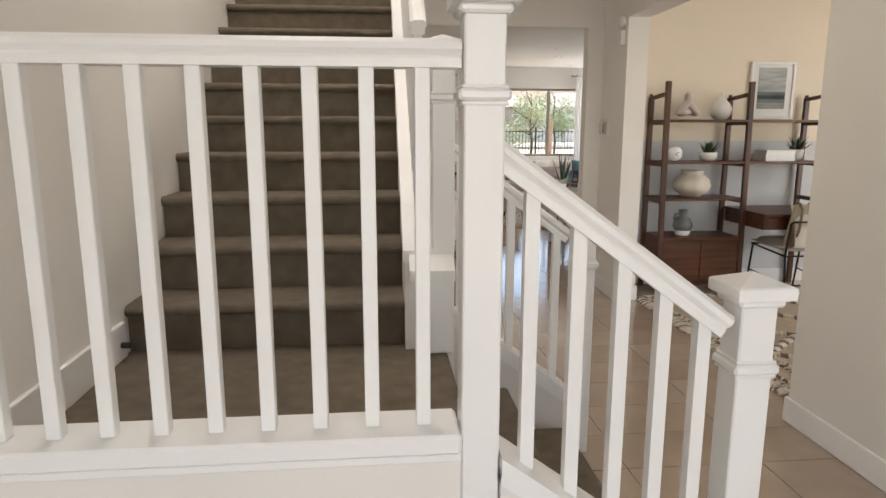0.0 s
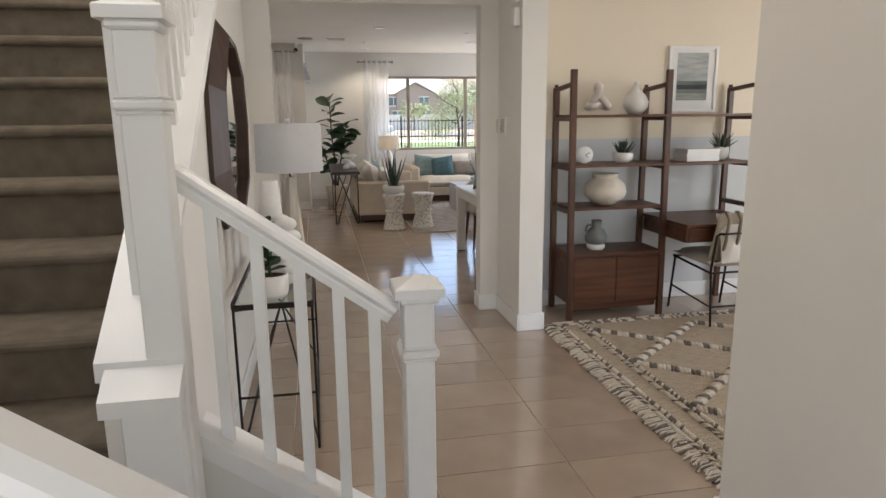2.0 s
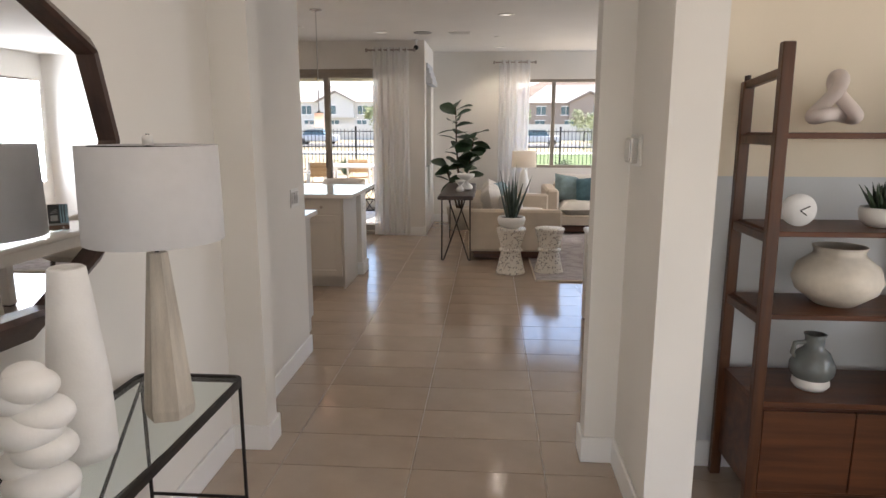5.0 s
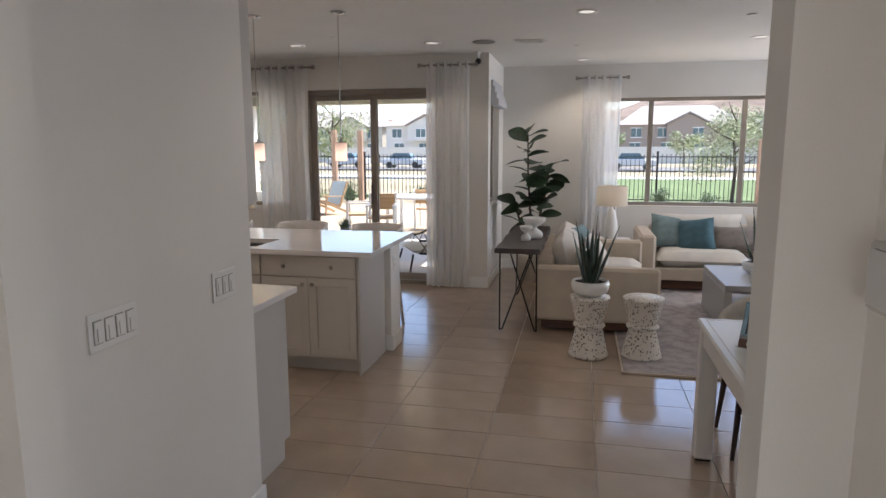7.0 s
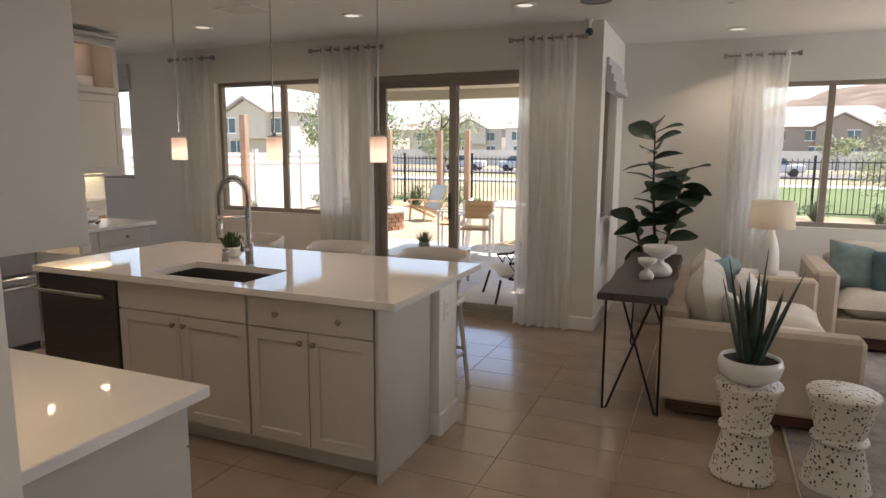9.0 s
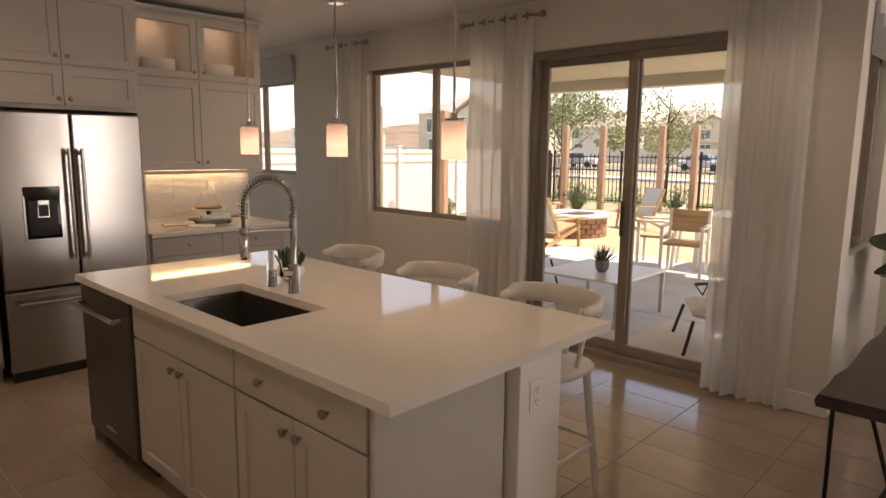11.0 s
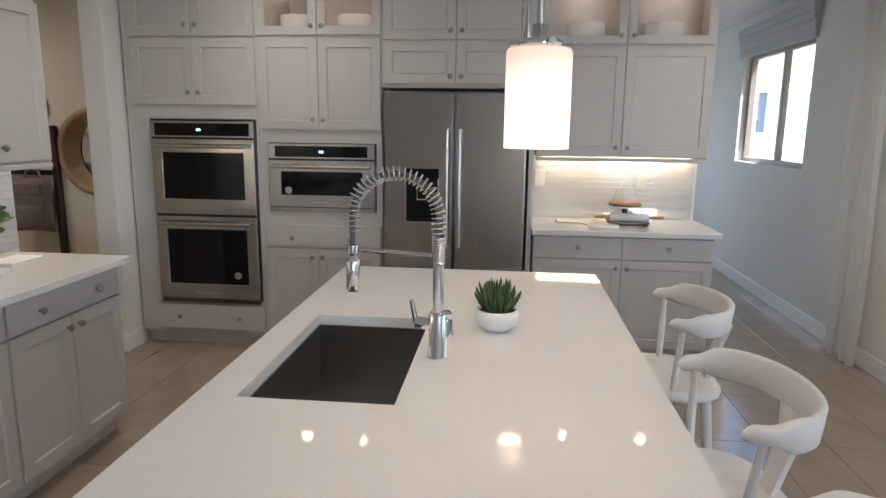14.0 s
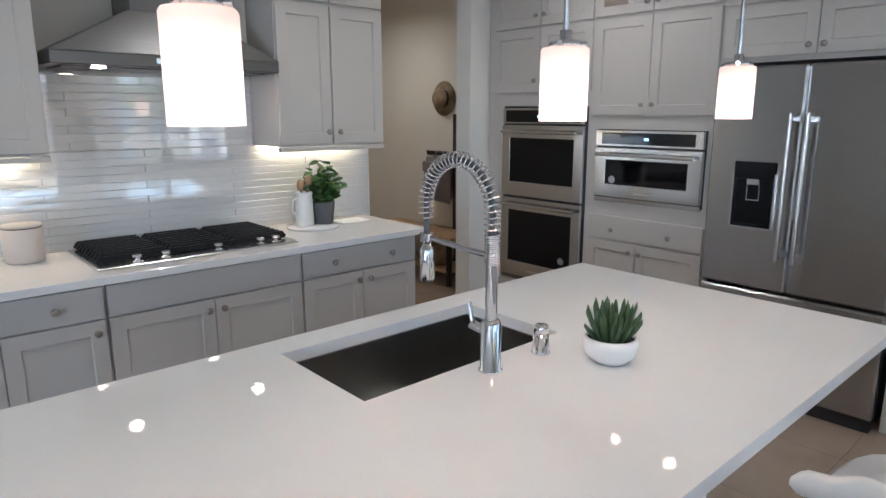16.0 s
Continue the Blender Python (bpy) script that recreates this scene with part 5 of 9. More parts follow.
# ---- backsplash tiles ----
def backsplash(name, axis, a0, a1, z0, z1, plane, out, label, tw=0.90, th=0.038):
    """Glossy long wall tiles in a running bond, each its own piece."""
    g = 0.0016
    bk = M()
    d0, d1 = plane, plane + out * 0.003
    bk.box(*((a0, a1, d0, d1) if axis == 0 else (d0, d1, a0, a1)), z0, z1)
    s = struct(name, bk, SGROUT, label, "backsplash")
    cache, row, z = {}, 0, z0 + g
    while z < z1 - 0.01:
        hh = min(th - g, z1 - z - 0.001)
        x = a0 - (tw / 2 if row % 2 else 0)
        while x < a1 - 0.005:
            p, q = max(x + g / 2, a0), min(x + tw - g / 2, a1)
            if q - p > 0.01:
                key = (round(q - p, 3), round(hh, 3))
                if key not in cache:
                    mm = M()
                    mm.box(*((0, q - p, 0, out * 0.008) if axis == 0 else (0, out * 0.008, 0, q - p)), 0, hh, 0.0013)
                    me = mm.mesh("tile")
                    me.materials.append(SPLASH)
                    cache[key] = me
                ob = new("tile", cache[key])
                ob.parent = s
                ob.location = (p, plane + out * 0.003, z) if axis == 0 else (plane + out * 0.003, p, z)
            x += tw
        z += th
        row += 1
    return s


SGROUT = mat("splash_grout", (0.84, 0.84, 0.83), 0.8, 0, 0.01, bump=0)
SPLASH = per_piece(mat("splash_tile_glaze", (0.74, 0.745, 0.745), 0.04, 0, 0.01, 5, 0.006, 9, spec=1.0), 0.006)
SPLASH.node_tree.nodes["Principled BSDF"].inputs["IOR"].default_value = 2.1


backsplash("backsplash_hob", 0, -1.87, 0.65, 0.917, 1.374, WY, 1, "glossy white long tiles on the hob wall")
backsplash("backsplash_hood", 0, -1.098, -0.062, 1.377, 1.74, WY, 1, "glossy white long tiles below the hood")
backsplash("backsplash_end", 1, 9.93, 11.09, 0.917, 1.374, -3.66, 1, "glossy white long tiles above the end counter")

# ---- pendants ----
def pendant(x, y):
    z = 1.533
    o = thing("pendant_light", (x, y, z), "small pendant lamp with lit opal glass cylinder", "pendant light", "pendant lights over the island")
    part("shade", M().lathe([(0.045, 0.004), (0.048, 0.0), (0.048, 0.137), (0.045, 0.142), (0.018, 0.143)], 30, (x, y, z), caps=False), OPAL_ON, o, "glowing opal glass shade")
    part("fitting", M().lathe([(0.0, 0.141), (0.032, 0.143), (0.032, 0.154), (0.012, 0.158), (0.012, 0.176), (0.0, 0.176)], 20, (x, y, z)), CHROME, o)
    for k in range(3):
        a = 2.1 * k + 0.4
        part("thumb_screw", M().tube([(x + 0.03 * math.cos(a), y + 0.03 * math.sin(a), z + 0.149), (x + 0.042 * math.cos(a), y + 0.042 * math.sin(a), z + 0.149)], 0.006, 8), CHROME, o)
    part("rod", M().tube([(x, y, z + 0.172), (x, y, H - 0.02)], 0.0055, 10), CHROME, o)
    part("canopy", M().lathe([(0.0, -0.001), (0.062, -0.001), (0.062, -0.012), (0.03, -0.022), (0.0, -0.024)], 24, (x, y, H)), CHROME, o)
    d = bpy.data.lights.new("pendant_bulb", "POINT")
    d.energy, d.color, d.shadow_soft_size = 0.7, (1.0, 0.80, 0.58), 0.02
    b = new("pendant_bulb", d)
    b.location = (x, y, z + 0.045)
    return o


for px in (0.177, -0.553, -1.325):
    pendant(px, 9.785)


# ---- leaves and plants ----
def blade(m, base, tip, w, th=0.006, bend=0.0, n=5):
    """A fleshy tapering leaf from base to tip."""
    b, t_ = Vector(base), Vector(tip)
    d = t_ - b
    sd = d.cross(Vector((0, 0, 1)))
    sd = sd.normalized() if sd.length > 1e-5 else Vector((1, 0, 0))
    nr = sd.cross(d).normalized()
    loops = []
    for i in range(n + 1):
        k = i / n
        c = b + d * k + nr * bend * math.sin(math.pi * k * 0.5) * k
        ww = w * (0.75 + 0.5 * k - 1.25 * k * k) if k < 1 else w * 0.02
        tt = th * (1 - k * 0.9)
        loops.append([c - sd * ww / 2 + nr * tt * 0.5, c - nr * tt * 0.5, c + sd * ww / 2 + nr * tt * 0.5, c + nr * tt * 0.2])
    return m.ring(loops, caps=True)


def oval_leaf(m, base, d, length, width, droop=0.15, cup=0.12, roll=0.0):
    """A broad oval leaf with a crease down its middle."""
    d = Vector(d).normalized()
    sd = d.cross(Vector((0, 0, 1)))
    sd = sd.normalized() if sd.length > 1e-4 else Vector((1, 0, 0))
    up = sd.cross(d).normalized()
    sd, up = sd * math.cos(roll) + up * math.sin(roll), up * math.cos(roll) - sd * math.sin(roll)
    b = Vector(base)
    rows, n = [], 6
    for i in range(n + 1):
        k = i / n
        w = width * 0.5 * (math.sin(math.pi * min(1, k * 0.93 + 0.05)) ** 0.75) * (0.75 + 0.5 * k)
        c = b + d * length * k - Vector((0, 0, 1)) * droop * length * k * k
        rows.append([c - sd * w + up * cup * w, c - sd * w * 0.5 + up * cup * 0.25 * w, c, c + sd * w * 0.5 + up * cup * 0.25 * w, c + sd * w + up * cup * w])
    return m.ring(rows, closed=False, caps=False)


def spiky(name, x, y, z, pot, n, length, width, material, label, rng, spread=0.8, potmat=None, lean=0.3):
    o = thing(name, (x, y, z), label, "potted plant")
    r, h = pot
    part("pot", M().lathe([(0.0, 0.0), (r * 0.55, 0.0), (r * 0.9, h * 0.3), (r, h * 0.75), (r * 0.93, h), (r * 0.86, h), (r * 0.9, h * 0.7), (0.0, h * 0.65)], 26, (x, y, z), caps=False), potmat or CERAM, o, "white ceramic pot")
    part("soil", M().lathe([(0.0, 0.0), (r * 0.88, 0.0)], 20, (x, y, z + h * 0.85), caps=False), SOIL, o)
    for i in range(n):
        a, k = i * 2.39996, (i + 0.5) / n
        tilt = spread * (k ** 0.6) + rng.uniform(-0.08, 0.08)
        ln = length * rng.uniform(0.75, 1.05) * (1 - 0.15 * k)
        bx, by = x + r * 0.4 * k * math.cos(a), y + r * 0.4 * k * math.sin(a)
        tip = (bx + ln * math.sin(tilt) * math.cos(a), by + ln * math.sin(tilt) * math.sin(a), z + h * 0.8 + ln * math.cos(tilt))
        part("leaf", blade(M(), (bx, by, z + h * 0.8), tip, width, width * 0.45, lean * ln * 0.3), material, o)
    return o


rng = random.Random(5)
def finger_succulent(x, y, z):
    """Upright clumps of soft finger-like leaves in a low bowl."""
    o = spiky("succulent", x, y, z, (0.072, 0.07), 0, 0.0, 0.0, LEAF2, "small green finger-leaved succulent in a white bowl on the island", rng)
    for i in range(64):
        k, a = (i + 0.5) / 64, i * 2.39996 + rng.uniform(-0.3, 0.3)
        r0, out = 0.034 * k ** 0.5, 0.010 + 0.030 * k + rng.uniform(-0.008, 0.012)
        up = rng.uniform(0.065, 0.118) * (1.06 - 0.25 * k)
        da = a + rng.uniform(-0.6, 0.6)
        p = [(x + r0 * math.cos(a) + out * f * math.cos(da), y + r0 * math.sin(a) + out * f * math.sin(da), z + 0.052 + up * g) for f, g in ((0, 0), (0.2, 0.24), (0.62, 0.55), (0.94, 0.86), (1.0, 1.0))]
        w = rng.uniform(0.0050, 0.0072)
        part("leaf", M().tube(p, [w * 0.7, w, w, w * 0.75, w * 0.15], 7), LEAF2, o)


finger_succulent(-0.868, 9.724, 0.915)


def aloe(x, y, z, label):
    return spiky("aloe_plant", x, y, z, (0.15, 0.12), 12, 0.55, 0.058, LEAF3, label, rng, 0.46, CERAM, 0.2)


# ---- counter stools ----
def stool():
    o = thing("counter_stool", (0, 0, 0), "white painted wooden counter stool with curved back rail", "stool", "counter stools at the island")
    s = M()
    loops = []
    for zz, k in ((0.612, 0.93), (0.622, 1.0), (0.640, 1.0), (0.652, 0.94)):
        lp = []
        for i in range(28):
            a = 6.2832 * i / 28
            u, v = math.cos(a), math.sin(a)
            e = (abs(u) ** 3 + abs(v) ** 3) ** (-1 / 3)
            lp.append((0.215 * u * e * k, 0.20 * v * e * k, zz - 0.008 * (1 - (u * e) ** 2) * (zz > 0.63)))
        loops.append(lp)
    part("seat", s.ring(loops), STOOLP, o)
    for sx in (-1, 1):
        for sy in (-1, 1):
            part("leg", M().tube([(sx * 0.15, sy * 0.13, 0.62), (sx * 0.20, sy * 0.19, 0.0)], [0.019, 0.014], 12), STOOLP, o)
    for sx in (-1, 1):
        part("stretcher", M().tube([(sx * 0.178, -0.165, 0.25), (sx * 0.178, 0.165, 0.25)], 0.011, 8), STOOLP, o)
    part("stretcher", M().tube([(-0.183, -0.165, 0.20), (0.183, -0.165, 0.20)], 0.012, 8), STOOLP, o)
    part("stretcher", M().tube([(-0.176, 0.16, 0.28), (0.176, 0.16, 0.28)], 0.011, 8), STOOLP, o)
    # bent back rail: a tall band behind, two slim arms that reach forward
    rail, n = [], 48
    for i in range(n + 1):
        u = 2 * i / n - 1
        k, sg = abs(u), (1 if u > 0 else -1)
        if k < 0.64:
            a = math.pi / 2 * (1 - u / 0.64)
            cx, cy, nx, ny = 0.225 * math.cos(a), 0.075 + 0.135 * math.sin(a), math.cos(a), math.sin(a)
        else:
            f = (k - 0.64) / 0.36
            cx, cy, nx, ny = sg * (0.225 - 0.012 * f * f), 0.075 - 0.10 * f, sg * 1.0, 0.0
        b = min(1.0, max(0.0, (0.80 - k) / 0.22))
        b = b * b * (3 - 2 * b)
        tip = max(0.0, (k - 0.90) / 0.10)
        zt = 0.925 + 0.022 * b + 0.006 * (1 - k) - 0.016 * tip ** 2
        lo = 0.884 - 0.022 * b + 0.010 * tip ** 2
        h_ = (0.011 + 0.006 * (1 - b)) * (1 - 0.55 * tip ** 3)
        c_ = min(0.007, h_ * 0.7)
        q = [(-h_, lo + c_), (-h_ + c_, lo), (h_ - c_, lo), (h_, lo + c_), (h_, zt - c_), (h_ - c_, zt), (-h_ + c_, zt), (-h_, zt - c_)]
        lean = 0.10
        rail.append([(cx + nx * (o_ + lean * (z_ - 0.9)), cy + ny * (o_ + lean * (z_ - 0.9)), z_) for o_, z_ in q])
    part("backrest", M().ring(rail), STOOLP, o, "curved white back rail")
    for sx in (-1, 1):
        part("spindle", M().tube([(sx * 0.172, 0.01, 0.64), (sx * 0.197, 0.018, 0.78), (sx * 0.217, 0.022, 0.892)], [0.011, 0.012, 0.009], 10), STOOLP, o)
    part("back_splat", M().ring([[(-w, yb, zz), (w, yb, zz), (w, yb + 0.016, zz), (-w, yb + 0.016, zz)] for zz, w, yb in ((0.64, 0.034, 0.145), (0.72, 0.036, 0.168), (0.80, 0.046, 0.188), (0.872, 0.078, 0.202))], smooth=False), STOOLP, o)
    return o


st = stool()
st.location = (0.30, 10.25, 0)
move(st, -0.44, 10.29, 0, 4)
move(st, -1.25, 10.36, 0, -5)

# ---- things on the worktops ----
cn = thing("canister", (0.05, 7.36, 0.915), "pale blush ceramic canister with a dark line under its lid", "canister")
part("body", M().lathe([(0.0, 0.0), (0.070, 0.0), (0.075, 0.005), (0.079, 0.08), (0.080, 0.150), (0.0, 0.150)], 32, (0.05, 7.36, 0.9155)), BLUSH, cn)
part("seal", M().lathe([(0.0, 0.0), (0.0775, 0.0), (0.0775, 0.004), (0.0, 0.004)], 32, (0.05, 7.36, 1.0655)), BLACKPL, cn, "dark sealing line")
part("lid", M().lathe([(0.0, 0.0), (0.079, 0.0), (0.080, 0.004), (0.077, 0.011), (0.0, 0.013)], 32, (0.05, 7.36, 1.0695)), BLUSH, cn)
bd = M().lathe([(0.0, 0.0), (0.145, 0.0), (0.148, 0.006), (0.145, 0.014), (0.0, 0.014)], 36, (-1.33, 7.45, 0.9155))
solo("serving_board", bd, QUARTZ, "round white marble serving board", "board")
jg = thing("pitcher", (-1.285, 7.44, 0.93), "white ceramic pitcher holding wooden spoons", "pitcher")
part("body", M().lathe([(0.0, 0), (0.05, 0.0), (0.052, 0.01), (0.046, 0.17), (0.048, 0.19), (0.043, 0.19), (0.041, 0.17), (0.045, 0.02), (0.0, 0.012)], 26, (-1.285, 7.44, 0.93), caps=False), CERAM, jg)
part("handle", M().tube([(-1.24, 7.45, 1.09), (-1.205, 7.455, 1.08), (-1.20, 7.455, 1.02), (-1.238, 7.45, 0.985)], 0.007, 8), CERAM, jg)
SPOONW = wood("spoon_wood", (0.36, 0.22, 0.11), (0.50, 0.33, 0.18), 2, 0.6)
for i, (dx, dy, hh) in enumerate(((0.02, 0.01, 0.25), (-0.02, 0.015, 0.27))):
    s = M().tube([(-1.285, 7.44, 0.95), (-1.285 + dx, 7.44 + dy, 0.93 + hh - 0.05)], 0.006, 8).ball((-1.285 + dx * 1.2, 7.44 + dy * 1.2, 0.93 + hh - 0.02), (0.024, 0.010, 0.035))
    solo("wooden_spoon", s, SPOONW, "wooden spoon standing in the pitcher", "spoon")
pt = thing("potted_herb", (-1.41, 7.43, 0.93), "leafy green plant in a grey pot on the counter", "potted plant")
part("pot", M().lathe([(0.0, 0), (0.055, 0.0), (0.07, 0.115), (0.072, 0.125), (0.064, 0.125), (0.06, 0.105), (0.0, 0.105)], 26, (-1.41, 7.43, 0.93), caps=False), mat("grey_pot", (0.13, 0.13, 0.13), 0.75, 0, 0.1, 8, 0.1), pt, "matte grey pot")
part("soil", M().lathe([(0.0, 0.0), (0.06, 0.0)], 18, (-1.41, 7.43, 1.04), caps=False), SOIL, pt)
for i in range(26):
    a, tl = i * 2.4, 0.12 + 0.85 * ((i + 0.5) / 26)
    ln = rng.uniform(0.16, 0.25) * (1.1 - 0.33 * tl)
    tip = Vector((-1.41 + ln * math.sin(tl) * math.cos(a), 7.43 + ln * math.sin(tl) * math.sin(a) * 0.8, 1.03 + ln * math.cos(tl)))
    st_ = Vector((-1.41 + 0.02 * math.cos(a), 7.43 + 0.02 * math.sin(a), 1.03))
    part("stem", M().tube([st_, tip], [0.003, 0.002], 6), LEAF4, pt)
    for k in range(6):
        b = st_.lerp(tip, 0.3 + 0.14 * k)
        aa = a + k * 1.9
        part("leaf", oval_leaf(M(), b, (math.cos(aa), math.sin(aa), 0.5), 0.060, 0.042, 0.1, 0.12, rng.uniform(-0.6, 0.6)), LEAF4, pt)
solo("cutting_board", M().box(-1.70, -1.50, 7.36, 7.50, 0.9155, 0.926, 0.004), CHALK, "small white board lying on the counter", "board")
rs = thing("rolling_pin_rest", (-3.36, 10.58, 0.9155), "low grey wooden board on small feet under a rolling pin", "board")
part("board", M().box(-3.45, -3.27, 10.45, 10.72, 0.929, 0.944, 0.004), GREYCL, rs)
for fx, fy in ((-3.43, 10.475), (-3.43, 10.695), (-3.29, 10.475), (-3.29, 10.695)):
    part("foot", M().lathe([(0.0, 0.0), (0.015, 0.0), (0.018, 0.008), (0.012, 0.0145), (0.0, 0.0145)], 12, (fx, fy, 0.9155)), WENGE, rs)
rp = thing("rolling_pin", (-3.31, 10.58, 0.944), "white marble rolling pin with turned wooden handles", "rolling pin")
part("roller", M().tube([(-3.31, 10.455, 0.971), (-3.31, 10.46, 0.971), (-3.31, 10.71, 0.971), (-3.31, 10.715, 0.971)], [0.022, 0.027, 0.027, 0.022], 18), CHALK, rp)
for y, d in ((10.454, -1), (10.716, 1)):
    part("handle", M().tube([(-3.31, y + d * k, 0.971) for k in (0.0, 0.012, 0.03, 0.07, 0.10, 0.106)], [0.008, 0.008, 0.011, 0.013, 0.011, 0.004], 12), SPOONW, rp, "turned wooden handle")
cs = thing("cake_stand", (-3.40, 10.57, 0.944), "round white cake stand with a dark-rimmed wooden top", "cake stand")
part("pedestal", M().lathe([(0.0, 0.0), (0.05, 0.0), (0.05, 0.008), (0.022, 0.02), (0.018, 0.06), (0.03, 0.085), (0.0, 0.085)], 24, (-3.40, 10.57, 0.9445)), WENGE, cs, "short dark wooden pedestal")
part("plate", M().lathe([(0.0, 0.0), (0.10, 0.0), (0.142, 0.009), (0.142, 0.013), (0.0, 0.012)], 32, (-3.40, 10.57, 1.0295)), CHALK, cs, "wide white plate")
part("disc", M().lathe([(0.0, 0.0), (0.106, 0.0), (0.110, 0.004), (0.110, 0.018), (0.106, 0.022), (0.0, 0.022)], 32, (-3.40, 10.57, 1.043)), SPOONW, cs, "round wooden top")
part("rim", M().lathe([(0.1095, 0.0), (0.112, 0.0), (0.112, 0.008), (0.1095, 0.008)], 32, (-3.40, 10.57, 1.0435), caps=False), WENGE, cs, "dark rim under the top")
cl = thing("glass_cloche", (-3.40, 10.57, 1.0655), "tall clear glass cloche with a pointed top", "cloche")
part("dome", M().lathe([(0.088, 0.0), (0.084, 0.03), (0.062, 0.09), (0.036, 0.15), (0.014, 0.19), (0.010, 0.2), (0.007, 0.198), (0.011, 0.187), (0.033, 0.148), (0.059, 0.088), (0.081, 0.029), (0.085, 0.0)], 30, (-3.40, 10.57, 1.0655), caps=False), GLASS, cl)
part("knob", M().ball((-3.40, 10.57, 1.276), (0.013, 0.013, 0.014)), GLASS, cl, "small glass knob")
pb = thing("paddle_board", (-3.22, 10.30, 0.9155), "white paddle-shaped serving board with a hooked metal handle", "board")
part("board", M().lathe([(0.0, 0.0), (0.108, 0.0), (0.11, 0.004), (0.11, 0.009), (0.106, 0.0125), (0.0, 0.0125)], 30, (-3.20, 10.40, 0.9155)), CHALK, pb)
part("handle", M().tube([(-3.205, 10.295, 0.925), (-3.205, 10.24, 0.938), (-3.205, 10.10, 0.940), (-3.205, 10.075, 0.948), (-3.205, 10.09, 0.957)], 0.0055, 8), NICKEL, pb, "thin hooked metal handle")


# grey that paints the bevel shadows of the switch paddles
PADDLE_SHADE = mat("switch_shade_grey", (0.34, 0.33, 0.31), 0.6, 0, 0.02, bump=0)


def outlet(axis, a, z, plane, out, label, n=1):
    w = 0.07 + 0.046 * (n - 1)
    o = thing("wall_outlet" if n == 1 else "light_switch", (a, plane, z) if axis == 0 else (plane, a, z), label, "outlet" if n == 1 else "switch")

    def bx(p, q, d0, d1, lo, hi, c):
        d0, d1 = plane + out * d0, plane + out * d1
        return M().box(*((p, q, d0, d1) if axis == 0 else (d0, d1, p, q)), lo, hi, c)
    part("plate", bx(a - w / 2, a + w / 2, 0.0, 0.006, z - 0.058, z + 0.058, 0.002), PLAST, o)
    for i in range(n):
        c = a + (i - (n - 1) / 2) * 0.046
        if n == 1:
            for dz in (-0.02, 0.02):
                part("socket", bx(c - 0.016, c + 0.016, 0.006, 0.008, z + dz - 0.013, z + dz + 0.013, 0.001), PLAST, o)
        else:
            # thin grey boxes draw the shade round and along each paddle
            part("paddle_outline_shade", bx(c - 0.0185, c + 0.0185, 0.0062, 0.0066, z - 0.036, z + 0.036, 0), PADDLE_SHADE, o)
            part("paddle", bx(c - 0.016, c + 0.016, 0.0062, 0.0105, z - 0.033, z + 0.033, 0.002), PLAST, o)
            part("paddle_edge_shade", bx(c - 0.007, c - 0.004, 0.0105, 0.0112, z - 0.028, z + 0.012, 0), PADDLE_SHADE, o)
    return o


outlet(1, 9.985, 1.205, -3.645, 1, "white power outlet on the tiled wall")
outlet(1, 10.72, 1.205, -3.645, 1, "white power outlet on the tiled wall")
outlet(1, 6.435, 1.10, 0.725, 1, "white four-gang rocker light switch", 4)
outlet(1, 7.05, 1.10, 0.725, 1, "white three-gang rocker light switch", 3)
outlet(0, -2.4, 0.36, 12.17, -1, "white power outlet below the kitchen window")

# ---- passage beyond the pier ----
ht = thing("straw_hat", (-3.62, 6.09, 1.67), "round straw hat hanging on the passage wall", "hat")
STRAW = mat("straw", (0.30, 0.22, 0.13), 0.9, 0, 0.3, 20, 0.5, 120, fine=0.5)
h_ = M()
h_.x = pose(-3.655, 5.985, 1.685, 0, 90, 0)
part("brim", h_.lathe([(0.0, 0.0), (0.155, 0.0), (0.16, 0.008), (0.085, 0.02), (0.08, 0.09), (0.0, 0.10)], 30), STRAW, ht)
h_ = M()
h_.x = pose(-3.655, 5.985, 1.685, 0, 90, 0)
part("band", h_.lathe([(0.087, 0.022), (0.084, 0.05)], 30, caps=False), BLACKPL, ht, "dark hat band")
rm = thing("round_mirror", (-3.65, 6.54, 1.34), "round wall mirror with a pale wooden frame", "mirror")
h_ = M()
h_.x = pose(-3.657, 6.54, 1.34, 0, 90, 0)
part("glass", h_.lathe([(0.0, 0.0), (0.31, 0.0), (0.31, 0.012), (0.0, 0.012)], 44, caps=False), MIRROR, rm)
h_ = M()
h_.x = pose(-3.657, 6.54, 1.34, 0, 90, 0)
part("frame", h_.lathe([(0.305, 0.0), (0.35, 0.0), (0.35, 0.03), (0.305, 0.03), (0.305, 0.0)], 44, caps=False), SPOONW, rm, "pale wooden rim")
bp = thing("backpack", (-3.56, 6.0, 0.70), "mauve canvas backpack hanging from a hook", "backpack")
BAG = mat("mauve_canvas", (0.24, 0.19, 0.18), 0.9, 0, 0.12, 14, 0.3, 200)
b_ = M()
b_.x = Matrix.Translation((-3.56, 6.0, 0.92)) @ pose(0, 0, 0, 0, 90, 0)
part("body", b_.cushion((0, 0, 0), 0.44, 0.34, 0.17, 10, 5), BAG, bp)
b_ = M()
b_.x = Matrix.Translation((-3.485, 6.0, 0.83)) @ pose(0, 0, 0, 0, 90, 0)
part("pocket", b_.cushion((0, 0, 0), 0.2, 0.26, 0.08, 8, 5), BAG, bp)
part("flap", M().box(-3.50, -3.47, 5.86, 6.14, 1.0, 1.10, 0.012), BAG, bp)
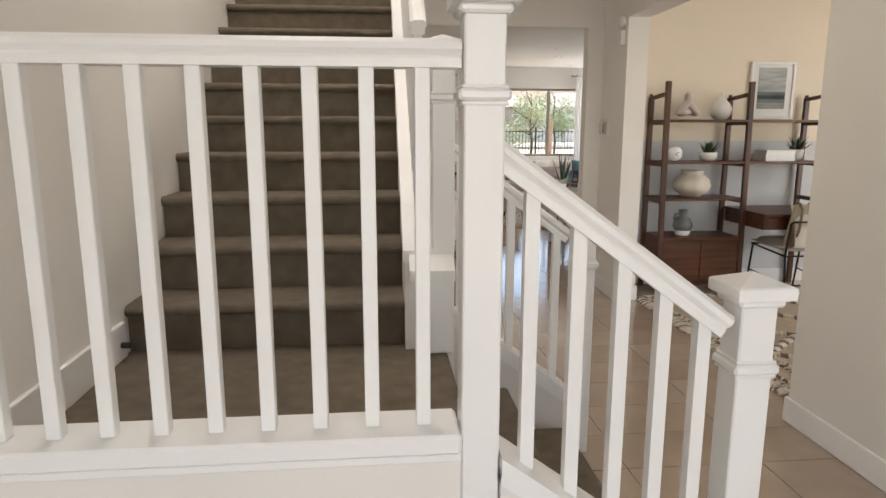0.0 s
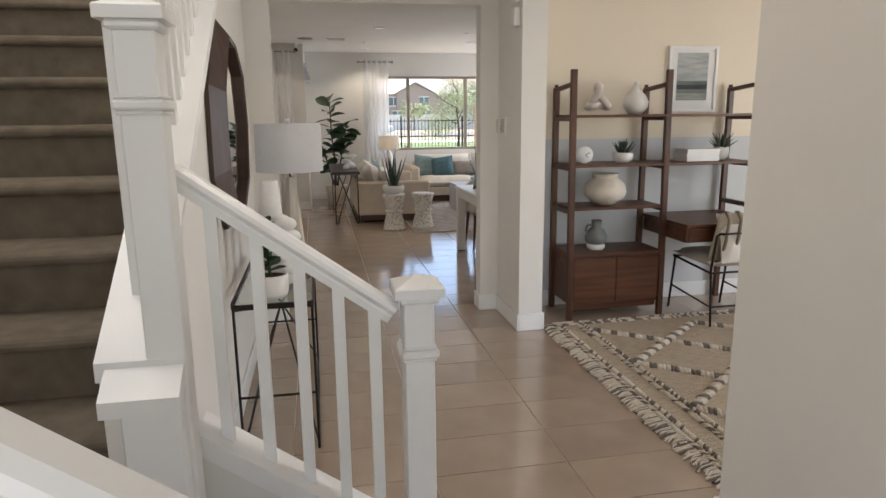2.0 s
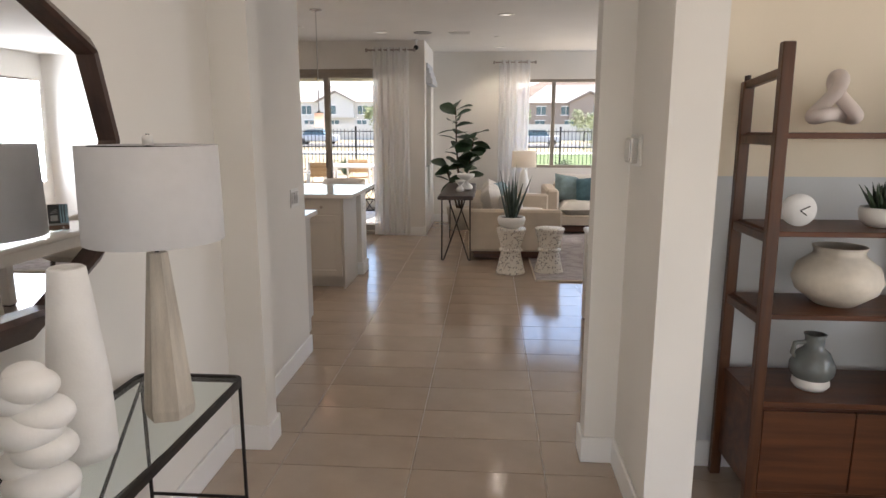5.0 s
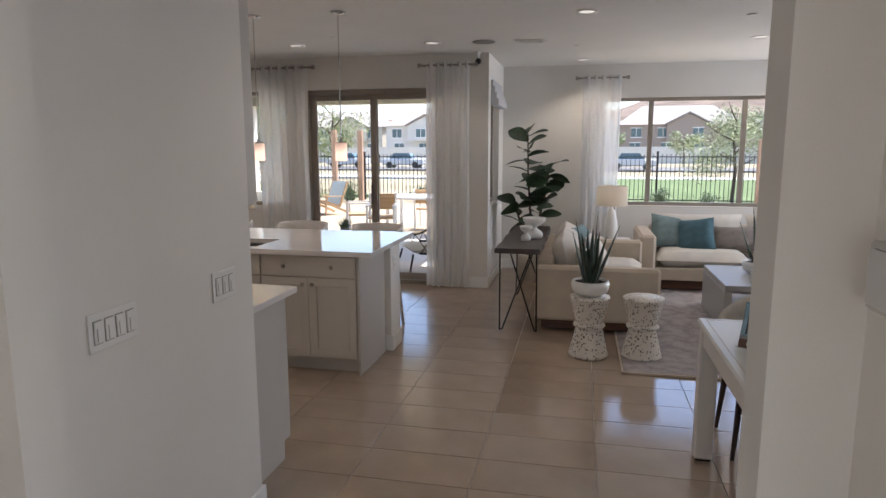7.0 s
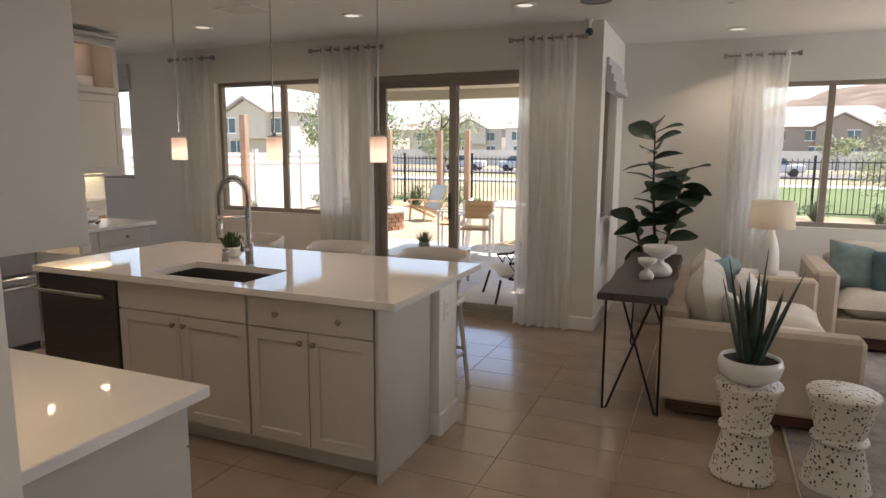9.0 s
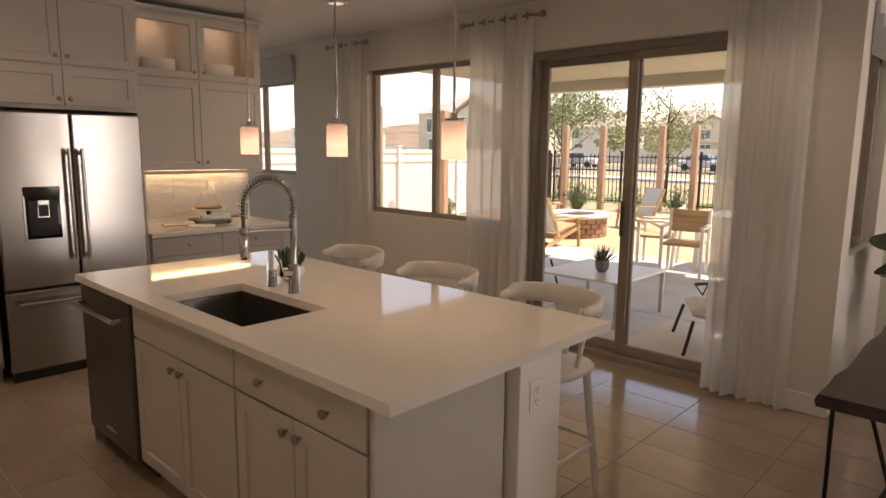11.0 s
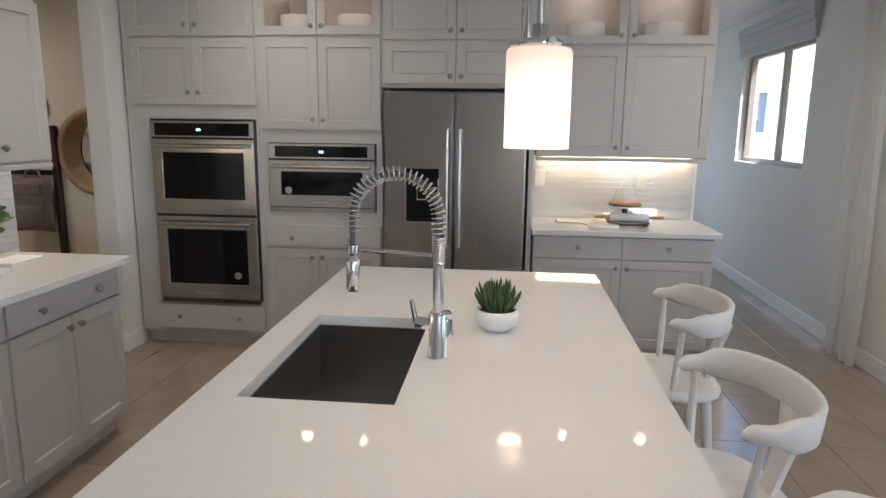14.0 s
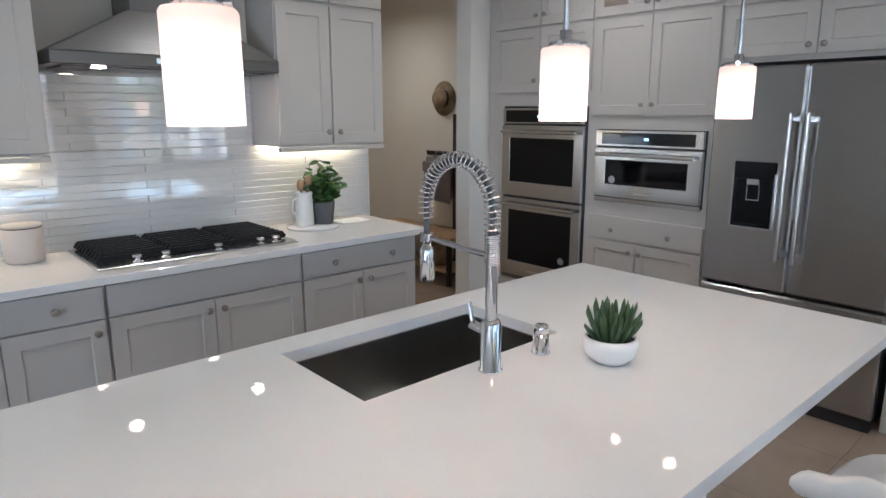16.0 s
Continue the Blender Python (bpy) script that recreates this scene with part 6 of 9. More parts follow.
part("handle", M().tube([(-3.58, 5.93, 1.12), (-3.58, 5.95, 1.19), (-3.58, 6.05, 1.19), (-3.58, 6.07, 1.12)], 0.01, 8), BAG, bp)
cr_ = thing("coat_rack", (-3.62, 6.18, 0), "dark wooden coat rack post against the wall", "coat rack")
part("post", M().box(-3.655, -3.60, 6.155, 6.20, 0.0, 1.54, 0.006), WENGE, cr_)
part("hook_rail", M().box(-3.655, -3.63, 5.75, 6.155, 1.15, 1.19, 0.004), IRON, cr_)
for y in (5.82, 6.0):
    part("hook", M().tube([(-3.63, y, 1.17), (-3.58, y, 1.16), (-3.57, y, 1.20)], 0.006, 8), IRON, cr_)
bn = thing("bench", (-3.42, 5.9, 0), "low wooden bench with a basket below", "bench")
part("seat", M().box(-3.64, -3.25, 5.3, 6.5, 0.42, 0.46, 0.006), SPOONW, bn)
part("shelf", M().box(-3.62, -3.27, 5.34, 6.46, 0.12, 0.145, 0.004), SPOONW, bn)
for x in (-3.61, -3.29):
    for y in (5.34, 6.45):
        part("leg", M().box(x - 0.02, x + 0.02, y - 0.02, y + 0.02, 0.0, 0.42, 0.004), IRON, bn)
solo("basket", M().lathe([(0.0, 0.0), (0.11, 0.0), (0.135, 0.08), (0.13, 0.20), (0.12, 0.20), (0.12, 0.08), (0.0, 0.02)], 20, (-3.45, 6.15, 0.146), caps=False), STRAW, "woven basket under the bench", "basket")


# ---- staircase ----
LZ = 0.57
SR, ST_ = 0.186, 0.255
sc = thing("staircase", (0.2, 2.7, 0), "carpeted staircase rising from a low landing", "staircase")


def step_block(m, axis, a0, a1, b0, b1, z0, z1, front_dir):
    """A carpeted step with a rounded nosing that overhangs its riser."""
    r, ov = 0.022, 0.028
    prof = [(0.0, z0), (0.0, z1 - 2 * r)]
    for k in range(7):
        a = -math.pi / 2 + math.pi * k / 6
        prof.append((-ov + r - r * math.cos(a) if k not in (0, 6) else -ov + r, z1 - r + r * math.sin(a)))
    prof += [(a1 - a0, z1), (a1 - a0, z0)]
    lo, hi = [], []
    for d, z in prof:
        p = a0 + d if front_dir > 0 else a1 - d
        lo.append((b0, p, z) if axis == 1 else (p, b0, z))
        hi.append((b1, p, z) if axis == 1 else (p, b1, z))
    return m.ring([lo, hi], smooth=False)


part("landing", step_block(M(), 0, -0.418, 0.80, 1.665, 2.74, 0.0, LZ, -1), CARPET, sc, "brown carpeted landing")
part("step", step_block(M(), 0, 0.80, 1.06, 1.665, 2.69, 0.0, LZ * 2 / 3, -1), CARPET, sc, "brown carpeted step")
part("step", step_block(M(), 0, 1.06, 1.32, 1.665, 2.69, 0.0, LZ / 3, -1), CARPET, sc, "brown carpeted step")
for k in range(1, 14):
    y0 = 2.74 + ST_ * (k - 1)
    y1 = y0 + ST_ + (1.2 if k == 13 else 0.0)
    part("step", step_block(M(), 1, y0, y1, -0.418, 0.68, LZ + SR * k - 0.34, LZ + SR * k, 1), CARPET, sc, "brown carpeted step")
part("landing_baseboard", M().box(-0.42, -0.405, 1.67, 2.68, LZ, LZ + 0.14, 0.004), TRIM, sc)
part("door_stop", M().tube([(-0.405, 2.63, LZ + 0.06), (-0.37, 2.63, LZ + 0.06)], 0.012, 8), BLACKPL, sc)

# walls under the railings
KS = 0.729


def knee(y):
    return 0.90 + KS * (y - 2.62)


yk = 2.62 + (H - 0.90) / KS
m = M().prism([(2.66, 0.0), (7.08, 0.0), (7.08, H), (yk, H), (2.66, knee(2.66))], 0.662, 0.725, 0)
struct("wall_hall_left", m, WALL, "white hall wall below the stair railing, with light switches", "wall")


def newel(x, y, z0, z1, w=0.086, collar=None, label="white painted square newel post with a moulded cap", foot=None):
    o = thing("newel_post", (x, y, z0), label, "newel post", "stair newel posts")
    h = w / 2
    part("shaft", M().box(x - h, x + h, y - h, y + h, z0, z1 - 0.06, 0.004), TRIM, o)
    if collar:
        c = part("collar", M().box(x - h - 0.012, x + h + 0.012, y - h - 0.012, y + h + 0.012, collar - 0.012, collar + 0.012, 0.006), TRIM, o)
        part("bead", M().box(x - h - 0.006, x + h + 0.006, y - h - 0.006, y + h + 0.006, collar - 0.022, collar - 0.0125, 0.003).box(x - h - 0.006, x + h + 0.006, y - h - 0.006, y + h + 0.006, collar + 0.0125, collar + 0.02, 0.003), TRIM, c)
    part("cap_neck", M().box(x - h - 0.012, x + h + 0.012, y - h - 0.012, y + h + 0.012, z1 - 0.062, z1 - 0.042, 0.006), TRIM, o)
    q = h + 0.026
    cap = M().ring([[(x - q, y - q, z1 - 0.042), (x + q, y - q, z1 - 0.042), (x + q, y + q, z1 - 0.042), (x - q, y + q, z1 - 0.042)], [(x - q, y - q, z1 - 0.016), (x + q, y - q, z1 - 0.016), (x + q, y + q, z1 - 0.016), (x - q, y + q, z1 - 0.016)], [(x - q + 0.004, y - q + 0.004, z1 - 0.012), (x + q - 0.004, y - q + 0.004, z1 - 0.012), (x + q - 0.004, y + q - 0.004, z1 - 0.012), (x - q + 0.004, y + q - 0.004, z1 - 0.012)], [(x - 0.004, y - 0.004, z1 + 0.012), (x + 0.004, y - 0.004, z1 + 0.012), (x + 0.004, y + 0.004, z1 + 0.012), (x - 0.004, y + 0.004, z1 + 0.012)]], smooth=False)
    part("cap", cap, TRIM, o)
    if foot:
        part("foot", M().box(x - h - 0.01, x + h + 0.01, y - h - 0.01, y + h + 0.01, z0, z0 + foot, 0.004), TRIM, o)
    return o


newel(0.79, 1.60, 0.0, 1.72, collar=1.50)
newel(1.43, 1.60, 0.0, 1.095, collar=0.885)
newel(0.812, 2.70, 0.0, 1.765, collar=1.548)
newel(1.437, 2.865, 0.0, 1.075, collar=0.865)


def handrail(m, p0, p1):
    """A moulded rail from p0 to p1 (its top middle)."""
    p0, p1 = Vector(p0), Vector(p1)
    t_ = (p1 - p0).normalized()
    sd = t_.cross(Vector((0, 0, 1))).normalized()
    up = sd.cross(t_).normalized()
    prof = [(-0.018, 0.0), (0.018, 0.0), (0.030, -0.010), (0.032, -0.022), (0.026, -0.030), (0.022, -0.034), (0.026, -0.040), (0.026, -0.058), (-0.026, -0.058), (-0.026, -0.040), (-0.022, -0.034), (-0.026, -0.030), (-0.032, -0.022), (-0.030, -0.010)]
    return m.ring([[p + sd * a + up * b for a, b in prof] for p in (p0, p1)], smooth=False)


def baluster(m, x, y, z0, z1, w=0.032):
    return m.box(x - w / 2, x + w / 2, y - w / 2, y + w / 2, z0, z1, 0.002)


# landing guard
r1 = thing("landing_railing", (0.2, 1.6, 0), "white painted balustrade along the landing", "railing", "stair railings")
part("curb_wall", M().box(-0.418, 0.744, 1.545, 1.655, 0.0, 0.72), WALL, r1, "white curb wall")
part("curb_cap", M().box(-0.418, 0.744, 1.525, 1.675, 0.72, 0.768, 0.008), TRIM, r1)
part("cap_bead", M().box(-0.418, 0.744, 1.535, 1.545, 0.70, 0.72, 0.003), TRIM, r1)
part("handrail", handrail(M(), (-0.418, 1.60, 1.612), (0.744, 1.60, 1.612)), TRIM, r1)
for x in (-0.365, -0.25, -0.137, -0.025, 0.088, 0.204, 0.318, 0.433, 0.548, 0.663):
    part("baluster", baluster(M(), x, 1.60, 0.768, 1.556), TRIM, r1)


def slant(y, label, side=1):
    o = thing("stair_railing", (1.1, y, 0), label, "railing", "stair railings")
    xa, xb, k = 0.836, 1.384, 0.735

    def cz(x):
        return 0.705 - k * (x - 0.836)
    part("curb_wall", M().ring([[(xa, yy, 0.0), (xb, yy, 0.0), (xb, yy, cz(xb) - 0.045), (xa, yy, cz(xa) - 0.045)] for yy in (y - 0.055, y + 0.055)], smooth=False), WALL, o, "white sloping curb wall")
    part("curb_cap", M().ring([[(xa, yy, cz(xa) - 0.045), (xb, yy, cz(xb) - 0.045), (xb, yy, cz(xb)), (xa, yy, cz(xa))] for yy in (y - 0.072, y + 0.072)], smooth=False), TRIM, o)
    part("cap_bead", M().ring([[(xa, yy, cz(xa) - 0.068), (xb, yy, cz(xb) - 0.068), (xb, yy, cz(xb) - 0.045), (xa, yy, cz(xa) - 0.045)] for yy in (y - 0.064, y + 0.064)], smooth=False), TRIM, o)
    part("handrail", handrail(M(), (xa, y, 1.408), (xb, y, 1.408 - k * (xb - xa) + 0.0)), TRIM, o)
    for x in (0.904, 1.012, 1.118, 1.219, 1.316):
        zb, zt = cz(x), 1.408 - k * (x - xa) - 0.072
        part("baluster", M().ring([[(x - 0.016, y - 0.016, zb + k * 0.016), (x + 0.016, y - 0.016, zb - k * 0.016), (x + 0.016, y + 0.016, zb - k * 0.016), (x - 0.016, y + 0.016, zb + k * 0.016)], [(x - 0.016, y - 0.016, zt + k * 0.016), (x + 0.016, y - 0.016, zt - k * 0.016), (x + 0.016, y + 0.016, zt - k * 0.016), (x - 0.016, y + 0.016, zt + k * 0.016)]], smooth=False), TRIM, o)
    return o


slant(1.60, "white sloping balustrade beside the lower steps")
slant(2.865, "white sloping balustrade on the far side of the steps")
r3 = thing("flight_railing", (0.68, 4.0, 0.6), "white balustrade along the main stair flight", "railing", "stair railings")
ye = yk - 0.02
part("curb_cap", M().ring([[(xx, 2.655, knee(2.655) - 0.002), (xx, ye, knee(ye) - 0.002), (xx, ye, knee(ye) + 0.045), (xx, 2.655, knee(2.655) + 0.045)] for xx in (0.655, 0.80)], smooth=False), TRIM, r3)
part("stringer_band", M().ring([[(xx, 2.66, knee(2.66) - 0.17), (xx, ye, knee(ye) - 0.17), (xx, ye, knee(ye) - 0.003), (xx, 2.66, knee(2.66) - 0.003)] for xx in (0.7255, 0.742)], smooth=False), TRIM, r3)
part("end_block", M().box(0.715, 0.845, 2.60, 2.654, LZ, 0.905, 0.004), TRIM, r3)
part("end_cap", M().ring([[(0.677, 2.58, 0.865), (0.85, 2.58, 0.865), (0.85, 2.655, 0.905), (0.677, 2.655, 0.905)], [(0.677, 2.58, 0.905), (0.85, 2.58, 0.905), (0.85, 2.655, 0.955), (0.677, 2.655, 0.955)]], smooth=False), TRIM, r3)
part("handrail", handrail(M(), (0.725, 2.75, knee(2.75) + 0.84), (0.725, ye, knee(ye) + 0.84)), TRIM, r3)
y = 2.83
while y < ye - 0.02:
    part("baluster", baluster(M(), 0.725, y, knee(y) + 0.03, knee(y) + 0.80), TRIM, r3)
    y += 0.113

# ---- hall things ----
ct = thing("console_table", (0.957, 4.52, 0), "black iron console table with a clear glass top", "table")
x0, x1, y0, y1, zt = 0.775, 1.139, 3.944, 5.096, 0.72


def rounded(x0, x1, y0, y1, r, n=5):
    pts = []
    for cx, cy, a0 in ((x1 - r, y1 - r, 0), (x0 + r, y1 - r, 90), (x0 + r, y0 + r, 180), (x1 - r, y0 + r, 270)):
        for i in range(n + 1):
            a = math.radians(a0 + 90 * i / n)
            pts.append((cx + r * math.cos(a), cy + r * math.sin(a)))
    return pts


o_, i_ = rounded(x0, x1, y0, y1, 0.04), rounded(x0 + 0.012, x1 - 0.012, y0 + 0.012, y1 - 0.012, 0.03)
part("rim", M().ring([[(*p, zt) for p in o_], [(*p, zt - 0.024) for p in o_], [(*p, zt - 0.024) for p in i_], [(*p, zt) for p in i_], [(*p, zt) for p in o_]], caps=False, smooth=False), IRON, ct)
g_ = part("glass_top", M().prism(i_, zt - 0.012, zt - 0.004), TABLEGL, ct, "clear glass top")
g_.visible_shadow = False
legs = [(x0 + 0.012, y0 + 0.02), (x1 - 0.012, y0 + 0.02), (x1 - 0.012, y1 - 0.02), (x0 + 0.012, y1 - 0.02)]
for x, y in legs:
    part("leg", M().tube([(x, y, 0.0), (x, y, zt - 0.02)], 0.0065, 8), IRON, ct)
part("foot_rail", M().tube([(legs[1][0], legs[1][1], 0.01), (legs[2][0], legs[2][1], 0.01)], 0.006, 8), IRON, ct)
part("foot_rail", M().tube([(legs[0][0], legs[0][1], 0.01), (legs[3][0], legs[3][1], 0.01)], 0.006, 8), IRON, ct)
for a, b in ((0, 1), (2, 3)):
    part("cross_rail", M().tube([(*legs[a], 0.28), (*legs[b], 0.28)], 0.006, 8), IRON, ct)
cx, cy = (x0 + x1) / 2, (y0 + y1) / 2
for x, y in legs:
    part("strut", M().tube([(x, y, 0.03), (cx, cy, 0.56), (2 * cx - x, 2 * cy - y, zt - 0.03)], 0.0055, 8), IRON, ct)
tl = thing("table_lamp", (1.03, 4.80, zt), "table lamp with tapered stone base and white drum shade", "lamp")
part("base", M().ring([[(1.03 + w * math.cos(6.2832 * k / 6 + 0.3), 4.80 + w * math.sin(6.2832 * k / 6 + 0.3), zt - 0.003 + z) for k in range(6)] for z, w in ((0.0, 0.066), (0.03, 0.070), (0.25, 0.05), (0.48, 0.028))], smooth=False), LAMPWOOD, tl, "weathered tapered base")
part("stem", M().tube([(1.03, 4.80, zt + 0.47), (1.03, 4.80, zt + 0.80)], 0.006, 8), IRON, tl)
part("shade", M().lathe([(0.182, 0.0), (0.178, 0.258), (0.175, 0.258), (0.179, 0.0), (0.182, 0.0)], 40, (1.03, 4.80, 1.232), caps=False), SHADE, tl, "white linen drum shade")
part("finial", M().lathe([(0.0, 0.0), (0.014, 0.0), (0.014, 0.025), (0.0, 0.03)], 12, (1.03, 4.80, 1.49)), CHALK, tl)
part("spider", M().tube([(0.856, 4.80, 1.485), (1.204, 4.80, 1.485)], 0.003, 6), IRON, tl)
sc_ = M()
for dx, dy, dz, r in ((0.0, 0.0, 0.045, (0.078, 0.070, 0.047)), (0.016, -0.012, 0.085, (0.078, 0.066, 0.044)), (-0.014, 0.006, 0.120, (0.066, 0.062, 0.040)), (0.022, 0.0, 0.160, (0.066, 0.060, 0.040)), (-0.006, -0.008, 0.205, (0.076, 0.064, 0.046)), (0.020, 0.006, 0.232, (0.066, 0.058, 0.040)), (-0.022, 0.0, 0.272, (0.060, 0.056, 0.040)), (0.010, -0.006, 0.298, (0.058, 0.052, 0.036)), (-0.006, 0.004, 0.318, (0.042, 0.040, 0.026))):
    sc_.ball((1.0 + dx, 4.30 + dy, zt - 0.002 + dz), r, 26, 16)
solo("sculpture", sc_, CHALK, "white abstract sculpture of stacked rounded lobes", "sculpture")
solo("tall_vase", M().lathe([(0.0, 0.0), (0.070, 0.0), (0.076, 0.03), (0.072, 0.2), (0.05, 0.42), (0.043, 0.485), (0.037, 0.49), (0.04, 0.42), (0.0, 0.40)], 26, (0.93, 4.56, zt - 0.003), caps=False), CHALK, "tall tapered white vase behind the sculpture", "vase")
pl = thing("rubber_plant", (0.945, 4.09, zt), "small dark leafy plant in a white pot", "potted plant")
part("pot", M().lathe([(0.0, 0), (0.07, 0.0), (0.078, 0.02), (0.080, 0.10), (0.074, 0.105), (0.07, 0.09), (0.0, 0.088)], 28, (0.945, 4.09, zt - 0.003), caps=False), CERAM, pl, "white ceramic pot")
part("soil", M().lathe([(0.0, 0.0), (0.072, 0.0)], 18, (0.945, 4.09, zt + 0.09), caps=False), SOIL, pl)
part("stem", M().tube([(0.945, 4.09, zt + 0.08), (0.94, 4.095, zt + 0.20), (0.945, 4.055, zt + 0.34)], [0.008, 0.006, 0.003], 8), LEAF, pl)
for i in range(26):
    a, k = i * 2.39996, i / 26
    d_ = (math.cos(a), math.sin(a), 0.35 + 1.1 * k)
    part("leaf", oval_leaf(M(), (0.937, 4.095, zt + 0.11 + 0.23 * k), d_, 0.088 - 0.03 * k, 0.062 - 0.02 * k, 0.12, 0.25, 0.5 * math.sin(i * 1.7)), LEAF, pl)

# octagonal mirror
mr = thing("wall_mirror", (0.727, 4.56, 1.47), "faceted dark wooden octagonal wall mirror", "mirror")
out_ = [(4.30, 1.00), (4.66, 0.985), (4.98, 1.13), (5.13, 1.50), (5.04, 1.80), (4.70, 1.955), (4.38, 1.975), (4.06, 1.66), (4.02, 1.27)]
ctr = (4.60, 1.48)
mid_ = [(ctr[0] + (a - ctr[0]) * 0.80 + 0.035, ctr[1] + (b - ctr[1]) * 0.86) for a, b in out_]
inn = [(ctr[0] + (a - ctr[0]) * 0.76 + 0.045, ctr[1] + (b - ctr[1]) * 0.83) for a, b in out_]
part("frame", M().ring([[(0.727, *p) for p in out_], [(0.747, *p) for p in out_], [(0.800, *p) for p in mid_], [(0.793, *p) for p in inn], [(0.762, *p) for p in inn]], caps=False, smooth=False), MIRWOOD, mr, "dark faceted wooden frame")
part("glass", M().add([(0.764, *p) for p in inn], [tuple(range(len(inn)))]), MIRROR, mr)
th = thing("thermostat", (2.545, 5.79, 1.40), "white wall thermostat with a glossy screen", "thermostat")
part("plate", M().box(2.533, 2.5445, 5.70, 5.86, 1.385, 1.51, 0.003), PLAST, th)
part("body", M().box(2.505, 2.5328, 5.725, 5.835, 1.397, 1.497, 0.004), STEELH, th, "satin metal body")
part("screen", M().box(2.500, 2.5048, 5.735, 5.825, 1.407, 1.487, 0.002), CHROME, th, "reflective screen")
dc = thing("door_chime", (2.545, 5.5, 2.2), "small white chime box on the wall", "door chime")
part("body", M().box(2.50, 2.5445, 5.40, 5.48, 2.10, 2.22, 0.006), PLAST, dc)
sm = thing("sensor", (2.545, 5.45, 2.35), "small round white wall sensor", "sensor")
part("body", M().ball((2.53, 5.44, 2.29), (0.03, 0.045, 0.045)), PLAST, sm)

# ---- den ----
sh = thing("shelf_unit", (3.72, 5.68, 0), "tall walnut open shelf unit with cabinet and desk", "shelf")
yf, yb = 5.515, 5.865
for x in (2.985, 3.722, 4.455):
    part("front_post", M().bar((x, yf - 0.02, 0.0), (x, yf + 0.02, 1.835), 0.045, 0.035, (0, 1, 0), 0.004), WALNUT, sh)
    part("back_post", M().box(x - 0.022, x + 0.022, yb - 0.018, yb + 0.018, 0.0, 1.72, 0.004), WALNUT, sh)
    part("top_arm", M().bar((x, yf + 0.02, 1.735), (x, yb + 0.02, 1.705), 0.03, 0.03, (0, 0, 1), 0.003), WALNUT, sh)
    for dy in (-0.012, 0.014):
        part("peg", M().tube([(x, yb + 0.005 + dy, 1.70), (x, yb + 0.005 + dy, 1.745)], 0.008, 8), WENGE, sh)
    for z in (1.495, 1.14, 0.825):
        part("side_rail", M().box(x - 0.018, x + 0.018, yf + 0.01, yb - 0.018, z - 0.02, z + 0.015, 0.003), WALNUT, sh)
for a, b, zs in ((3.008, 3.70, (1.50, 1.145, 0.83)), (3.744, 4.433, (1.50, 1.145))):
    for z in zs:
        part("shelf_board", M().box(a - 0.02, b + 0.02, yf - 0.005, yb - 0.02, z, z + 0.02, 0.003), WALNUT_X, sh)
cb = part("cabinet_body", M().box(2.99, 3.718, yf - 0.005, yb, 0.115, 0.485, 0.004).box(2.985, 3.722, yf - 0.02, yb, 0.485, 0.508, 0.003), WALNUT_X, sh)
for a, b in ((3.012, 3.352), (3.357, 3.697)):
    part("cabinet_door", M().box(a, b, yf - 0.022, yf - 0.006, 0.135, 0.47, 0.002), WALNUT_X, cb)
part("plinth_rail", M().box(3.01, 3.70, yf + 0.01, yf + 0.04, 0.07, 0.115, 0.003), WALNUT_X, sh)
dk = part("desk", M().box(3.745, 4.43, 5.22, yb, 0.715, 0.742, 0.003).box(3.75, 4.425, 5.235, yb - 0.02, 0.61, 0.714, 0.002), WALNUT_X, sh, "walnut desk with a drawer")
part("drawer_front", M().box(3.77, 4.405, 5.222, 5.235, 0.622, 0.706, 0.002), WALNUT_X, dk)
sy = 5.69


kn_ = M()
PINKW = mat("blush_plaster", (0.68, 0.60, 0.56), 0.7, 0, 0.06, 9, 0.15, 60)
kp = []
for k in range(41):
    a = 6.2832 * k / 40
    kp.append((3.245 + 0.055 * (math.sin(a) + 0.55 * math.sin(2 * a)), sy + 0.05 * math.sin(3 * a) * 0.6, 1.522 + 0.105 - 0.07 * (math.cos(a) - 0.45 * math.cos(2 * a))))
kn_.tube(kp, 0.026, 12)
solo("knot_sculpture", kn_, PINKW, "blush white knotted plaster ornament on the shelf", "ornament")
solo("bottle_vase", M().lathe([(0.0, 0.0), (0.05, 0.0), (0.088, 0.05), (0.094, 0.09), (0.07, 0.14), (0.028, 0.175), (0.016, 0.22), (0.021, 0.235), (0.014, 0.235), (0.0, 0.2)], 30, (3.545, sy, 1.521), caps=False), CERAM, "cream bulb-shaped vase with a narrow neck", "vase")
ck = thing("desk_clock", (3.13, sy - 0.03, 1.166), "small round white clock on the shelf", "clock")
c_ = M()
c_.x = pose(3.13, sy - 0.03, 1.229, 90, 0, 0)
part("body", c_.lathe([(0.0, 0.0), (0.06, 0.0), (0.062, 0.012), (0.062, 0.03), (0.0, 0.03)], 28), CHALK, ck)
part("pointer", M().bar((3.13, sy - 0.062, 1.228), (3.165, sy - 0.062, 1.245), 0.004, 0.002, (0, 1, 0)).bar((3.13, sy - 0.062, 1.228), (3.155, sy - 0.062, 1.21), 0.004, 0.002, (0, 1, 0)), IRON, ck)
spiky("succulent", 3.445, sy - 0.03, 1.166, (0.078, 0.075), 30, 0.13, 0.03, LEAF, "dark green succulent in a white bowl on the shelf", rng, 0.85)
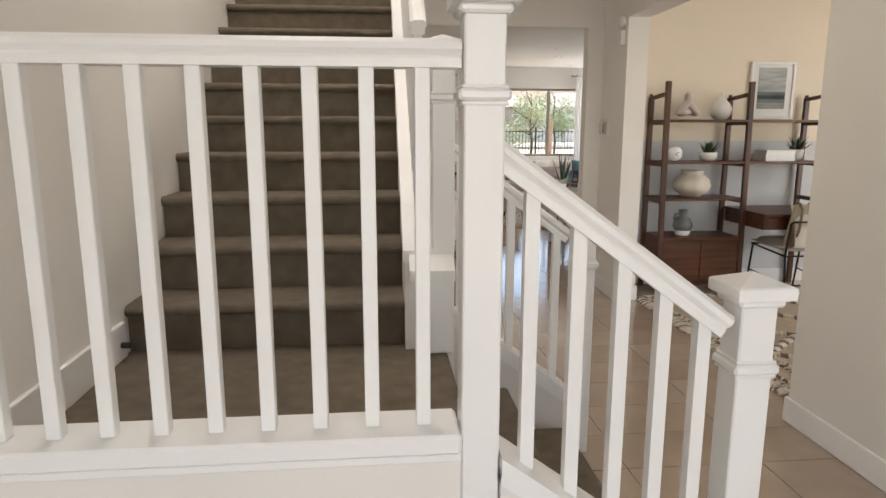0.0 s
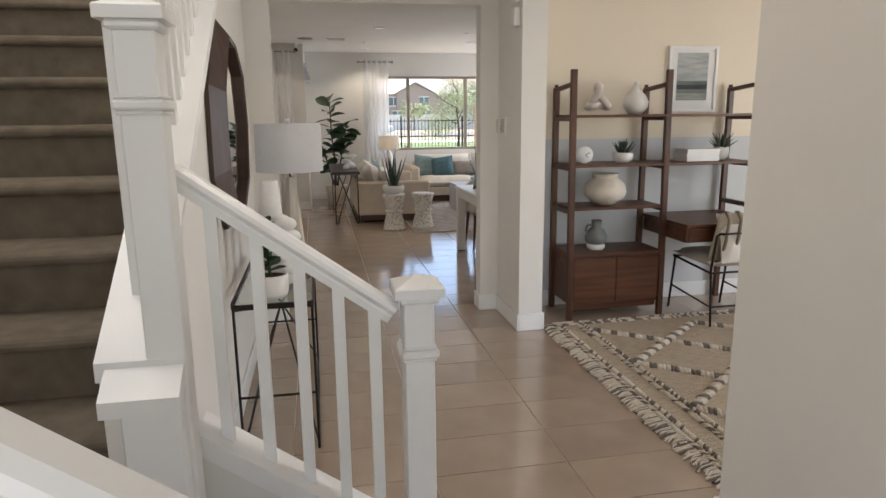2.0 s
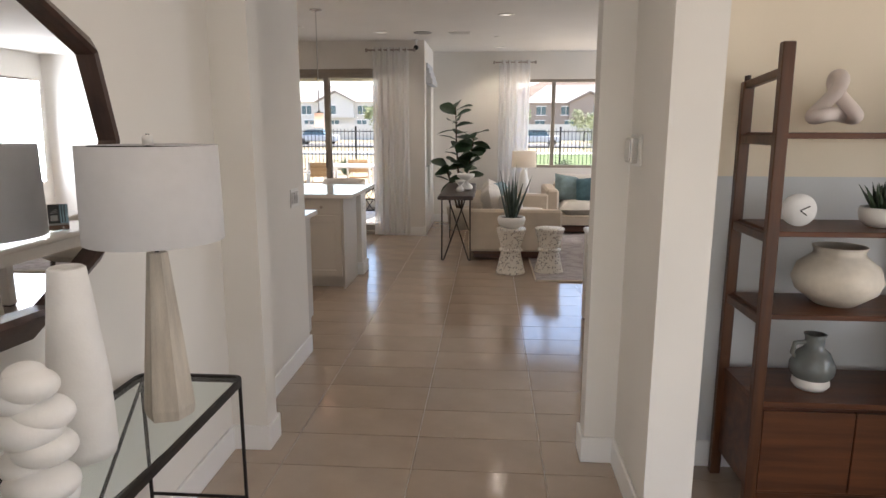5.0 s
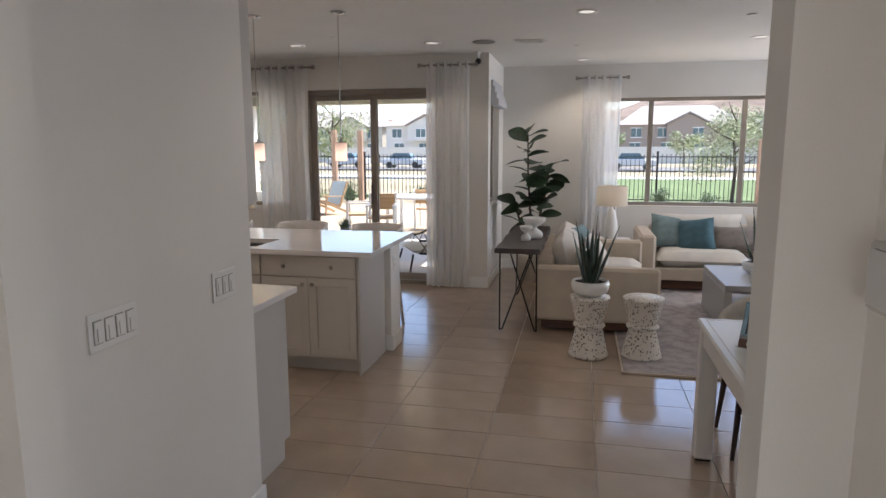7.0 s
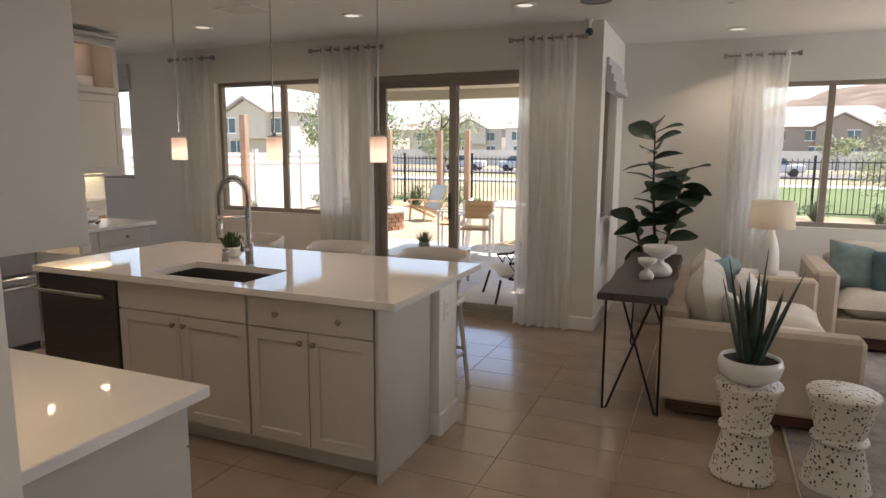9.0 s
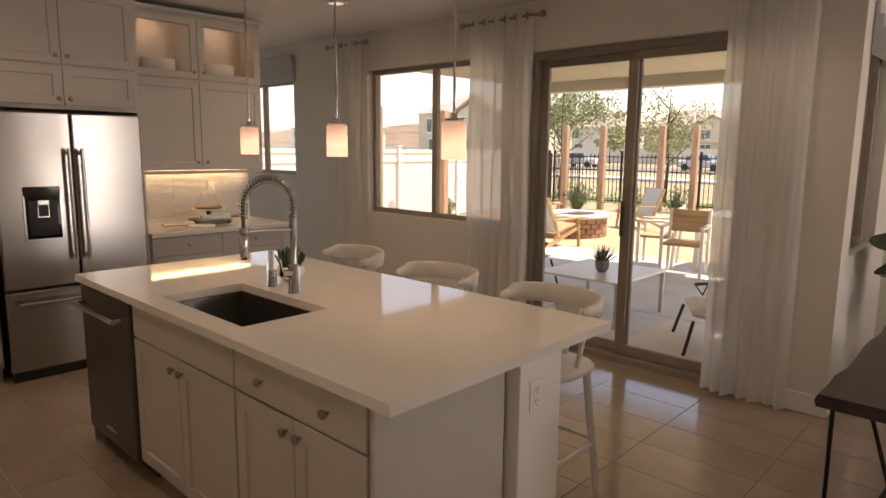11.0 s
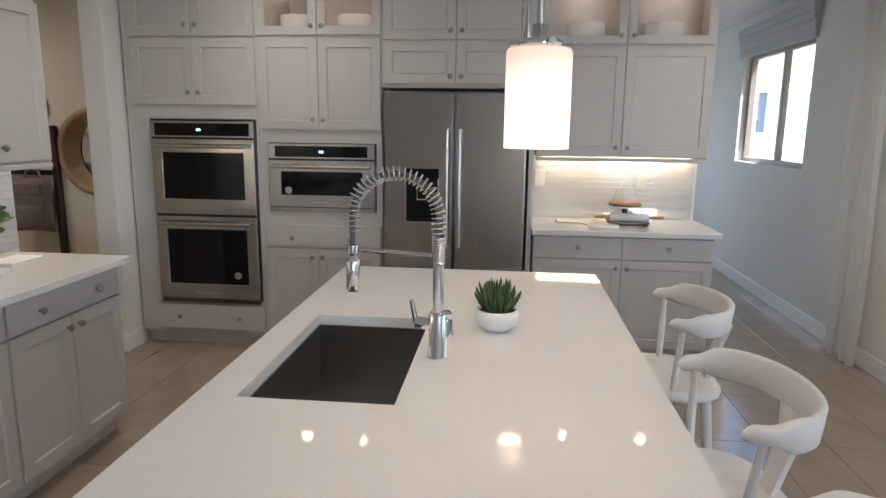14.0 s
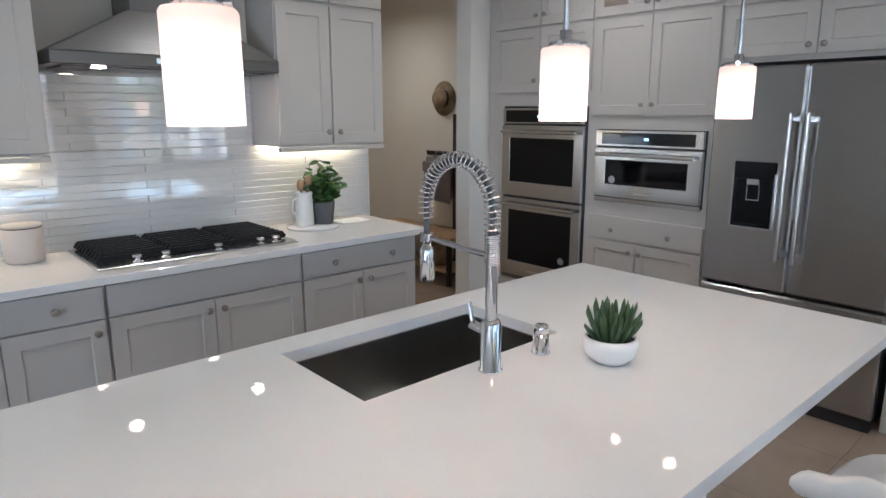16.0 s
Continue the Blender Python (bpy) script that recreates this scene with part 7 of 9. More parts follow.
solo("squat_pot", M().lathe([(0.0, 0.0), (0.075, 0.0), (0.145, 0.055), (0.162, 0.10), (0.145, 0.155), (0.095, 0.195), (0.088, 0.21), (0.098, 0.232), (0.088, 0.232), (0.078, 0.205), (0.0, 0.18)], 34, (3.325, sy, 0.851), caps=False), STONEW, "squat cream stoneware pot on the shelf", "pot")
jn = thing("jug", (3.25, sy - 0.04, 0.509), "small grey glazed jug with white base", "jug")
part("body", M().lathe([(0.066, 0.045), (0.083, 0.07), (0.084, 0.10), (0.06, 0.15), (0.036, 0.17), (0.036, 0.21), (0.042, 0.225), (0.034, 0.225), (0.03, 0.2)], 28, (3.25, sy - 0.04, 0.509), caps=False), mat("grey_glaze", (0.16, 0.175, 0.17), 0.25, 0, 0.2, 10, 0.05), jn)
part("base", M().lathe([(0.0, 0.0), (0.055, 0.0), (0.07, 0.02), (0.066, 0.046)], 28, (3.25, sy - 0.04, 0.509), caps=False), CERAM, jn, "white unglazed base")
part("handle", M().tube([(3.215, sy - 0.04, 0.70), (3.175, sy - 0.04, 0.695), (3.168, sy - 0.04, 0.655), (3.185, sy - 0.04, 0.635)], 0.01, 8), mat("grey_glaze_handle", (0.16, 0.175, 0.17), 0.25), jn)
for i in range(3):
    bk = thing("book", (4.06, sy, 1.166 + 0.031 * i), "white covered book in a stack on the shelf", "book", "shelf books")
    dx = (0.0, -0.004, 0.003)[i]
    part("pages", M().box(3.93 + dx, 4.19 + dx, sy - 0.115, sy + 0.06, 1.169 + 0.031 * i, 1.193 + 0.031 * i), PAPER, bk)
    part("cover", M().box(3.925 + dx, 4.195 + dx, sy - 0.12, sy + 0.065, 1.166 + 0.031 * i, 1.1695 + 0.031 * i).box(3.925 + dx, 4.195 + dx, sy - 0.12, sy + 0.065, 1.1925 + 0.031 * i, 1.196 + 0.031 * i).box(3.925 + dx, 4.195 + dx, sy - 0.122, sy - 0.1185, 1.166 + 0.031 * i, 1.196 + 0.031 * i), CHALK, bk)
spiky("cactus_plant", 4.29, sy, 1.166, (0.058, 0.10), 16, 0.16, 0.035, LEAF, "spreading dark green plant in a white cup", rng, 1.15)
pc = thing("framed_picture", (4.13, 5.92, 1.54), "white framed grey abstract seascape print", "picture")
fx0, fx1, fz0, fz1 = 3.92, 4.345, 1.535, 2.04
part("frame", M().box(fx0, fx0 + 0.022, 5.893, 5.924, fz0, fz1, 0.002).box(fx1 - 0.022, fx1, 5.893, 5.924, fz0, fz1, 0.002).box(fx0 + 0.022, fx1 - 0.022, 5.893, 5.924, fz0, fz0 + 0.022, 0.002).box(fx0 + 0.022, fx1 - 0.022, 5.893, 5.924, fz1 - 0.022, fz1, 0.002), TRIM, pc)
part("mount", M().box(fx0 + 0.022, fx1 - 0.022, 5.908, 5.922, fz0 + 0.022, fz1 - 0.022), PAPER, pc)
ARTS = [(0.45, 0.47, 0.46), (0.38, 0.41, 0.41), (0.16, 0.19, 0.19), (0.07, 0.085, 0.085), (0.20, 0.23, 0.21), (0.33, 0.34, 0.32)]
zs = [1.99, 1.83, 1.775, 1.745, 1.71, 1.68, 1.625]
for i, c_ in enumerate(ARTS):
    part("print_band", M().box(4.00, 4.265, 5.904, 5.908, zs[i + 1], zs[i]), mat("print_tone", c_, 0.8, 0, 0.25, 5, 0, stretch=(1, 1, 7)), pc)

# desk chair
dcx = thing("desk_chair", (4.12, 5.40, 0), "black metal desk chair with cream cushion and strap back", "chair")
CHB = mat("chair_back_cloth", (0.40, 0.345, 0.26), 0.9, 0, 0.08, 14, 0.3, 200)
STRIPE = mat("tan_strap", (0.22, 0.175, 0.125), 0.8, 0, 0.1, 14, 0.2, 200)
for x in (3.905, 4.365):
    part("front_leg", M().tube([(x, 5.67, 0.0), (x, 5.61, 0.42)], 0.009, 8), IRON, dcx)
    part("rear_leg", M().tube([(x, 5.10, 0.0), (x, 5.14, 0.42), (x, 5.10, 0.68)], 0.009, 8), IRON, dcx)
    part("side_rail", M().tube([(x, 5.65, 0.19), (x, 5.115, 0.155)], 0.007, 8), IRON, dcx)
    part("seat_rail", M().tube([(x, 5.63, 0.43), (x, 5.14, 0.40)], 0.009, 8), IRON, dcx)
    part("arm", M().tube([(x, 5.10, 0.675), (x, 5.06, 0.70), (x + (0.02 if x < 4 else -0.02), 5.04, 0.70)], 0.009, 8), IRON, dcx)
for y, z in ((5.62, 0.43), (5.14, 0.40), (5.115, 0.155), (5.05, 0.70)):
    part("cross_rail", M().tube([(3.905, y, z), (4.365, y, z)], 0.008, 8), IRON, dcx)
part("seat_cushion", M().cushion((4.135, 5.40, 0.465), 0.46, 0.50, 0.085, 10, 7), LINEN_L, dcx, "cream seat cushion")
part("back_panel", M().bar((4.135, 5.215, 0.45), (4.135, 5.095, 0.84), 0.44, 0.022, (0, 1, 0.25), 0.008), CHB, dcx, "tan cloth back panel")
bc_ = M()
bc_.x = pose(4.135, 5.115, 0.655, 73, 0, 0)
part("back_cushion", bc_.cushion((0, 0, 0), 0.41, 0.36, 0.075, 10, 5), LINEN_L, dcx, "cream back cushion")
for i in range(5):
    x = 3.955 + 0.09 * i
    part("back_strap", M().tube([(x, 5.19, 0.47), (x, 5.115, 0.50), (x, 5.065, 0.64), (x, 5.045, 0.80), (x, 5.085, 0.846), (x, 5.11, 0.84)], 0.012, 6), STRIPE, dcx, "tan leather strap")

# den rug
rg = thing("area_rug", (4.1, 4.2, 0), "woven beige rug with diamond tufts and fringe", "rug")
RX0, RX1, RY0, RY1 = 2.80, 5.55, 2.95, 5.41
part("weave", M().box(RX0, RX1, RY0, RY1, 0.001, 0.012, 0.003), RUGD, rg)
rr = random.Random(9)


def tuft(m, c, d, along, across, h):
    """One knot of wool lying across the line d."""
    m.x = Matrix.Translation((c.x, c.y, 0.014)) @ Matrix.Rotation(math.atan2(d.y, d.x) + rr.uniform(0.15, 0.55), 4, "Z")
    m.ball((0, 0, 0), (along, across, h), 7, 4)
    m.x = None


def braid(m1, m2, p0, p1, across=0.036, along=0.017, step=0.024, cream=3, dark=2):
    """A thick tufted line, a few cream knots and a few dark ones in turn."""
    p0, p1 = Vector(p0), Vector(p1)
    d, n = (p1 - p0).normalized(), max(2, int((p1 - p0).length / step))
    k = rr.randrange(5)
    for i in range(n):
        c = p0.lerp(p1, (i + 0.5) / n) + Vector((rr.uniform(-0.004, 0.004), rr.uniform(-0.004, 0.004), 0))
        m_ = m1 if (i + k) % (cream + dark) < cream else m2
        tuft(m_, c, d, along * rr.uniform(0.85, 1.2), across * rr.uniform(0.85, 1.15), 0.020)


def herringbone(m1, m2, p0, p1):
    """A flat band of small slanted knots in two columns."""
    p0, p1 = Vector(p0), Vector(p1)
    d = (p1 - p0).normalized()
    sd = Vector((-d.y, d.x, 0))
    n = int((p1 - p0).length / 0.021)
    for i in range(n):
        for s_ in (-1, 1):
            c = p0.lerp(p1, (i + 0.5) / n) + sd * s_ * 0.021
            m_ = m1 if rr.random() < 0.62 else m2
            m_.x = Matrix.Translation((c.x, c.y, 0.012)) @ Matrix.Rotation(math.atan2(d.y, d.x) + s_ * 0.8 + rr.uniform(-0.25, 0.25), 4, "Z")
            m_.ball((0, 0, 0), (0.025, 0.009, 0.013), 6, 4)
            m_.x = None


w1, w2 = M(), M()
for i in range(3):
    for j in range(3):
        cx, cy = 3.445 + 0.79 * i, 4.90 - 0.64 * j
        for s_ in (-1, 1):
            braid(w1, w2, (cx - 0.385, cy + s_ * 0.31, 0), (cx + 0.385, cy - s_ * 0.31, 0))
herringbone(w1, w2, (RX0 + 0.05, RY0 + 0.02, 0), (RX0 + 0.05, RY1 - 0.02, 0))
herringbone(w1, w2, (RX0 + 0.22, RY0 + 0.1, 0), (RX0 + 0.22, RY1 - 0.06, 0))
herringbone(w1, w2, (RX0 + 0.02, RY1 - 0.02, 0), (RX1, RY1 - 0.02, 0))
tagged(part("cream_tuft", w1, RUGW, rg, "thick cream wool tufts"), kind="stuff")
tagged(part("dark_tuft", w2, RUGK, rg, "thick grey-brown wool tufts"), kind="stuff")
f1, f2 = M(), M()
y = RY0
while y < RY1 - 0.01:
    ln = rr.uniform(0.05, 0.085)
    (f1 if rr.random() < 0.72 else f2).tube([(RX0 + 0.02, y, 0.013), (RX0 - ln * 0.5, y - 0.012 + rr.uniform(-0.008, 0.008), 0.014), (RX0 - ln, y - 0.026 + rr.uniform(-0.014, 0.014), 0.006)], [0.0045, 0.005, 0.006], 5)
    y += 0.0115
tagged(part("cream_fringe", f1, RUGW, rg, "knotted cream fringe"), kind="stuff")
tagged(part("grey_fringe", f2, RUGK, rg), kind="stuff")


# ---- living room ----
def pillow(name, at, w, h, d, material, label, rx=0, ry=0, rz=0, group="sofa pillows"):
    me = M().cushion((0, 0, 0), w, h, d, 10, 4.0, 0.5).mesh(name)
    me.materials.append(material)
    o = new(name, me)
    o.matrix_world = pose(*at, rx, ry, rz)
    return tagged(o, label, "pillow", group)


s1 = thing("sofa", (2.25, 11.35, 0), "cream linen sofa seen from its arm side", "sofa", "living room sofas")
part("base", M().box(1.78, 2.72, 10.50, 12.30, 0.03, 0.115, 0.004), WALNUT_X, s1, "dark wooden plinth")
part("arm", M().box(1.72, 2.79, 10.43, 10.58, 0.115, 0.60, 0.025), LINEN, s1)
part("arm", M().box(1.72, 2.79, 12.22, 12.37, 0.115, 0.60, 0.025), LINEN, s1)
part("back", M().box(1.72, 1.88, 10.58, 12.22, 0.115, 0.66, 0.025), LINEN, s1)
part("seat_deck", M().box(1.88, 2.78, 10.58, 12.22, 0.115, 0.27, 0.01), LINEN, s1)
for a in (10.59, 11.405):
    part("seat_cushion", M().cushion((2.34, a + 0.405, 0.345), 0.90, 0.81, 0.19, 10, 8), LINEN_L, s1)
    b_ = M()
    b_.x = Matrix.Translation((1.99, a + 0.405, 0.60)) @ pose(0, 0, 0, 0, 78, 0)
    part("back_cushion", b_.cushion((0, 0, 0), 0.46, 0.80, 0.26, 10, 4), LINEN_L, s1)
pillow("throw_pillow", (2.16, 10.78, 0.56), 0.42, 0.42, 0.16, LINEN_L, "cream throw pillow leaning in the sofa corner", 0, 62, 20)
pillow("throw_pillow", (2.15, 11.80, 0.60), 0.45, 0.45, 0.16, TEAL_L, "pale teal throw pillow on the cream sofa", 0, 68, -15)
pillow("throw_pillow", (2.28, 11.62, 0.56), 0.40, 0.40, 0.15, LINEN_L, "white throw pillow on the cream sofa", 0, 60, -8)

s2 = thing("sofa", (3.9, 12.85, 0), "cream linen sofa with teal pillows below the window", "sofa", "living room sofas")
part("base", M().box(2.86, 5.20, 12.40, 13.25, 0.04, 0.16, 0.004), WALNUT_X, s2, "dark wooden plinth")
part("arm", M().box(2.77, 2.95, 12.32, 13.30, 0.10, 0.66, 0.03), LINEN, s2)
part("arm", M().box(5.10, 5.28, 12.32, 13.30, 0.10, 0.66, 0.03), LINEN, s2)
part("back", M().box(2.95, 5.10, 13.12, 13.30, 0.14, 0.70, 0.03), LINEN, s2)
part("seat_deck", M().box(2.95, 5.10, 12.36, 13.12, 0.14, 0.28, 0.01), LINEN, s2)
for a in (2.96, 4.03):
    part("seat_cushion", M().cushion((a + 0.53, 12.76, 0.365), 1.06, 0.80, 0.20, 10, 9), LINEN_L, s2)
    b_ = M()
    b_.x = Matrix.Translation((a + 0.53, 13.04, 0.62)) @ pose(0, 0, 0, 74, 0, 0)
    part("back_cushion", b_.cushion((0, 0, 0), 1.04, 0.46, 0.22, 10, 4), LINEN_L, s2)
pillow("throw_pillow", (3.14, 12.93, 0.63), 0.42, 0.42, 0.17, TEAL_L, "pale teal throw pillow on the far sofa", 66, 8, 10)
pillow("throw_pillow", (3.45, 12.82, 0.61), 0.42, 0.42, 0.17, TEAL, "teal blue throw pillow on the far sofa", 62, -8, -12)
pillow("lumbar_pillow", (3.90, 12.84, 0.58), 0.62, 0.30, 0.15, GREYCL, "brown grey lumbar pillow on the far sofa", 64, 0, 4)
pillow("throw_pillow", (4.62, 12.90, 0.63), 0.44, 0.42, 0.17, TEAL, "dark teal striped throw pillow on the far sofa", 66, 6, -6)
pillow("throw_pillow", (4.95, 12.92, 0.62), 0.42, 0.42, 0.16, LINEN_L, "cream throw pillow at the sofa end", 66, 0, -14)

sd_ = thing("side_table", (2.46, 12.75, 0), "pale square side table between the sofas", "table")
part("top", M().box(2.22, 2.70, 12.50, 13.0, 0.50, 0.54, 0.004), LAQ_W, sd_)
for x in (2.25, 2.67):
    for y in (12.53, 12.97):
        part("leg", M().box(x - 0.02, x + 0.02, y - 0.02, y + 0.02, 0.0, 0.50, 0.003), LAQ_W, sd_)
l2 = thing("table_lamp", (2.46, 12.72, 0.54), "white ceramic table lamp with a linen drum shade", "lamp")
part("base", M().lathe([(0.0, 0.0), (0.07, 0.0), (0.085, 0.05), (0.075, 0.22), (0.045, 0.34), (0.02, 0.38), (0.012, 0.42), (0.0, 0.43)], 26, (2.46, 12.72, 0.541)), CERAM, l2)
part("shade", M().lathe([(0.185, 0.0), (0.175, 0.235), (0.172, 0.235), (0.182, 0.0), (0.185, 0.0)], 34, (2.46, 12.72, 0.955), caps=False), SHADE_W, l2, "warm glowing linen shade")
d = bpy.data.lights.new("lamp_bulb", "POINT")
d.energy, d.color, d.shadow_soft_size = 0.28, (1.0, 0.78, 0.55), 0.04
b = new("lamp_bulb", d)
b.location = (2.46, 12.72, 1.07)

cn = thing("sofa_table", (1.575, 11.17, 0), "dark wooden live edge console on black hairpin legs", "table")
loops = []
rt = random.Random(4)
for i in range(15):
    y = 10.31 + 1.72 * i / 14
    a, b_ = 1.375 + rt.uniform(-0.008, 0.01), 1.775 + rt.uniform(-0.012, 0.008)
    loops.append([(a, y, 0.725), (b_, y, 0.725), (b_ + 0.006, y, 0.748), (b_ - 0.003, y, 0.77), (a + 0.003, y, 0.77), (a - 0.006, y, 0.748)])
part("tabletop", M().ring(loops, smooth=False), WENGE, cn)
for y, s in ((10.42, 1), (11.90, -1)):
    for x, k in ((1.42, 1), (1.73, -1)):
        part("hairpin_leg", M().tube([(x - k * 0.005, y - s * 0.07, 0.725), (x - k * 0.01, y - s * 0.01, 0.012), (x + k * 0.0, y + s * 0.012, 0.006), (x + k * 0.01, y + s * 0.02, 0.012), (x + k * 0.26, y + s * 0.16, 0.725)], 0.0075, 8), IRON, cn, "black bent rod leg")
for at, r, hh in (((1.60, 10.83, 0.771), 0.055, 0.14), ((1.66, 11.02, 0.771), 0.10, 0.20)):
    o = thing("pedestal_bowl", at, "white plaster footed bowl on the console", "bowl", "white pedestal bowls")
    part("foot", M().lathe([(0.0, 0.0), (r * 0.78, 0.0), (r * 0.9, hh * 0.18), (r * 0.7, hh * 0.36), (r * 0.32, hh * 0.45), (r * 0.32, hh * 0.58)], 26, at), CHALK, o)
    part("bowl", M().lathe([(0.0, hh * 0.58), (r * 0.4, hh * 0.58), (r * 1.05, hh * 0.82), (r * 1.12, hh), (r * 1.02, hh), (r * 0.5, hh * 0.78), (0.0, hh * 0.74)], 28, at), CHALK, o)

fg = thing("fiddle_leaf_fig", (1.50, 12.80, 0), "tall fiddle leaf fig with broad glossy leaves", "plant")
part("planter", M().lathe([(0.0, 0.0), (0.15, 0.0), (0.19, 0.30), (0.195, 0.34), (0.175, 0.34), (0.16, 0.28), (0.0, 0.27)], 26, (1.50, 12.80, 0.0), caps=False), STONEW, fg)
part("soil", M().lathe([(0.0, 0.0), (0.172, 0.0)], 18, (1.50, 12.80, 0.30), caps=False), SOIL, fg)
rf = random.Random(21)
BARK = mat("fig_bark", (0.09, 0.065, 0.045), 0.9, 0, 0.3, 14, 0.4, 60)
stems = [[(1.50, 12.80, 0.28), (1.49, 12.79, 0.8), (1.45, 12.80, 1.3), (1.44, 12.79, 1.82)], [(1.52, 12.80, 0.28), (1.58, 12.78, 0.7), (1.66, 12.74, 1.05), (1.72, 12.72, 1.42)], [(1.48, 12.81, 0.28), (1.40, 12.78, 0.6), (1.30, 12.74, 0.95)]]
for sp, nl in zip(stems, (20, 17, 10)):
    part("trunk", M().tube(sp, [0.018, 0.014, 0.011, 0.006][:len(sp)], 8), BARK, fg)
    P = [Vector(p) for p in sp]
    for i in range(nl):
        k = 0.42 + 0.58 * i / (nl - 1)
        f = k * (len(P) - 1)
        q = P[min(int(f), len(P) - 2)].lerp(P[min(int(f) + 1, len(P) - 1)], f - min(int(f), len(P) - 2))
        a = i * 2.4 + rf.uniform(-0.4, 0.4)
        part("leaf", oval_leaf(M(), q, (math.cos(a), math.sin(a), rf.uniform(-0.1, 0.9)), rf.uniform(0.22, 0.31), rf.uniform(0.19, 0.25), 0.22, 0.16, rf.uniform(-1.0, 1.0)), LEAF, fg)


def terrazzo_stool(x, y):
    prof = [(0.0, 0.0), (0.150, 0.0), (0.156, 0.012), (0.150, 0.03), (0.105, 0.225), (0.104, 0.235), (0.122, 0.243), (0.126, 0.252), (0.122, 0.262), (0.104, 0.27), (0.106, 0.28), (0.152, 0.46), (0.158, 0.475), (0.152, 0.485), (0.0, 0.487)]
    return solo("terrazzo_stool", M().lathe(prof, 40, (x, y, 0.0)), TERR, "hourglass cream terrazzo stool with dark chips", "stool", "terrazzo stools")


terrazzo_stool(2.19, 9.865)
terrazzo_stool(2.60, 9.90)
aloe(2.19, 9.865, 0.488, "tall aloe plant in a white bowl on the terrazzo stool")
lr = thing("living_rug", (4.0, 11.2, 0), "soft grey carved rug under the seating group", "rug")
part("rug_top", M().box(2.44, 5.75, 9.48, 12.95, 0.001, 0.016, 0.005), RUGL, lr)
part("binding", M().box(2.43, 5.76, 9.465, 9.48, 0.001, 0.017, 0.003).box(2.425, 2.44, 9.465, 12.95, 0.001, 0.017, 0.003), LINEN, lr, "cream bound edge")
cf = thing("coffee_table", (4.05, 11.2, 0), "grey lacquer waterfall coffee table", "table")
part("tabletop", M().box(3.36, 4.75, 10.70, 11.75, 0.385, 0.44, 0.004), LAQ_G, cf)
part("side_panel", M().box(3.36, 3.42, 10.70, 11.75, 0.016, 0.3845, 0.004), LAQ_G, cf)
part("side_panel", M().box(4.69, 4.75, 10.70, 11.75, 0.016, 0.3845, 0.004), LAQ_G, cf)
part("shelf", M().box(3.421, 4.689, 10.74, 11.71, 0.12, 0.15, 0.003), LAQ_G, cf)
aloe(3.78, 11.33, 0.441, "tall aloe plant in a white bowl on the coffee table")
for i in range(4):
    bk = thing("book", (3.78, 10.87, 0.441 + 0.03 * i), "pale book in a stack on the coffee table", "book", "coffee table books")
    part("pages", M().box(3.625, 3.915 - 0.01 * i, 10.775, 10.975, 0.4435 + 0.03 * i, 0.4685 + 0.03 * i), PAPER, bk)
    part("cover", M().box(3.62, 3.92 - 0.01 * i, 10.77, 10.98, 0.441 + 0.03 * i, 0.4434 + 0.03 * i).box(3.62, 3.92 - 0.01 * i, 10.77, 10.98, 0.4686 + 0.03 * i, 0.4708 + 0.03 * i).box(3.62, 3.92 - 0.01 * i, 10.767, 10.7695, 0.441 + 0.03 * i, 0.4708 + 0.03 * i), LAQ, bk)
solo("shallow_bowl", M().lathe([(0.0, 0.0), (0.07, 0.0), (0.15, 0.06), (0.165, 0.10), (0.155, 0.10), (0.08, 0.02), (0.0, 0.015)], 30, (4.08, 11.33, 0.441), caps=False), CERAM, "shallow white bowl on the coffee table", "bowl")

lf_ = thing("leaf_ornament", (4.04, 10.86, 0.441), "pale leaf ornament on two thin rods and a stone base", "ornament")
part("base", M().box(3.98, 4.10, 10.81, 10.91, 0.441, 0.456, 0.003), CHALK, lf_)
for dx in (-0.012, 0.012):
    part("rod", M().tube([(4.04 + dx, 10.86, 0.455), (4.04 + dx, 10.86, 0.60)], 0.004, 8), IRON, lf_)
part("leaf", M().ball((4.04, 10.86, 0.67), (0.026, 0.012, 0.085), 14, 10), STONEW, lf_)
ro_ = thing("ring_ornament", (4.32, 10.98, 0.441), "bleached wooden ring ornament on a small iron foot", "ornament")
part("ring", M().tube([(4.32 + 0.085 * math.cos(6.2832 * k_ / 28), 10.98, 0.645 + 0.10 * math.sin(6.2832 * k_ / 28)) for k_ in range(29)], [0.042 + 0.012 * math.sin(6.2832 * k_ / 28 + 2.0) for k_ in range(29)], 12, caps=False), LAMPWOOD, ro_)
part("foot", M().box(4.27, 4.37, 10.94, 11.02, 0.441, 0.449, 0.002).tube([(4.32, 10.98, 0.448), (4.32, 10.98, 0.52)], 0.006, 8), IRON, ro_)

# ---- dining ----
dt = thing("dining_table", (3.3, 7.5, 0), "cream lacquered dining table with square legs", "table")
tx0, tx1, ty0, ty1 = 2.71, 3.80, 6.80, 8.28
part("tabletop", M().box(tx0, tx1, ty0, ty1, 0.712, 0.752, 0.01), LAQ_W, dt)
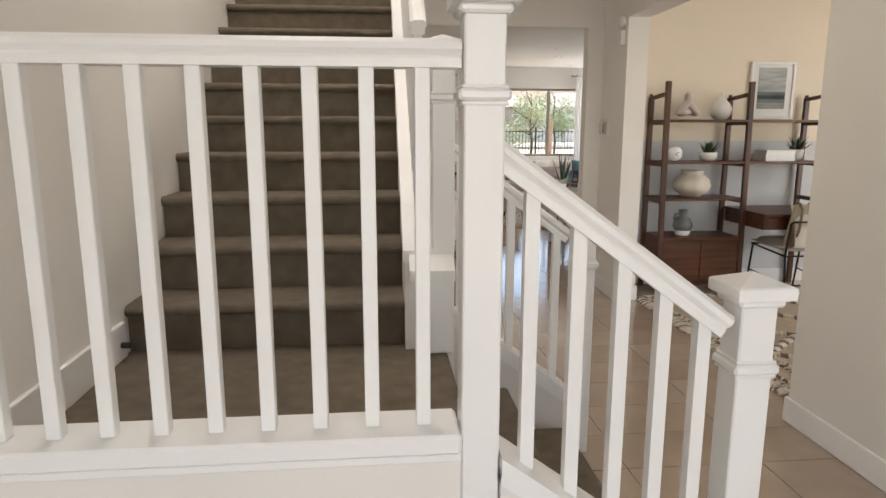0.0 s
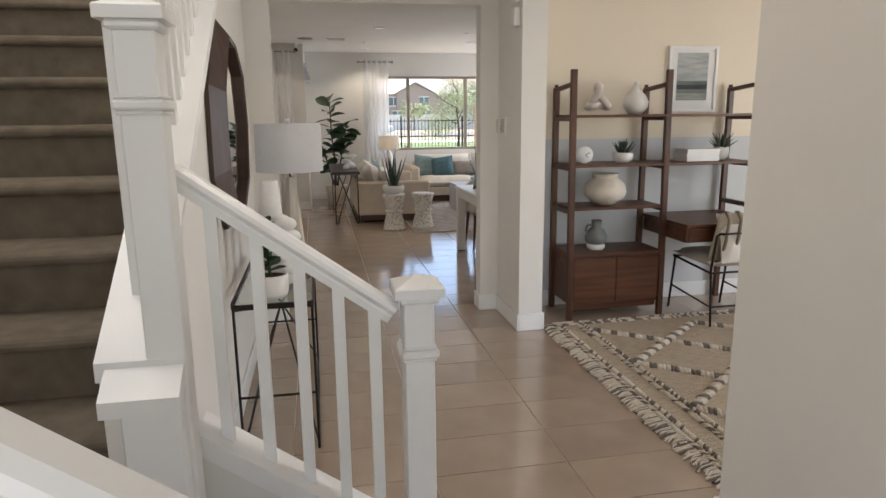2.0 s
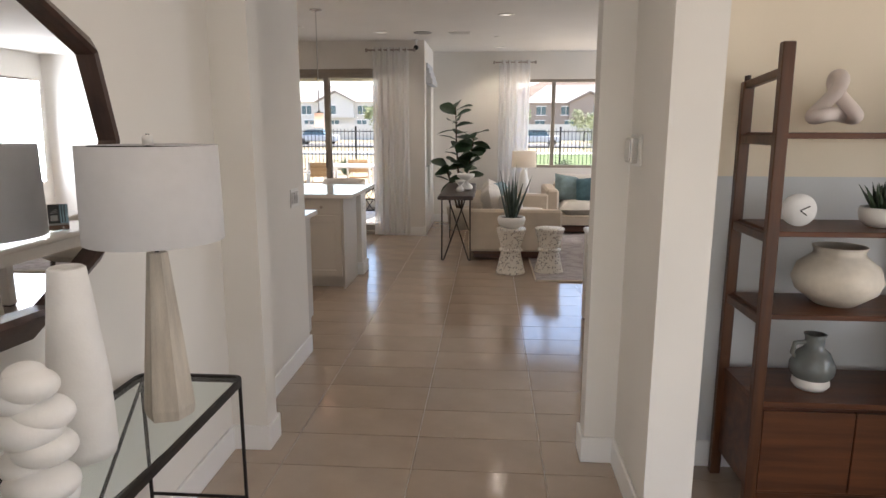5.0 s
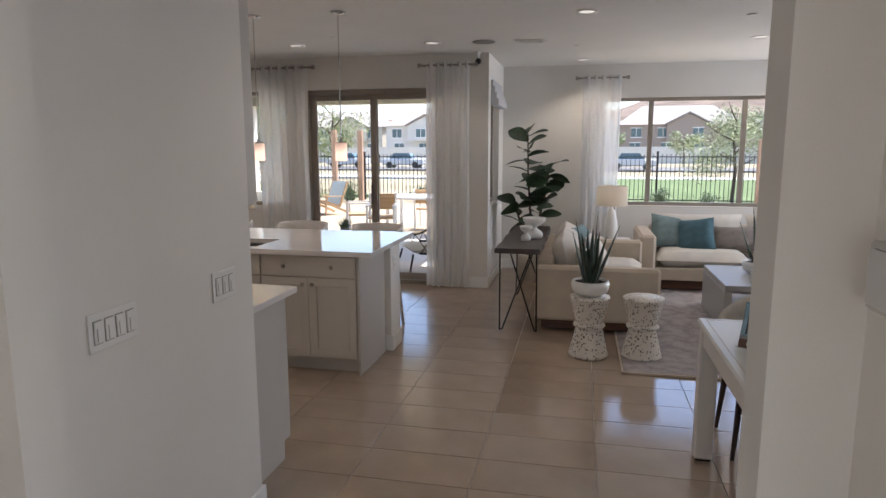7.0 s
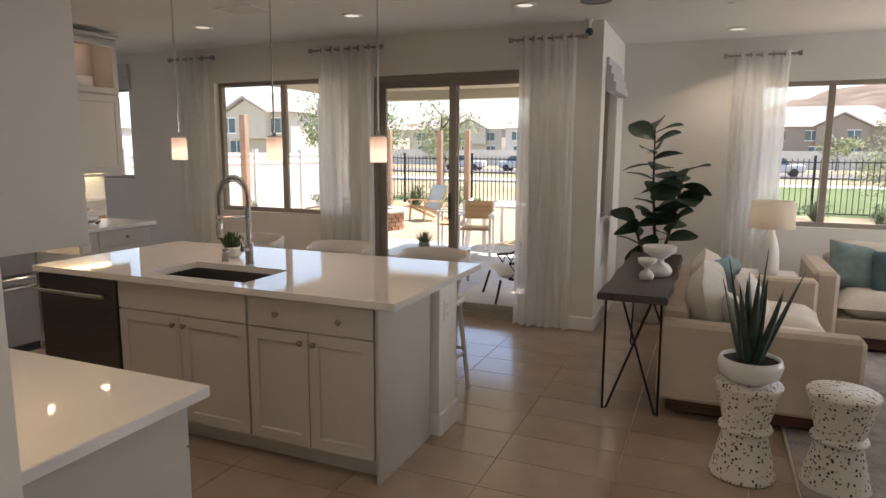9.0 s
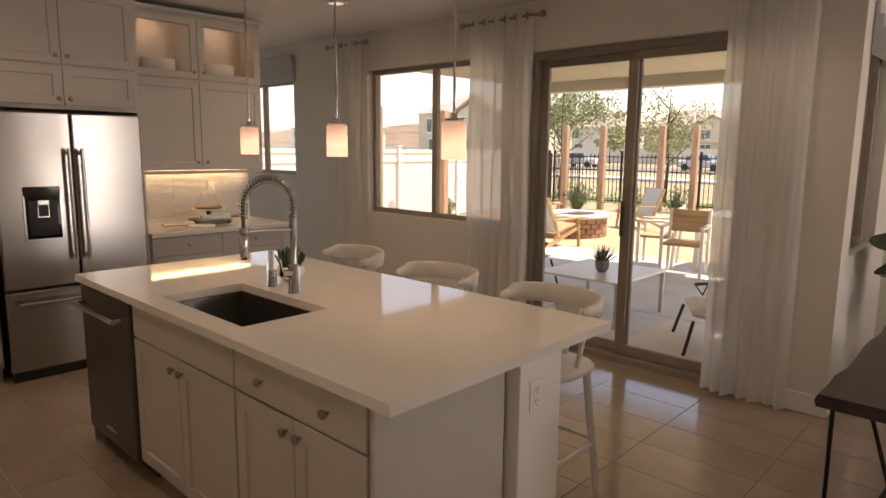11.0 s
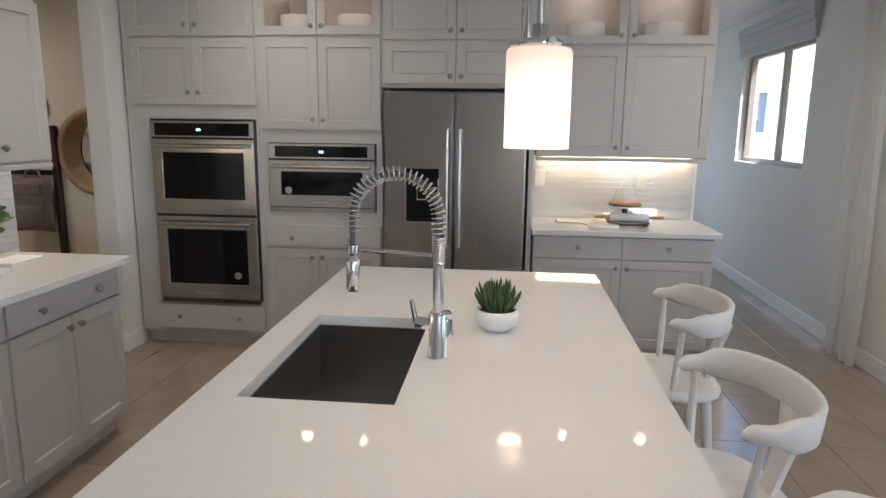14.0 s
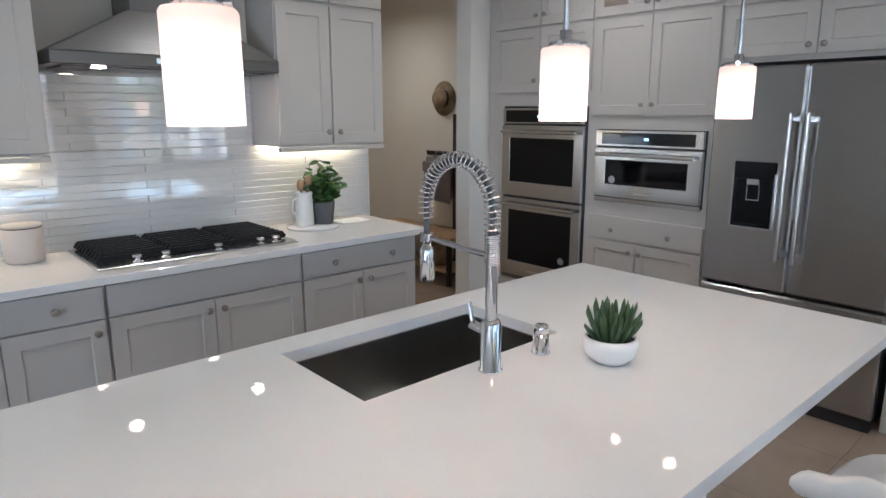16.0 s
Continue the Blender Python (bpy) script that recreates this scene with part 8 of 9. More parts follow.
part("apron", M().box(tx0 + 0.02, tx1 - 0.02, ty0 + 0.02, ty0 + 0.045, 0.63, 0.7115).box(tx0 + 0.02, tx1 - 0.02, ty1 - 0.045, ty1 - 0.02, 0.63, 0.7115).box(tx0 + 0.02, tx0 + 0.045, ty0 + 0.045, ty1 - 0.045, 0.63, 0.7115).box(tx1 - 0.045, tx1 - 0.02, ty0 + 0.045, ty1 - 0.045, 0.63, 0.7115), LAQ_W, dt)
for x in (tx0 + 0.012, tx1 - 0.102):
    for y in (ty0 + 0.012, ty1 - 0.102):
        part("leg", M().box(x, x + 0.09, y, y + 0.09, 0.012, 0.7115, 0.006), LAQ_W, dt)
        part("foot", M().box(x + 0.01, x + 0.08, y + 0.01, y + 0.08, 0.0, 0.0118), IRON, dt)
part("table_edge_line", M().box(tx0 + 0.04, tx0 + 0.043, ty0 + 0.04, ty1 - 0.04, 0.7522, 0.7527).box(tx0 + 0.043, tx1 - 0.043, ty1 - 0.043, ty1 - 0.04, 0.7522, 0.7527), LINEN, dt)


def dining_chair():
    o = thing("dining_chair", (0, 0, 0), "cream upholstered dining chair with dark tapered legs", "chair", "dining chairs")
    part("seat", M().cushion((0, 0, 0.44), 0.50, 0.48, 0.13, 10, 6), LINEN_L, o)
    loops = []
    for i in range(17):
        a = math.radians(-10 + 200 * i / 16)
        c, s = math.cos(a), math.sin(a)
        top = 0.80 - 0.09 * abs(c) ** 2
        loops.append([(0.235 * c, 0.02 + 0.20 * s, 0.43), (0.275 * c, 0.02 + 0.24 * s, 0.43), (0.285 * c, 0.02 + 0.26 * s, top - 0.02), (0.265 * c, 0.02 + 0.245 * s, top), (0.24 * c, 0.02 + 0.22 * s, top - 0.02)])
    part("backrest", M().ring(loops), LINEN_L, o)
    for sx in (-1, 1):
        for sy in (-1, 1):
            part("leg", M().tube([(sx * 0.19, sy * 0.17, 0.40), (sx * 0.22, sy * 0.21, 0.0)], [0.02, 0.011], 10), WENGE, o, "dark tapered leg")
    return o


dch = dining_chair()
dch.location = (3.14, 8.44, 0)
move(dch, 4.0, 7.6, 0, -90)
mn = thing("photo_stand", (2.853, 7.725, 0.753), "tilted acrylic stand holding a blue leaflet on the table", "photo stand")
PHB = mat("leaflet_sky_blue", (0.30, 0.48, 0.60), 0.15, 0, 0.35, 9, 0)
PHD = mat("leaflet_dark_grey", (0.06, 0.065, 0.07), 0.15, 0, 0.25, 9, 0)
PHG = mat("leaflet_pale_grey", (0.36, 0.37, 0.37), 0.15, 0, 0.25, 9, 0)


def on_stand(x0, x1, z0, z1, d0, d1):
    b_ = M()
    b_.x = pose(2.853, 7.725, 0.757, -20, 0, -33.7)
    return b_.box(x0, x1, d0, d1, z0, z1)


pn = part("panel", on_stand(-0.068, 0.068, 0.0, 0.205, -0.002, 0.002), PHD, mn, "dark grey leaflet")
part("photo", on_stand(-0.066, -0.012, 0.055, 0.203, -0.0030, -0.0021), PHB, pn, "pale blue photograph")
for x in (-0.048, -0.030):
    part("photo_bar", on_stand(x, x + 0.008, 0.062, 0.203, -0.0038, -0.0031), PHD, pn)
part("inset_photo", on_stand(0.004, 0.052, 0.075, 0.118, -0.0030, -0.0021), PHG, pn)
for k in range(3):
    part("text_line", on_stand(0.004, 0.05 - 0.012 * k, 0.136 + 0.012 * k, 0.140 + 0.012 * k, -0.0030, -0.0021), PHG, pn)
part("lower_photo", on_stand(-0.066, 0.066, 0.040, 0.054, -0.0030, -0.0021), PHG, pn)
part("footer", on_stand(-0.068, 0.068, 0.0, 0.039, -0.0032, -0.0021), mat("leaflet_brown", (0.15, 0.08, 0.055), 0.3), pn, "brown footer strip")
part("emblem", on_stand(-0.034, -0.022, 0.014, 0.026, -0.0040, -0.0033), PAPER, pn)
part("foot", on_stand(-0.068, 0.068, -0.003, 0.0, -0.045, 0.06), TABLEGL, mn, "clear acrylic foot")
solo("small_bowl", M().lathe([(0.0, 0.0), (0.05, 0.0), (0.09, 0.03), (0.1, 0.06), (0.09, 0.06), (0.05, 0.015), (0.0, 0.012)], 24, (3.25, 7.75, 0.753), caps=False), CERAM, "small white bowl on the dining table", "bowl")


# ---- outdoors ----
CONC = mat("patio_concrete", (0.54, 0.53, 0.51), 0.9, 0, 0.08, 1.5, 0.15, 90, fine=0.3)
EARTH = mat("tan_granite_ground", (0.42, 0.335, 0.225), 1.0, 0, 0.15, 2.5, 0.4, 60, fine=0.5, spec=0.1)
FIELD = mat("dry_field_ground", (0.34, 0.29, 0.19), 1.0, 0, 0.3, 0.12, 0.3, 20, fine=0.4, spec=0.1)
LAWN = mat("lawn_grass", (0.14, 0.185, 0.085), 1.0, 0, 0.3, 1.2, 0.6, 90, fine=0.6, spec=0.1)
ROADM = mat("asphalt", (0.16, 0.155, 0.15), 0.95, 0, 0.1, 1, 0.2, 60)
STUC = mat("stucco_cream", (0.60, 0.56, 0.47), 0.95, 0, 0.05, 2, 0.3, 120)
STUC_T = mat("stucco_taupe", (0.34, 0.28, 0.24), 0.95, 0, 0.05, 2, 0.3, 120)
STUC_B = mat("stucco_blue_grey", (0.38, 0.44, 0.52), 0.95, 0, 0.05, 2, 0.3, 120)
STUC_W = mat("stucco_white", (0.66, 0.64, 0.60), 0.95, 0, 0.05, 2, 0.3, 120)
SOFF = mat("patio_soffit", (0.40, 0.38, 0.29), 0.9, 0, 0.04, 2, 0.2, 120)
ROOFT = mat("roof_tile_grey", (0.38, 0.34, 0.31), 0.9, 0, 0.2, 2, 0.5, 12, (1, 6, 6))
VINYL = mat("vinyl_fence", (0.74, 0.715, 0.66), 0.55, 0, 0.03, 2, 0.02)
POSTW = wood("fence_post_wood", (0.34, 0.21, 0.13), (0.50, 0.34, 0.23), 2, 0.85)
TEAK = wood("teak", (0.36, 0.22, 0.10), (0.55, 0.37, 0.20), 0, 0.6)
BRICK = mat("fire_pit_brick", (0.34, 0.19, 0.12), 0.9, 0, 0.2, 6, 0.4, 60)
TREEL = mat("tree_leaf", (0.17, 0.22, 0.085), 0.6, 0, 0.4, 3, 0)
TREEL2 = mat("tree_leaf_pale", (0.26, 0.29, 0.13), 0.6, 0, 0.4, 3, 0)
SHRUB = mat("shrub_leaf", (0.085, 0.125, 0.055), 0.7, 0, 0.4, 6, 0)
HILLM = mat("dry_hillside", (0.21, 0.165, 0.13), 1.0, 0, 0.35, 0.06, 0.5, 1.5, fine=0.6, spec=0.05)
WINDK = mat("house_window", (0.10, 0.16, 0.18), 0.1, 0, 0.2, bump=0)
CARM = mat("car_paint_white", (0.62, 0.62, 0.62), 0.25, 0, 0.02, bump=0)
CUSHO = mat("outdoor_cushion", (0.70, 0.68, 0.63), 0.95, 0, 0.05, 9, 0.3, 300)
CUSHG = mat("outdoor_cushion_aqua", (0.45, 0.53, 0.50), 0.95, 0, 0.05, 9, 0.3, 300)

GZ = -0.06
g = M()
n = 40
g.box(-600, 600, 13.74, 900, -0.62, -0.35)
struct("ground", g, FIELD, "dry open ground reaching to the hills", "ground")
g = M().box(-40, 30, 13.735, 26.35, -0.35, GZ - 0.03).box(-40, -5.05, 12.36, 13.735, -0.35, GZ - 0.03)
struct("yard", g, EARTH, "tan decomposed granite yard", "ground")
patio = struct("patio", M().box(-5.05, 1.4, 12.352, 17.3, -0.30, GZ - 0.012), CABDARK, "smooth concrete patio slab", "patio")
for i in range(4):
    for j in range(3):
        part("slab", M().box(-5.05 + i * 1.6125, -5.05 + (i + 1) * 1.6125 - 0.012, 12.354 + j * 1.65, 12.354 + (j + 1) * 1.65 - 0.012, GZ - 0.012, GZ, 0.003), CONC, patio)
struct("lawn", M().box(0.8, 80, 26.36, 46, -0.34, -0.22), LAWN, "green lawn beyond the fence", "lawn")
struct("lawn_strip", M().box(-60, -6.5, 26.36, 30.5, -0.34, -0.22), LAWN, "narrow strip of green lawn beyond the fence", "lawn")
struct("path", M().box(-60, 80, 46.0, 49.0, -0.34, -0.20), CONC, "pale concrete path beyond the lawn", "path")
struct("road", M().box(-200, 200, 62.0, 72.0, -0.34, -0.20), ROADM, "asphalt road in the distance", "road")
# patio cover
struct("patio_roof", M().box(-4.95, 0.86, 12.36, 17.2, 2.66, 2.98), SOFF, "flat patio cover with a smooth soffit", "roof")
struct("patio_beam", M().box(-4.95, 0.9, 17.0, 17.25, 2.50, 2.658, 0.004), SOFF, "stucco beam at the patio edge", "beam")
pp2 = thing("patio_column", (-4.71, 16.98, GZ), "square stucco patio column", "column")
part("shaft", M().box(-4.92, -4.50, 16.78, 17.18, GZ - 0.02, 2.50, 0.01), STUC_W, pp2)
for x in (-2.6, -0.9):
    solo("patio_downlight", M().lathe([(0.0, 0.0), (0.07, 0.0), (0.075, 0.01), (0.075, 0.02)], 18, (x, 14.6, 2.642)), PLAST, "round patio soffit light", "ceiling light", "patio soffit lights")
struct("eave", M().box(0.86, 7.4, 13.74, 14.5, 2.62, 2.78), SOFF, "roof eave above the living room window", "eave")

# vinyl fence
vf = thing("vinyl_fence", (-9.6, 18.6, -0.1), "pale vinyl privacy fence with posts", "fence")
for i in range(7):
    y = 10.0 + i * 2.0
    part("post", M().box(-9.07, -8.95, y - 0.06, y + 0.06, -0.1, 1.60, 0.01).box(-9.08, -8.94, y - 0.07, y + 0.07, 1.60, 1.63, 0.006), VINYL, vf)
    part("panel", M().box(-9.025, -9.0, y + 0.06, y + 1.94, 0.0, 1.26), VINYL, vf)
    part("rail", M().box(-9.04, -8.98, y + 0.06, y + 1.94, 1.26, 1.34, 0.005), VINYL, vf)
    part("rail", M().box(-9.04, -8.98, y + 0.06, y + 1.94, -0.05, 0.05, 0.005), VINYL, vf)
    part("rail", M().box(-9.035, -8.985, y + 0.06, y + 1.94, 1.46, 1.54, 0.005), VINYL, vf)
    part("lattice_panel", M().box(-9.02, -9.004, y + 0.06, y + 1.94, 1.34, 1.46), VINYL, vf)

# iron fence at the yard's end
fe = thing("iron_fence", (0, 25.9, -0.1), "black iron picket fence at the yard end", "fence")
for i in range(15):
    x = -22 + i * 2.4
    part("post", M().box(x - 0.03, x + 0.03, 25.87, 25.93, -0.15, 1.55), IRON, fe)
    pk = M()
    for k in range(1, 18):
        pk.box(x + k * 0.133 - 0.009, x + k * 0.133 + 0.009, 25.891, 25.909, -0.02, 1.46)
    part("pickets", pk, IRON, fe)
    part("rail", M().box(x + 0.03, x + 2.37, 25.885, 25.915, 1.36, 1.39).box(x + 0.03, x + 2.37, 25.885, 25.915, 0.02, 0.05), IRON, fe)
sf = thing("iron_fence", (-9.0, 25.0, -0.1), "black iron picket fence along the yard side", "fence")
for i in range(1):
    y = 24.10
    part("post", M().box(-9.03, -8.97, y - 0.03, y + 0.03, -0.15, 1.55), IRON, sf)
    pk = M()
    for k in range(1, 14):
        pk.box(-9.009, -8.991, y + k * 0.133 - 0.009, y + k * 0.133 + 0.009, -0.02, 1.46)
    part("pickets", pk, IRON, sf)
    part("rail", M().box(-9.015, -8.985, y + 0.03, y + 1.76, 1.36, 1.39).box(-9.015, -8.985, y + 0.03, y + 1.76, 0.02, 0.05), IRON, sf)
for x, y, h in ((-8.2, 23.7, 2.25), (-7.3, 24.2, 2.25), (-5.9, 24.9, 2.25), (-5.1, 25.2, 2.25), (-8.2, 16.67, 2.42), (-8.2, 18.65, 2.42), (7.2, 25.2, 1.9)):
    solo("wooden_post", M().box(x - 0.08, x + 0.08, y - 0.08, y + 0.08, -0.12, h, 0.012), POSTW, "tall reddish wooden post in the yard", "post", "string light posts")


def foliage(m, c, r, count, size, rng, flat=1.0):
    """Many small leaf quads scattered through an uneven crown."""
    vs, fs = [], []
    lobes = [(Vector((rng.gauss(0, 0.45), rng.gauss(0, 0.45), rng.gauss(0, 0.4))), rng.uniform(0.35, 0.65)) for _ in range(9)]
    for _ in range(count):
        lc, lr = lobes[rng.randrange(len(lobes))]
        d = Vector((rng.gauss(0, 1), rng.gauss(0, 1), rng.gauss(0, 1))).normalized() * lr * rng.random() ** 0.45
        p = Vector(c) + Vector(((lc.x + d.x) * r[0], (lc.y + d.y) * r[1], (lc.z + d.z) * r[2]))
        u = Vector((rng.gauss(0, 1), rng.gauss(0, 1), rng.gauss(0, 1))).normalized()
        w = u.orthogonal().normalized()
        s = size * rng.uniform(0.6, 1.4)
        b = len(vs)
        vs += [p - u * s, p + w * s * 0.45, p + u * s, p - w * s * 0.45]
        fs.append((b, b + 1, b + 2, b + 3))
    return m.add(vs, fs)


def tree(x, y, h, r, seed, label, material, count=2600, size=0.07):
    rng = random.Random(seed)
    o = thing("tree", (x, y, -0.1), label, "tree", "yard trees")
    tr = M().tube([(x, y, -0.15), (x + 0.05, y, h * 0.3), (x - 0.04, y + 0.05, h * 0.6), (x, y, h * 0.9)], [0.07, 0.055, 0.04, 0.012], 8)
    part("trunk", tr, BARK, o)
    for i in range(8):
        a, k = i * 2.4, 0.32 + 0.07 * i
        e = (x + r * 0.75 * math.cos(a), y + r * 0.75 * math.sin(a), h * (k + 0.18))
        part("limb", M().tube([(x, y, h * k), (x + r * 0.35 * math.cos(a), y + r * 0.35 * math.sin(a), h * (k + 0.07)), e], [0.03, 0.02, 0.006], 6), BARK, o)
    part("crown", foliage(M(), (x, y, h * 0.66), (r, r, h * 0.36), count, size, rng), material, o, "airy crown of small leaves")
    return o


tree(-10.6, 27.2, 4.3, 1.6, 1, "young leafy tree with an airy crown in the yard", TREEL, 6000, 0.045)
tree(-7.4, 28.6, 3.6, 1.0, 2, "slender young tree beyond the fence", TREEL2, 3000, 0.05)
tree(7.0, 27.6, 3.1, 1.35, 3, "young leafy tree beside the living room window", TREEL2, 6000, 0.042)
tree(8.4, 29.0, 3.3, 1.2, 4, "young leafy tree behind the lawn fence", TREEL, 5000, 0.042)
tree(-26.0, 50.0, 4.0, 1.6, 5, "distant young tree by the path", TREEL, 900, 0.14)
tree(13.0, 80.0, 3.6, 1.8, 6, "distant round street tree", TREEL2, 900, 0.16)
tree(24.0, 82.0, 3.4, 1.7, 7, "distant round street tree", TREEL, 900, 0.16)
tree(-40.0, 84.0, 5.0, 2.4, 8, "distant green street tree by the road", TREEL, 900, 0.2)
tree(-12.0, 84.0, 4.2, 2.0, 9, "distant green street tree by the road", TREEL2, 900, 0.2)
tree(4.0, 84.0, 4.2, 2.0, 10, "distant green street tree by the road", TREEL, 900, 0.2)
rg2 = random.Random(30)
for i, (x, y, r) in enumerate([(-8.3, 24.6, 0.75), (-7.7, 23.6, 0.7), (-8.4, 22.4, 0.6), (-8.6, 19.2, 0.4), (-8.3, 16.2, 0.4), (-8.4, 13.4, 0.42), (-6.6, 24.6, 0.8), (-5.4, 24.9, 0.7), (2.4, 22.4, 0.9), (4.4, 24.9, 0.6), (5.6, 24.0, 0.5), (8.2, 24.5, 0.6), (-3.0, 25.1, 0.6), (0.5, 25.2, 0.6)]):
    m = M()
    for k in range(70):
        a, tl = rg2.uniform(0, 6.28), rg2.uniform(0.1, 1.1)
        ln = r * rg2.uniform(0.6, 1.1)
        blade(m, (x + 0.1 * r * math.cos(a), y + 0.1 * r * math.sin(a), -0.1), (x + ln * math.sin(tl) * math.cos(a), y + ln * math.sin(tl) * math.sin(a), -0.1 + ln * math.cos(tl)), 0.03 + 0.02 * r, 0.006, 0.03, 3)
    foliage(m, (x, y, r * 0.4), (r * 0.8, r * 0.8, r * 0.45), 260, 0.035, rg2)
    solo("shrub", m, SHRUB, "low grassy shrub in the yard", "shrub", "yard shrubs")


# ---- patio furniture ----
def patio_chair(x, y, rz, label, woodm, backm):
    o = thing("patio_chair", (0, 0, 0), label, "chair", "patio dining chairs")
    for sx in (-1, 1):
        part("front_leg", M().box(sx * 0.25 - 0.02, sx * 0.25 + 0.02, -0.25, -0.21, 0, 0.64, 0.004), woodm, o)
        part("rear_leg", M().bar((sx * 0.25, 0.24, 0.0), (sx * 0.25, 0.30, 0.86), 0.04, 0.04, (0, 1, 0), 0.004), woodm, o)
        part("arm", M().box(sx * 0.25 - 0.03, sx * 0.25 + 0.03, -0.27, 0.28, 0.64, 0.665, 0.004), woodm, o)
    part("seat", M().box(-0.23, 0.23, -0.24, 0.24, 0.41, 0.45, 0.008), TEAK, o)
    part("back", M().bar((-0.23, 0.285, 0.70), (0.23, 0.285, 0.70), 0.025, 0.30, (0, 0.1, 1), 0.005), backm, o)
    o.matrix_world = pose(x, y, GZ, 0, 0, rz)
    return o


patio_chair(-1.55, 16.25, 12, "white framed patio chair with a teak back", LAQ_W, TEAK)
patio_chair(-2.15, 16.75, -75, "white framed patio chair turned to the table", LAQ_W, CUSHO)
patio_chair(-1.1, 18.2, 180, "white framed patio chair across the table", LAQ_W, TEAK)
pt_ = thing("patio_table", (-1.1, 17.2, GZ), "white square patio dining table", "table")
part("tabletop", M().box(-1.65, -0.45, 16.75, 17.85, 0.66, 0.70, 0.006), LAQ_W, pt_)
for x in (-1.6, -0.5):
    for y in (16.8, 17.8):
        part("leg", M().box(x - 0.03, x + 0.03, y - 0.03, y + 0.03, GZ, 0.66, 0.004), LAQ_W, pt_)
lt = thing("patio_coffee_table", (-1.3, 13.7, GZ), "low pale metal patio coffee table", "table")
part("tabletop", M().box(-1.75, -0.85, 13.15, 14.15, 0.36, 0.385, 0.004), LAQ_W, lt)
for x in (-1.72, -0.88):
    for y in (13.18, 14.12):
        part("leg", M().box(x - 0.02, x + 0.02, y - 0.02, y + 0.02, GZ, 0.36, 0.003), LAQ, lt)
spiky("patio_plant", -1.25, 13.55, 0.386, (0.07, 0.12), 30, 0.2, 0.03, LEAF2, "small potted plant on the patio table", rng, 1.0, mat("grey_patio_pot", (0.2, 0.2, 0.2), 0.8))


def lounge_chair(x, y, rz):
    o = thing("lounge_chair", (0, 0, 0), "dark wicker lounge chair with pale cushions", "chair", "patio lounge chairs")
    for sx in (-1, 1):
        for sy in (-1, 1):
            part("leg", M().tube([(sx * 0.29, sy * 0.26, 0.32), (sx * 0.35, sy * 0.34, 0.0)], 0.014, 8), IRON, o)
    rim = []
    for i in range(25):
        a = math.radians(-35 + 250 * i / 24)
        rim.append((0.36 * math.cos(a), 0.02 + 0.34 * math.sin(a), 0.50 + 0.22 * max(0, math.sin(a))))
    part("rim", M().tube(rim, 0.014, 8), IRON, o)
    low = [(p[0] * 0.86, p[1] * 0.86, 0.32) for p in rim]
    part("seat_frame", M().tube(low + [low[0]], 0.014, 8), IRON, o)
    for k in range(0, 24, 2):
        for a, b in ((k, min(k + 2, 24)), (min(k + 2, 24), k)):
            part("weave", M().tube([low[a], tuple((Vector(low[a]) + Vector(rim[b])) / 2 * 1.0), rim[b]], 0.006, 6), IRON, o)
    part("seat_cushion", M().cushion((0, 0, 0.37), 0.58, 0.56, 0.13, 8, 5), CUSHO, o)
    b_ = M()
    b_.x = pose(0, 0.22, 0.56, 74, 0, 0)
    part("back_cushion", b_.cushion((0, 0, 0), 0.5, 0.36, 0.13, 8, 4), CUSHO, o)
    o.matrix_world = pose(x, y, GZ, 0, 0, rz)


lounge_chair(0.05, 13.2, -60)
lounge_chair(-2.75, 14.2, 75)
fp = thing("fire_pit", (-4.9, 18.9, -0.1), "round brick fire pit with a pale stone top", "fire pit")
for j in range(4):
    for i in range(20):
        a = 6.2832 * (i + 0.5 * (j % 2)) / 20
        b_ = M()
        b_.x = pose(-4.9 + 0.6 * math.cos(a), 18.9 + 0.6 * math.sin(a), -0.1 + 0.095 * j, 0, 0, math.degrees(a))
        part("brick", b_.box(-0.05, 0.05, -0.09, 0.09, 0.002, 0.09, 0.006), BRICK, fp)
part("capstone", M().lathe([(0.42, 0.0), (0.72, 0.0), (0.72, 0.06), (0.42, 0.06), (0.42, 0.0)], 32, (-4.9, 18.9, 0.285), caps=False), CONC, fp)


def adirondack(x, y, rz, backm):
    o = thing("garden_chair", (0, 0, 0), "teak garden chair with a woven back", "chair", "fire pit chairs")
    for sx in (-1, 1):
        part("side_frame", M().bar((sx * 0.3, -0.35, 0.0), (sx * 0.3, -0.30, 0.50), 0.05, 0.03, (0, 1, 0)).bar((sx * 0.3, -0.36, 0.36), (sx * 0.3, 0.42, 0.02), 0.03, 0.06).bar((sx * 0.31, -0.42, 0.51), (sx * 0.31, 0.25, 0.48), 0.08, 0.025).bar((sx * 0.3, 0.12, 0.20), (sx * 0.3, 0.40, 0.86), 0.03, 0.05), TEAK, o)
    part("seat", M().bar((0, -0.34, 0.38), (0, 0.16, 0.22), 0.56, 0.03), TEAK, o)
    part("woven_back", M().bar((0, 0.13, 0.26), (0, 0.38, 0.86), 0.54, 0.02, (0, 1, 0)), backm, o)
    o.matrix_world = pose(x, y, -0.09, 0, 0, rz)


adirondack(-4.35, 17.35, 165, CUSHO)
adirondack(-6.2, 19.6, 60, CUSHO)
adirondack(-4.5, 20.9, -30, CUSHG)


